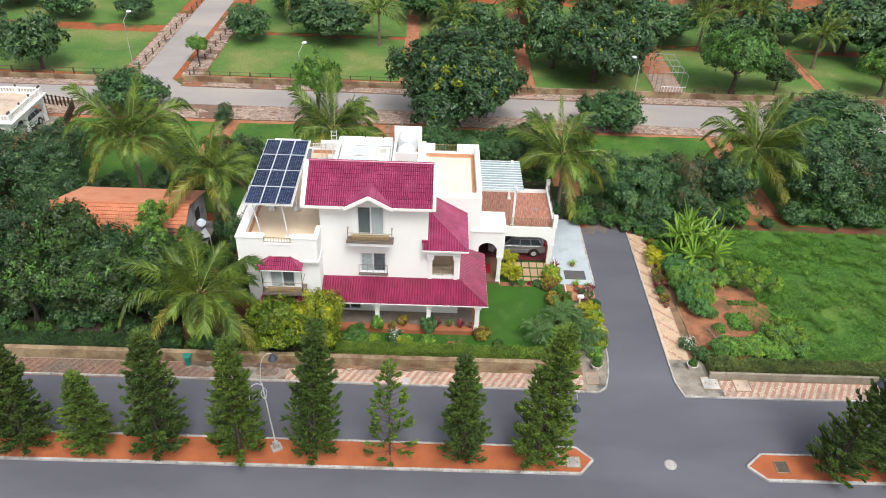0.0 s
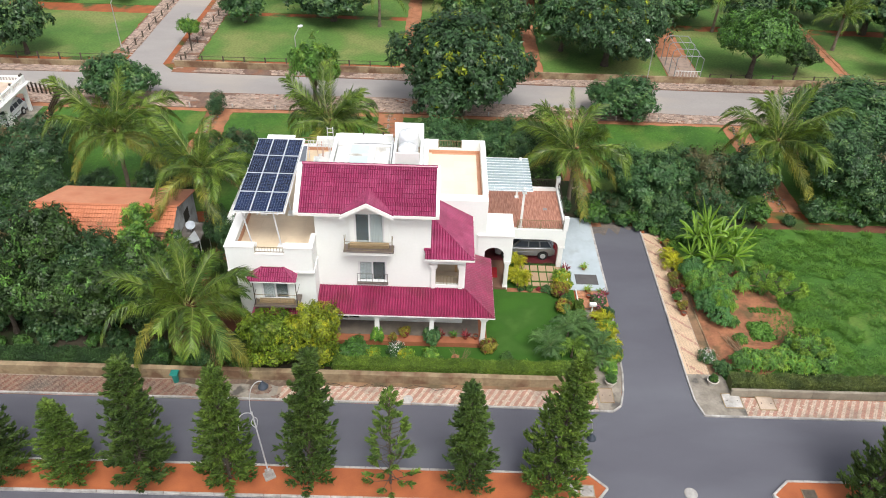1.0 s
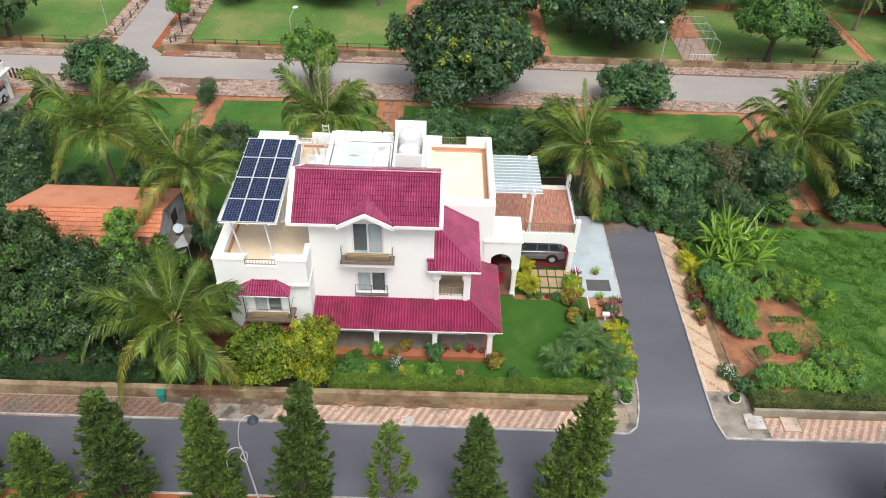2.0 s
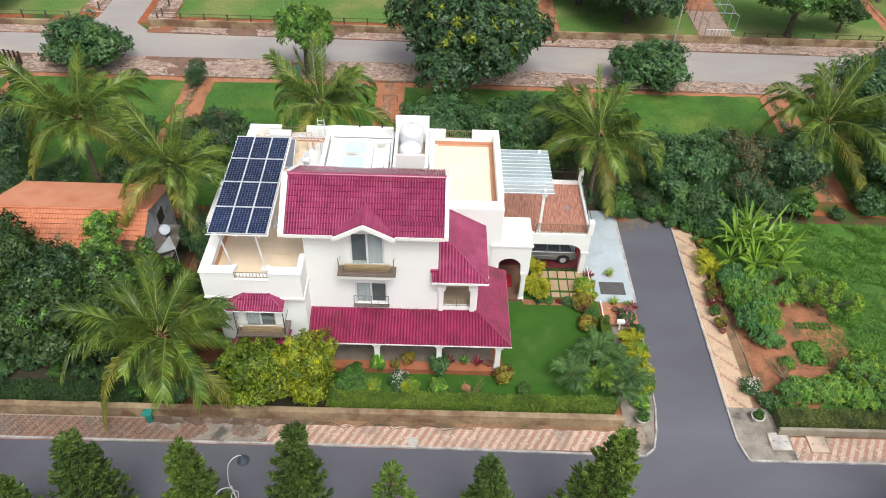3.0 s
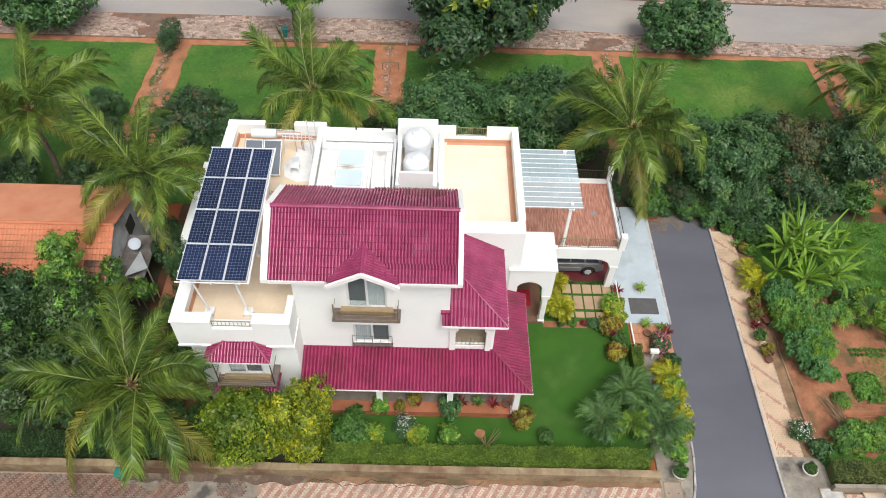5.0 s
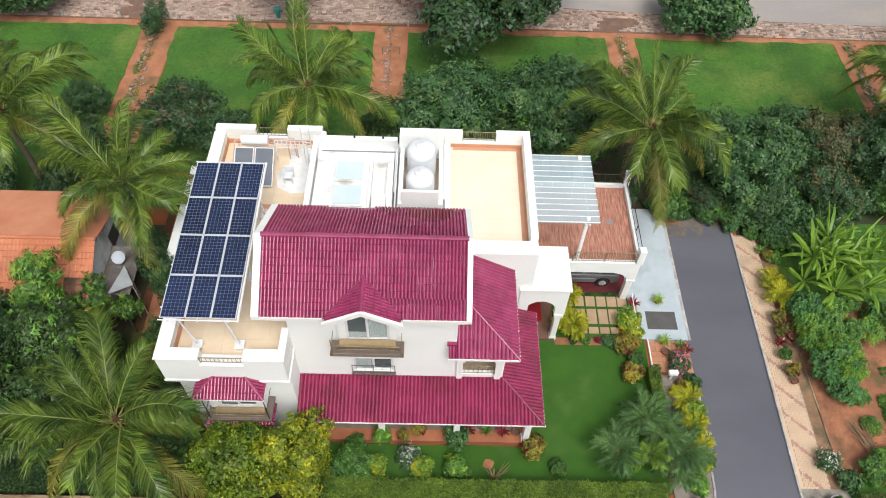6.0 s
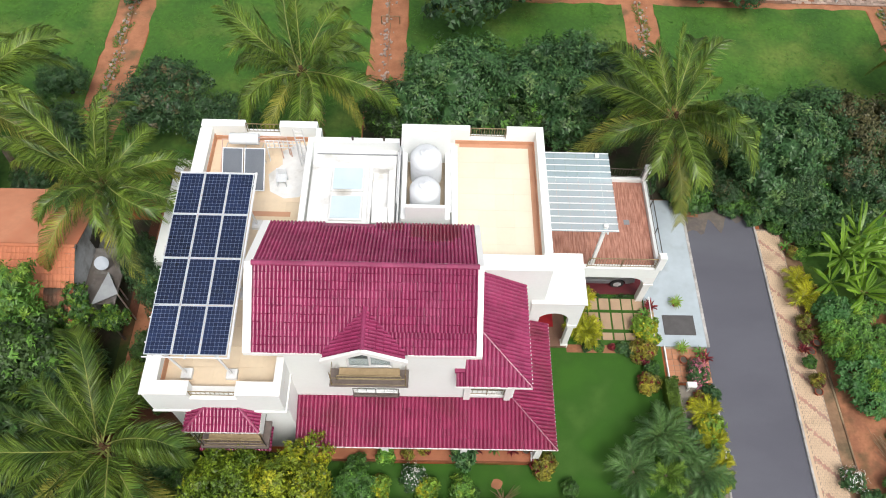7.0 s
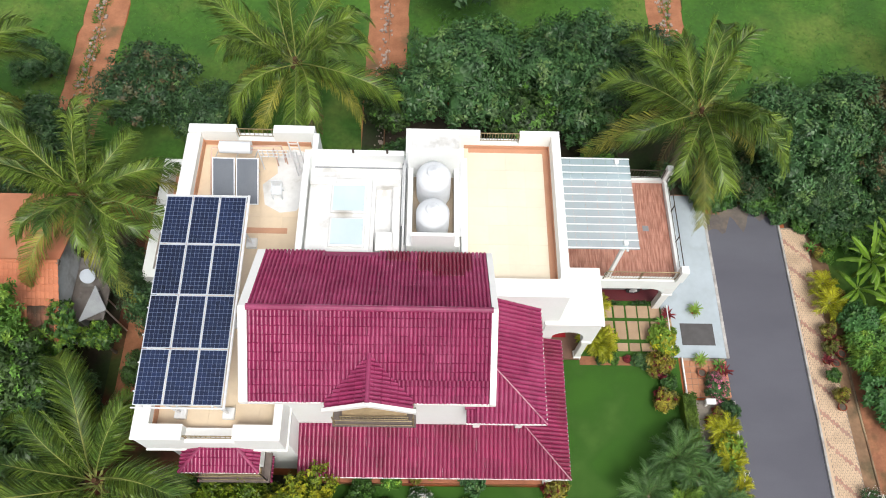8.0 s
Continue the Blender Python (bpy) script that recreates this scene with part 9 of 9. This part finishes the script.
part("reflector", bm, "dishgrey", dish)
beam("mast", (-18.1, 47.4, 2.48), (-18.1, 47.4, 3.0), 0.03, dish, "steel")

# white house at the far west end
wh = thing("white_villa", (-44.0, 66.5, 0), "white villa with arched car porch and balustraded roof terrace", "house")
VX0, VX1, VY0, VY1 = -54.0, -40.9, 63.7, 70.4


def arched_wall(a0, a1, c0, c1, bays, top, along):
    """A wall open in round-headed bays: piers between them, an arched head over each."""
    bm = bmesh.new()

    def put(p0, p1, z0a, z0b):
        q = [(p0, c0, z0a), (p1, c0, z0b), (p1, c1, z0b), (p0, c1, z0a), (p0, c0, top), (p1, c0, top), (p1, c1, top), (p0, c1, top)]
        vs = [bm.verts.new((p, c, z) if along == "x" else (c, p, z)) for p, c, z in q]
        for f in ((3, 2, 1, 0), (4, 5, 6, 7), (0, 1, 5, 4), (1, 2, 6, 5), (2, 3, 7, 6), (3, 0, 4, 7)):
            bm.faces.new([vs[k] for k in f])
    at = a0
    for b0, b1, spring, rise in bays:
        put(at, b0, 0.0, 0.0)
        hs = [spring + rise * math.sin(math.pi * k / 12) ** 0.7 for k in range(13)]
        for k in range(12):
            put(b0 + (b1 - b0) * k / 12, b0 + (b1 - b0) * (k + 1) / 12, hs[k], hs[k + 1])
        at = b1
    put(at, a1, 0.0, 0.0)
    bmesh.ops.recalc_face_normals(bm, faces=bm.faces)
    return bm


part("porch_wall", arched_wall(VY0, VY1, VX1 - 0.28, VX1, [(64.1, 66.2, 1.9, 0.45), (66.7, 70.05, 1.9, 0.6)], 2.8, "y"), "white", wh, "white wall with round-arched openings")
part("porch_wall", arched_wall(VX0, VX1 - 0.28, VY0, VY0 + 0.28, [(-45.4, -41.2, 1.9, 0.5)], 2.8, "x"), "white", wh, "white wall with round-arched openings")
part("porch_wall", arched_wall(VX0, VX1 - 0.28, VY1 - 0.28, VY1, [(-45.4, -41.2, 1.9, 0.5)], 2.8, "x"), "white", wh, "white wall with round-arched openings")
part("wall", boxes((-46.2, -45.9, VY0 + 0.28, VY1 - 0.28, 0, 2.8)), "white", wh)
part("porch_floor", boxes((-45.9, -40.2, VY0 + 0.3, VY1 + 0.8, -0.05, 0.06)), "greycon", wh, "grey concrete porch floor")
part("roof", boxes((VX0 - 0.1, VX1 + 0.1, VY0 - 0.1, VY1 + 0.1, 2.8, 3.0)), "white", wh)
part("terrace_floor", boxes((VX0, VX1 - 0.2, VY0 + 0.2, VY1 - 0.2, 3.0, 3.02)), "cream", wh, "dusty cream terrace tiles")
for z, o, h in ((2.72, 0.14, 0.12), (2.9, 0.28, 0.1)):
    part("cornice", boxes((VX1 + 0.1, VX1 + 0.1 + o, VY0 - 0.1 - o, VY1 + 0.1 + o, z, z + h), (VX0, VX1 + 0.1, VY0 - 0.1 - o, VY0 - 0.1, z, z + h), (VX0, VX1 + 0.1, VY1 + 0.1, VY1 + 0.1 + o, z, z + h)), "trimwhite", wh)
baluster = bmesh.new()
lathe(baluster, 0, 0, [(0.05, 0.0), (0.05, 0.06), (0.03, 0.12), (0.07, 0.22), (0.035, 0.36), (0.05, 0.42)], 8)
baluster = mesh_of("baluster", baluster, "trimwhite")
finial = bmesh.new()
lathe(finial, 0, 0, [(0.05, 0.0), (0.11, 0.06), (0.12, 0.13), (0.06, 0.22), (0.01, 0.26)], 8)
finial = mesh_of("finial", finial, "rail")


def balustrade(a, b, along):
    ln = b[0] - a[0] if along == "x" else b[1] - a[1]

    def bar(z0, z1, w):
        return boxes((a[0], b[0], a[1] - w, a[1] + w, z0, z1)) if along == "x" else boxes((a[0] - w, a[0] + w, a[1], b[1], z0, z1))
    bal = part("balustrade", bar(3.0, 3.12, 0.1), "trimwhite", wh)
    part("handrail", bar(3.54, 3.66, 0.12), "trimwhite", bal)
    n = round(ln / 0.3)
    dx, dy = (1, 0) if along == "x" else (0, 1)
    for k in range(n):
        s = (k + 0.5) * ln / n
        ob = part("baluster", baluster, "", bal)
        ob.location = (a[0] + dx * s, a[1] + dy * s, 3.12)
    for k in range(round(ln / 2.2) + 1):
        s = ln * k / round(ln / 2.2)
        x, y = a[0] + dx * s, a[1] + dy * s
        pier = part("pier", boxes((x - 0.16, x + 0.16, y - 0.16, y + 0.16, 3.004, 3.72), bevel=0.02), "trimwhite", bal)
        ob = part("finial", finial, "", wh, "dark lamp finial")
        ob.location = (x, y, 3.72)


balustrade((VX1 - 0.05, VY0 + 0.35), (VX1 - 0.05, VY1 - 0.35), "y")
balustrade((-53.0, VY1 - 0.05), (VX1 - 0.05, VY1 - 0.05), "x")
balustrade((-53.0, VY0 + 0.05), (VX1 - 0.05, VY0 + 0.05), "x")
suv(-42.15, 67.9, 0.06, "white sport-utility car parked in the arched porch", "tank", 90.0)


def rail_fence(name, a, b, h, label, rails=2, step=2.4, material="stoneold"):
    t = thing(name, (a[0], a[1], 0), label, "fence")
    ln = math.hypot(b[0] - a[0], b[1] - a[1])
    n = max(1, round(ln / step))
    ang = math.degrees(math.atan2(b[1] - a[1], b[0] - a[0]))
    pm = bpy.data.meshes.get("fence_post_" + name) or mesh_of("fence_post_" + name, boxes((-0.07, 0.07, -0.07, 0.07, -0.1, h), bevel=0.015), material)
    rm = mesh_of("fence_rail", boxes((0, ln / n, -0.015, 0.015, -0.02, 0.02)), material)
    for i in range(n + 1):
        lpart("post", pm, t, pose((b[0] - a[0]) * i / n, (b[1] - a[1]) * i / n, 0, 0, 0, ang))
        if i < n:
            for k in range(rails):
                lpart("rail", rm, t, pose((b[0] - a[0]) * i / n, (b[1] - a[1]) * i / n, h * (0.9 - 0.45 * k), 0, 0, ang))


rail_fence("stone_fence", (-29.6, 83.0), (-5.6, 83.2), 0.9, "low weathered post and wire fence", material="bark")
rail_fence("stone_fence", (31.0, 82.6), (45.5, 82.8), 0.9, "low weathered post and wire fence", material="bark")
rail_fence("stone_fence", (49.5, 82.8), (62, 83.0), 0.9, "low weathered post and wire fence", material="bark")
rail_fence("stone_fence", (-70, 82.6), (-38.5, 82.8), 0.9, "low weathered post and wire fence", material="bark")
rail_fence("stone_fence", (-29.4, 84.0), (-28.6, 114), 0.8, "low weathered post and wire fence beside the branch road", material="bark")
rail_fence("stone_fence", (-36.3, 85.0), (-36.0, 114), 0.8, "low weathered post and wire fence beside the branch road", material="bark")
rail_fence("iron_gate_fence", (-43.0, 74.3), (-39.6, 73.6), 1.2, "dark iron gate and fence of the white villa", 3, 0.5, "rail")
rail_fence("iron_gate_fence", (-39.4, 73.2), (-38.4, 68.9), 1.0, "dark iron gate and fence of the white villa", 3, 0.5, "rail")
for x in (-22.4, -4.8, 12.6, 30.4):
    rail_fence("plot_divider", (x, 71.6), (x + 0.1, 55), 0.14, "low stone divider along the earth strip", 1, 1.8, "redpath")
for x in (-4.2, 11.2, 28.2, 48.0):
    rail_fence("plot_divider", (x, 83), (x + 0.4, 114), 0.14, "low stone divider along the earth strip", 1, 1.8, "redpath")
rail_fence("kerb_posts", (-30, 72.1), (58, 72.1), 0.5, "small white marker posts along the footway", 0, 4.4, "kerb")
# pipe frame on the red earth strip
bm = bmesh.new()
for a, b in (((-5.35, 68.6, 0.0), (-5.35, 68.6, 0.7)), ((-4.1, 68.6, 0.0), (-4.1, 68.6, 0.7)), ((-5.35, 68.6, 0.7), (-4.1, 68.6, 0.7)), ((-4.75, 68.6, 0.1), (-4.75, 55, 0.1)), ((-4.9, 68.6, 0.1), (-4.9, 71.8, 0.1))):
    rod(bm, a, b, 0.035, seg=6)
solid("water_pipe", bm, "twig", "weathered brown water pipe with a tap stand on red earth", "pipe")
bm_v, bm_f, _ = foliage([(0, 0, 1.0, 0.62, 1.5, 1.0)], 40, 0.16, 0.09, 91, clump=0.3, core=0.8)
cl = thing("clipped_shrub", (-22.3, 70.6, 0.05), "clipped egg-shaped dark shrub beside the footway", "shrub")
lpart("leaves", raw_mesh("clipped_leaves", bm_v, bm_f, "darkleaf"), cl)

# park gate frame beyond the back road
gate = thing("pergola_gate", (28.2, 83.5, 0), "grey steel tube pergola over a paved entrance", "pergola")
part("paving", boxes((26.6, 30.1, 82.0, 89.0, -0.05, 0.1)), "pinkstone", gate)
for i, y in enumerate((82.4, 84.4, 86.4, 88.4)):
    for x in (26.8, 29.8):
        beam("post", (x, y, 0), (x, y, 2.7), 0.045, gate, "greymetal")
    beam("crossbar", (26.8, y, 2.7), (27.2, y, 3.0), 0.045, gate, "greymetal")
    beam("crossbar", (27.2, y, 3.0), (29.4, y, 3.0), 0.045, gate, "greymetal")
    beam("crossbar", (29.4, y, 3.0), (29.8, y, 2.7), 0.045, gate, "greymetal")
for x in (27.2, 28.3, 29.4):
    beam("purlin", (x, 82.4, 3.0), (x, 88.4, 3.0), 0.035, gate, "greymetal")
for k in range(9):
    beam("gate_bar", (26.9 + k * 0.36, 82.4, 0.1), (26.9 + k * 0.36, 82.4, 1.2), 0.025, gate)
beam("gate_rail", (26.8, 82.4, 1.2), (29.8, 82.4, 1.2), 0.035, gate)
# pink building between far trees
fb = thing("far_house", (14.5, 120, 0), "small pink-walled house far off between trees", "house")
part("wall", boxes((11.5, 17.5, 117, 122, 0, 3.2)), "skirt", fb)
part("roof", boxes((11.2, 17.8, 116.7, 122.3, 3.2, 3.45)), "white", fb)
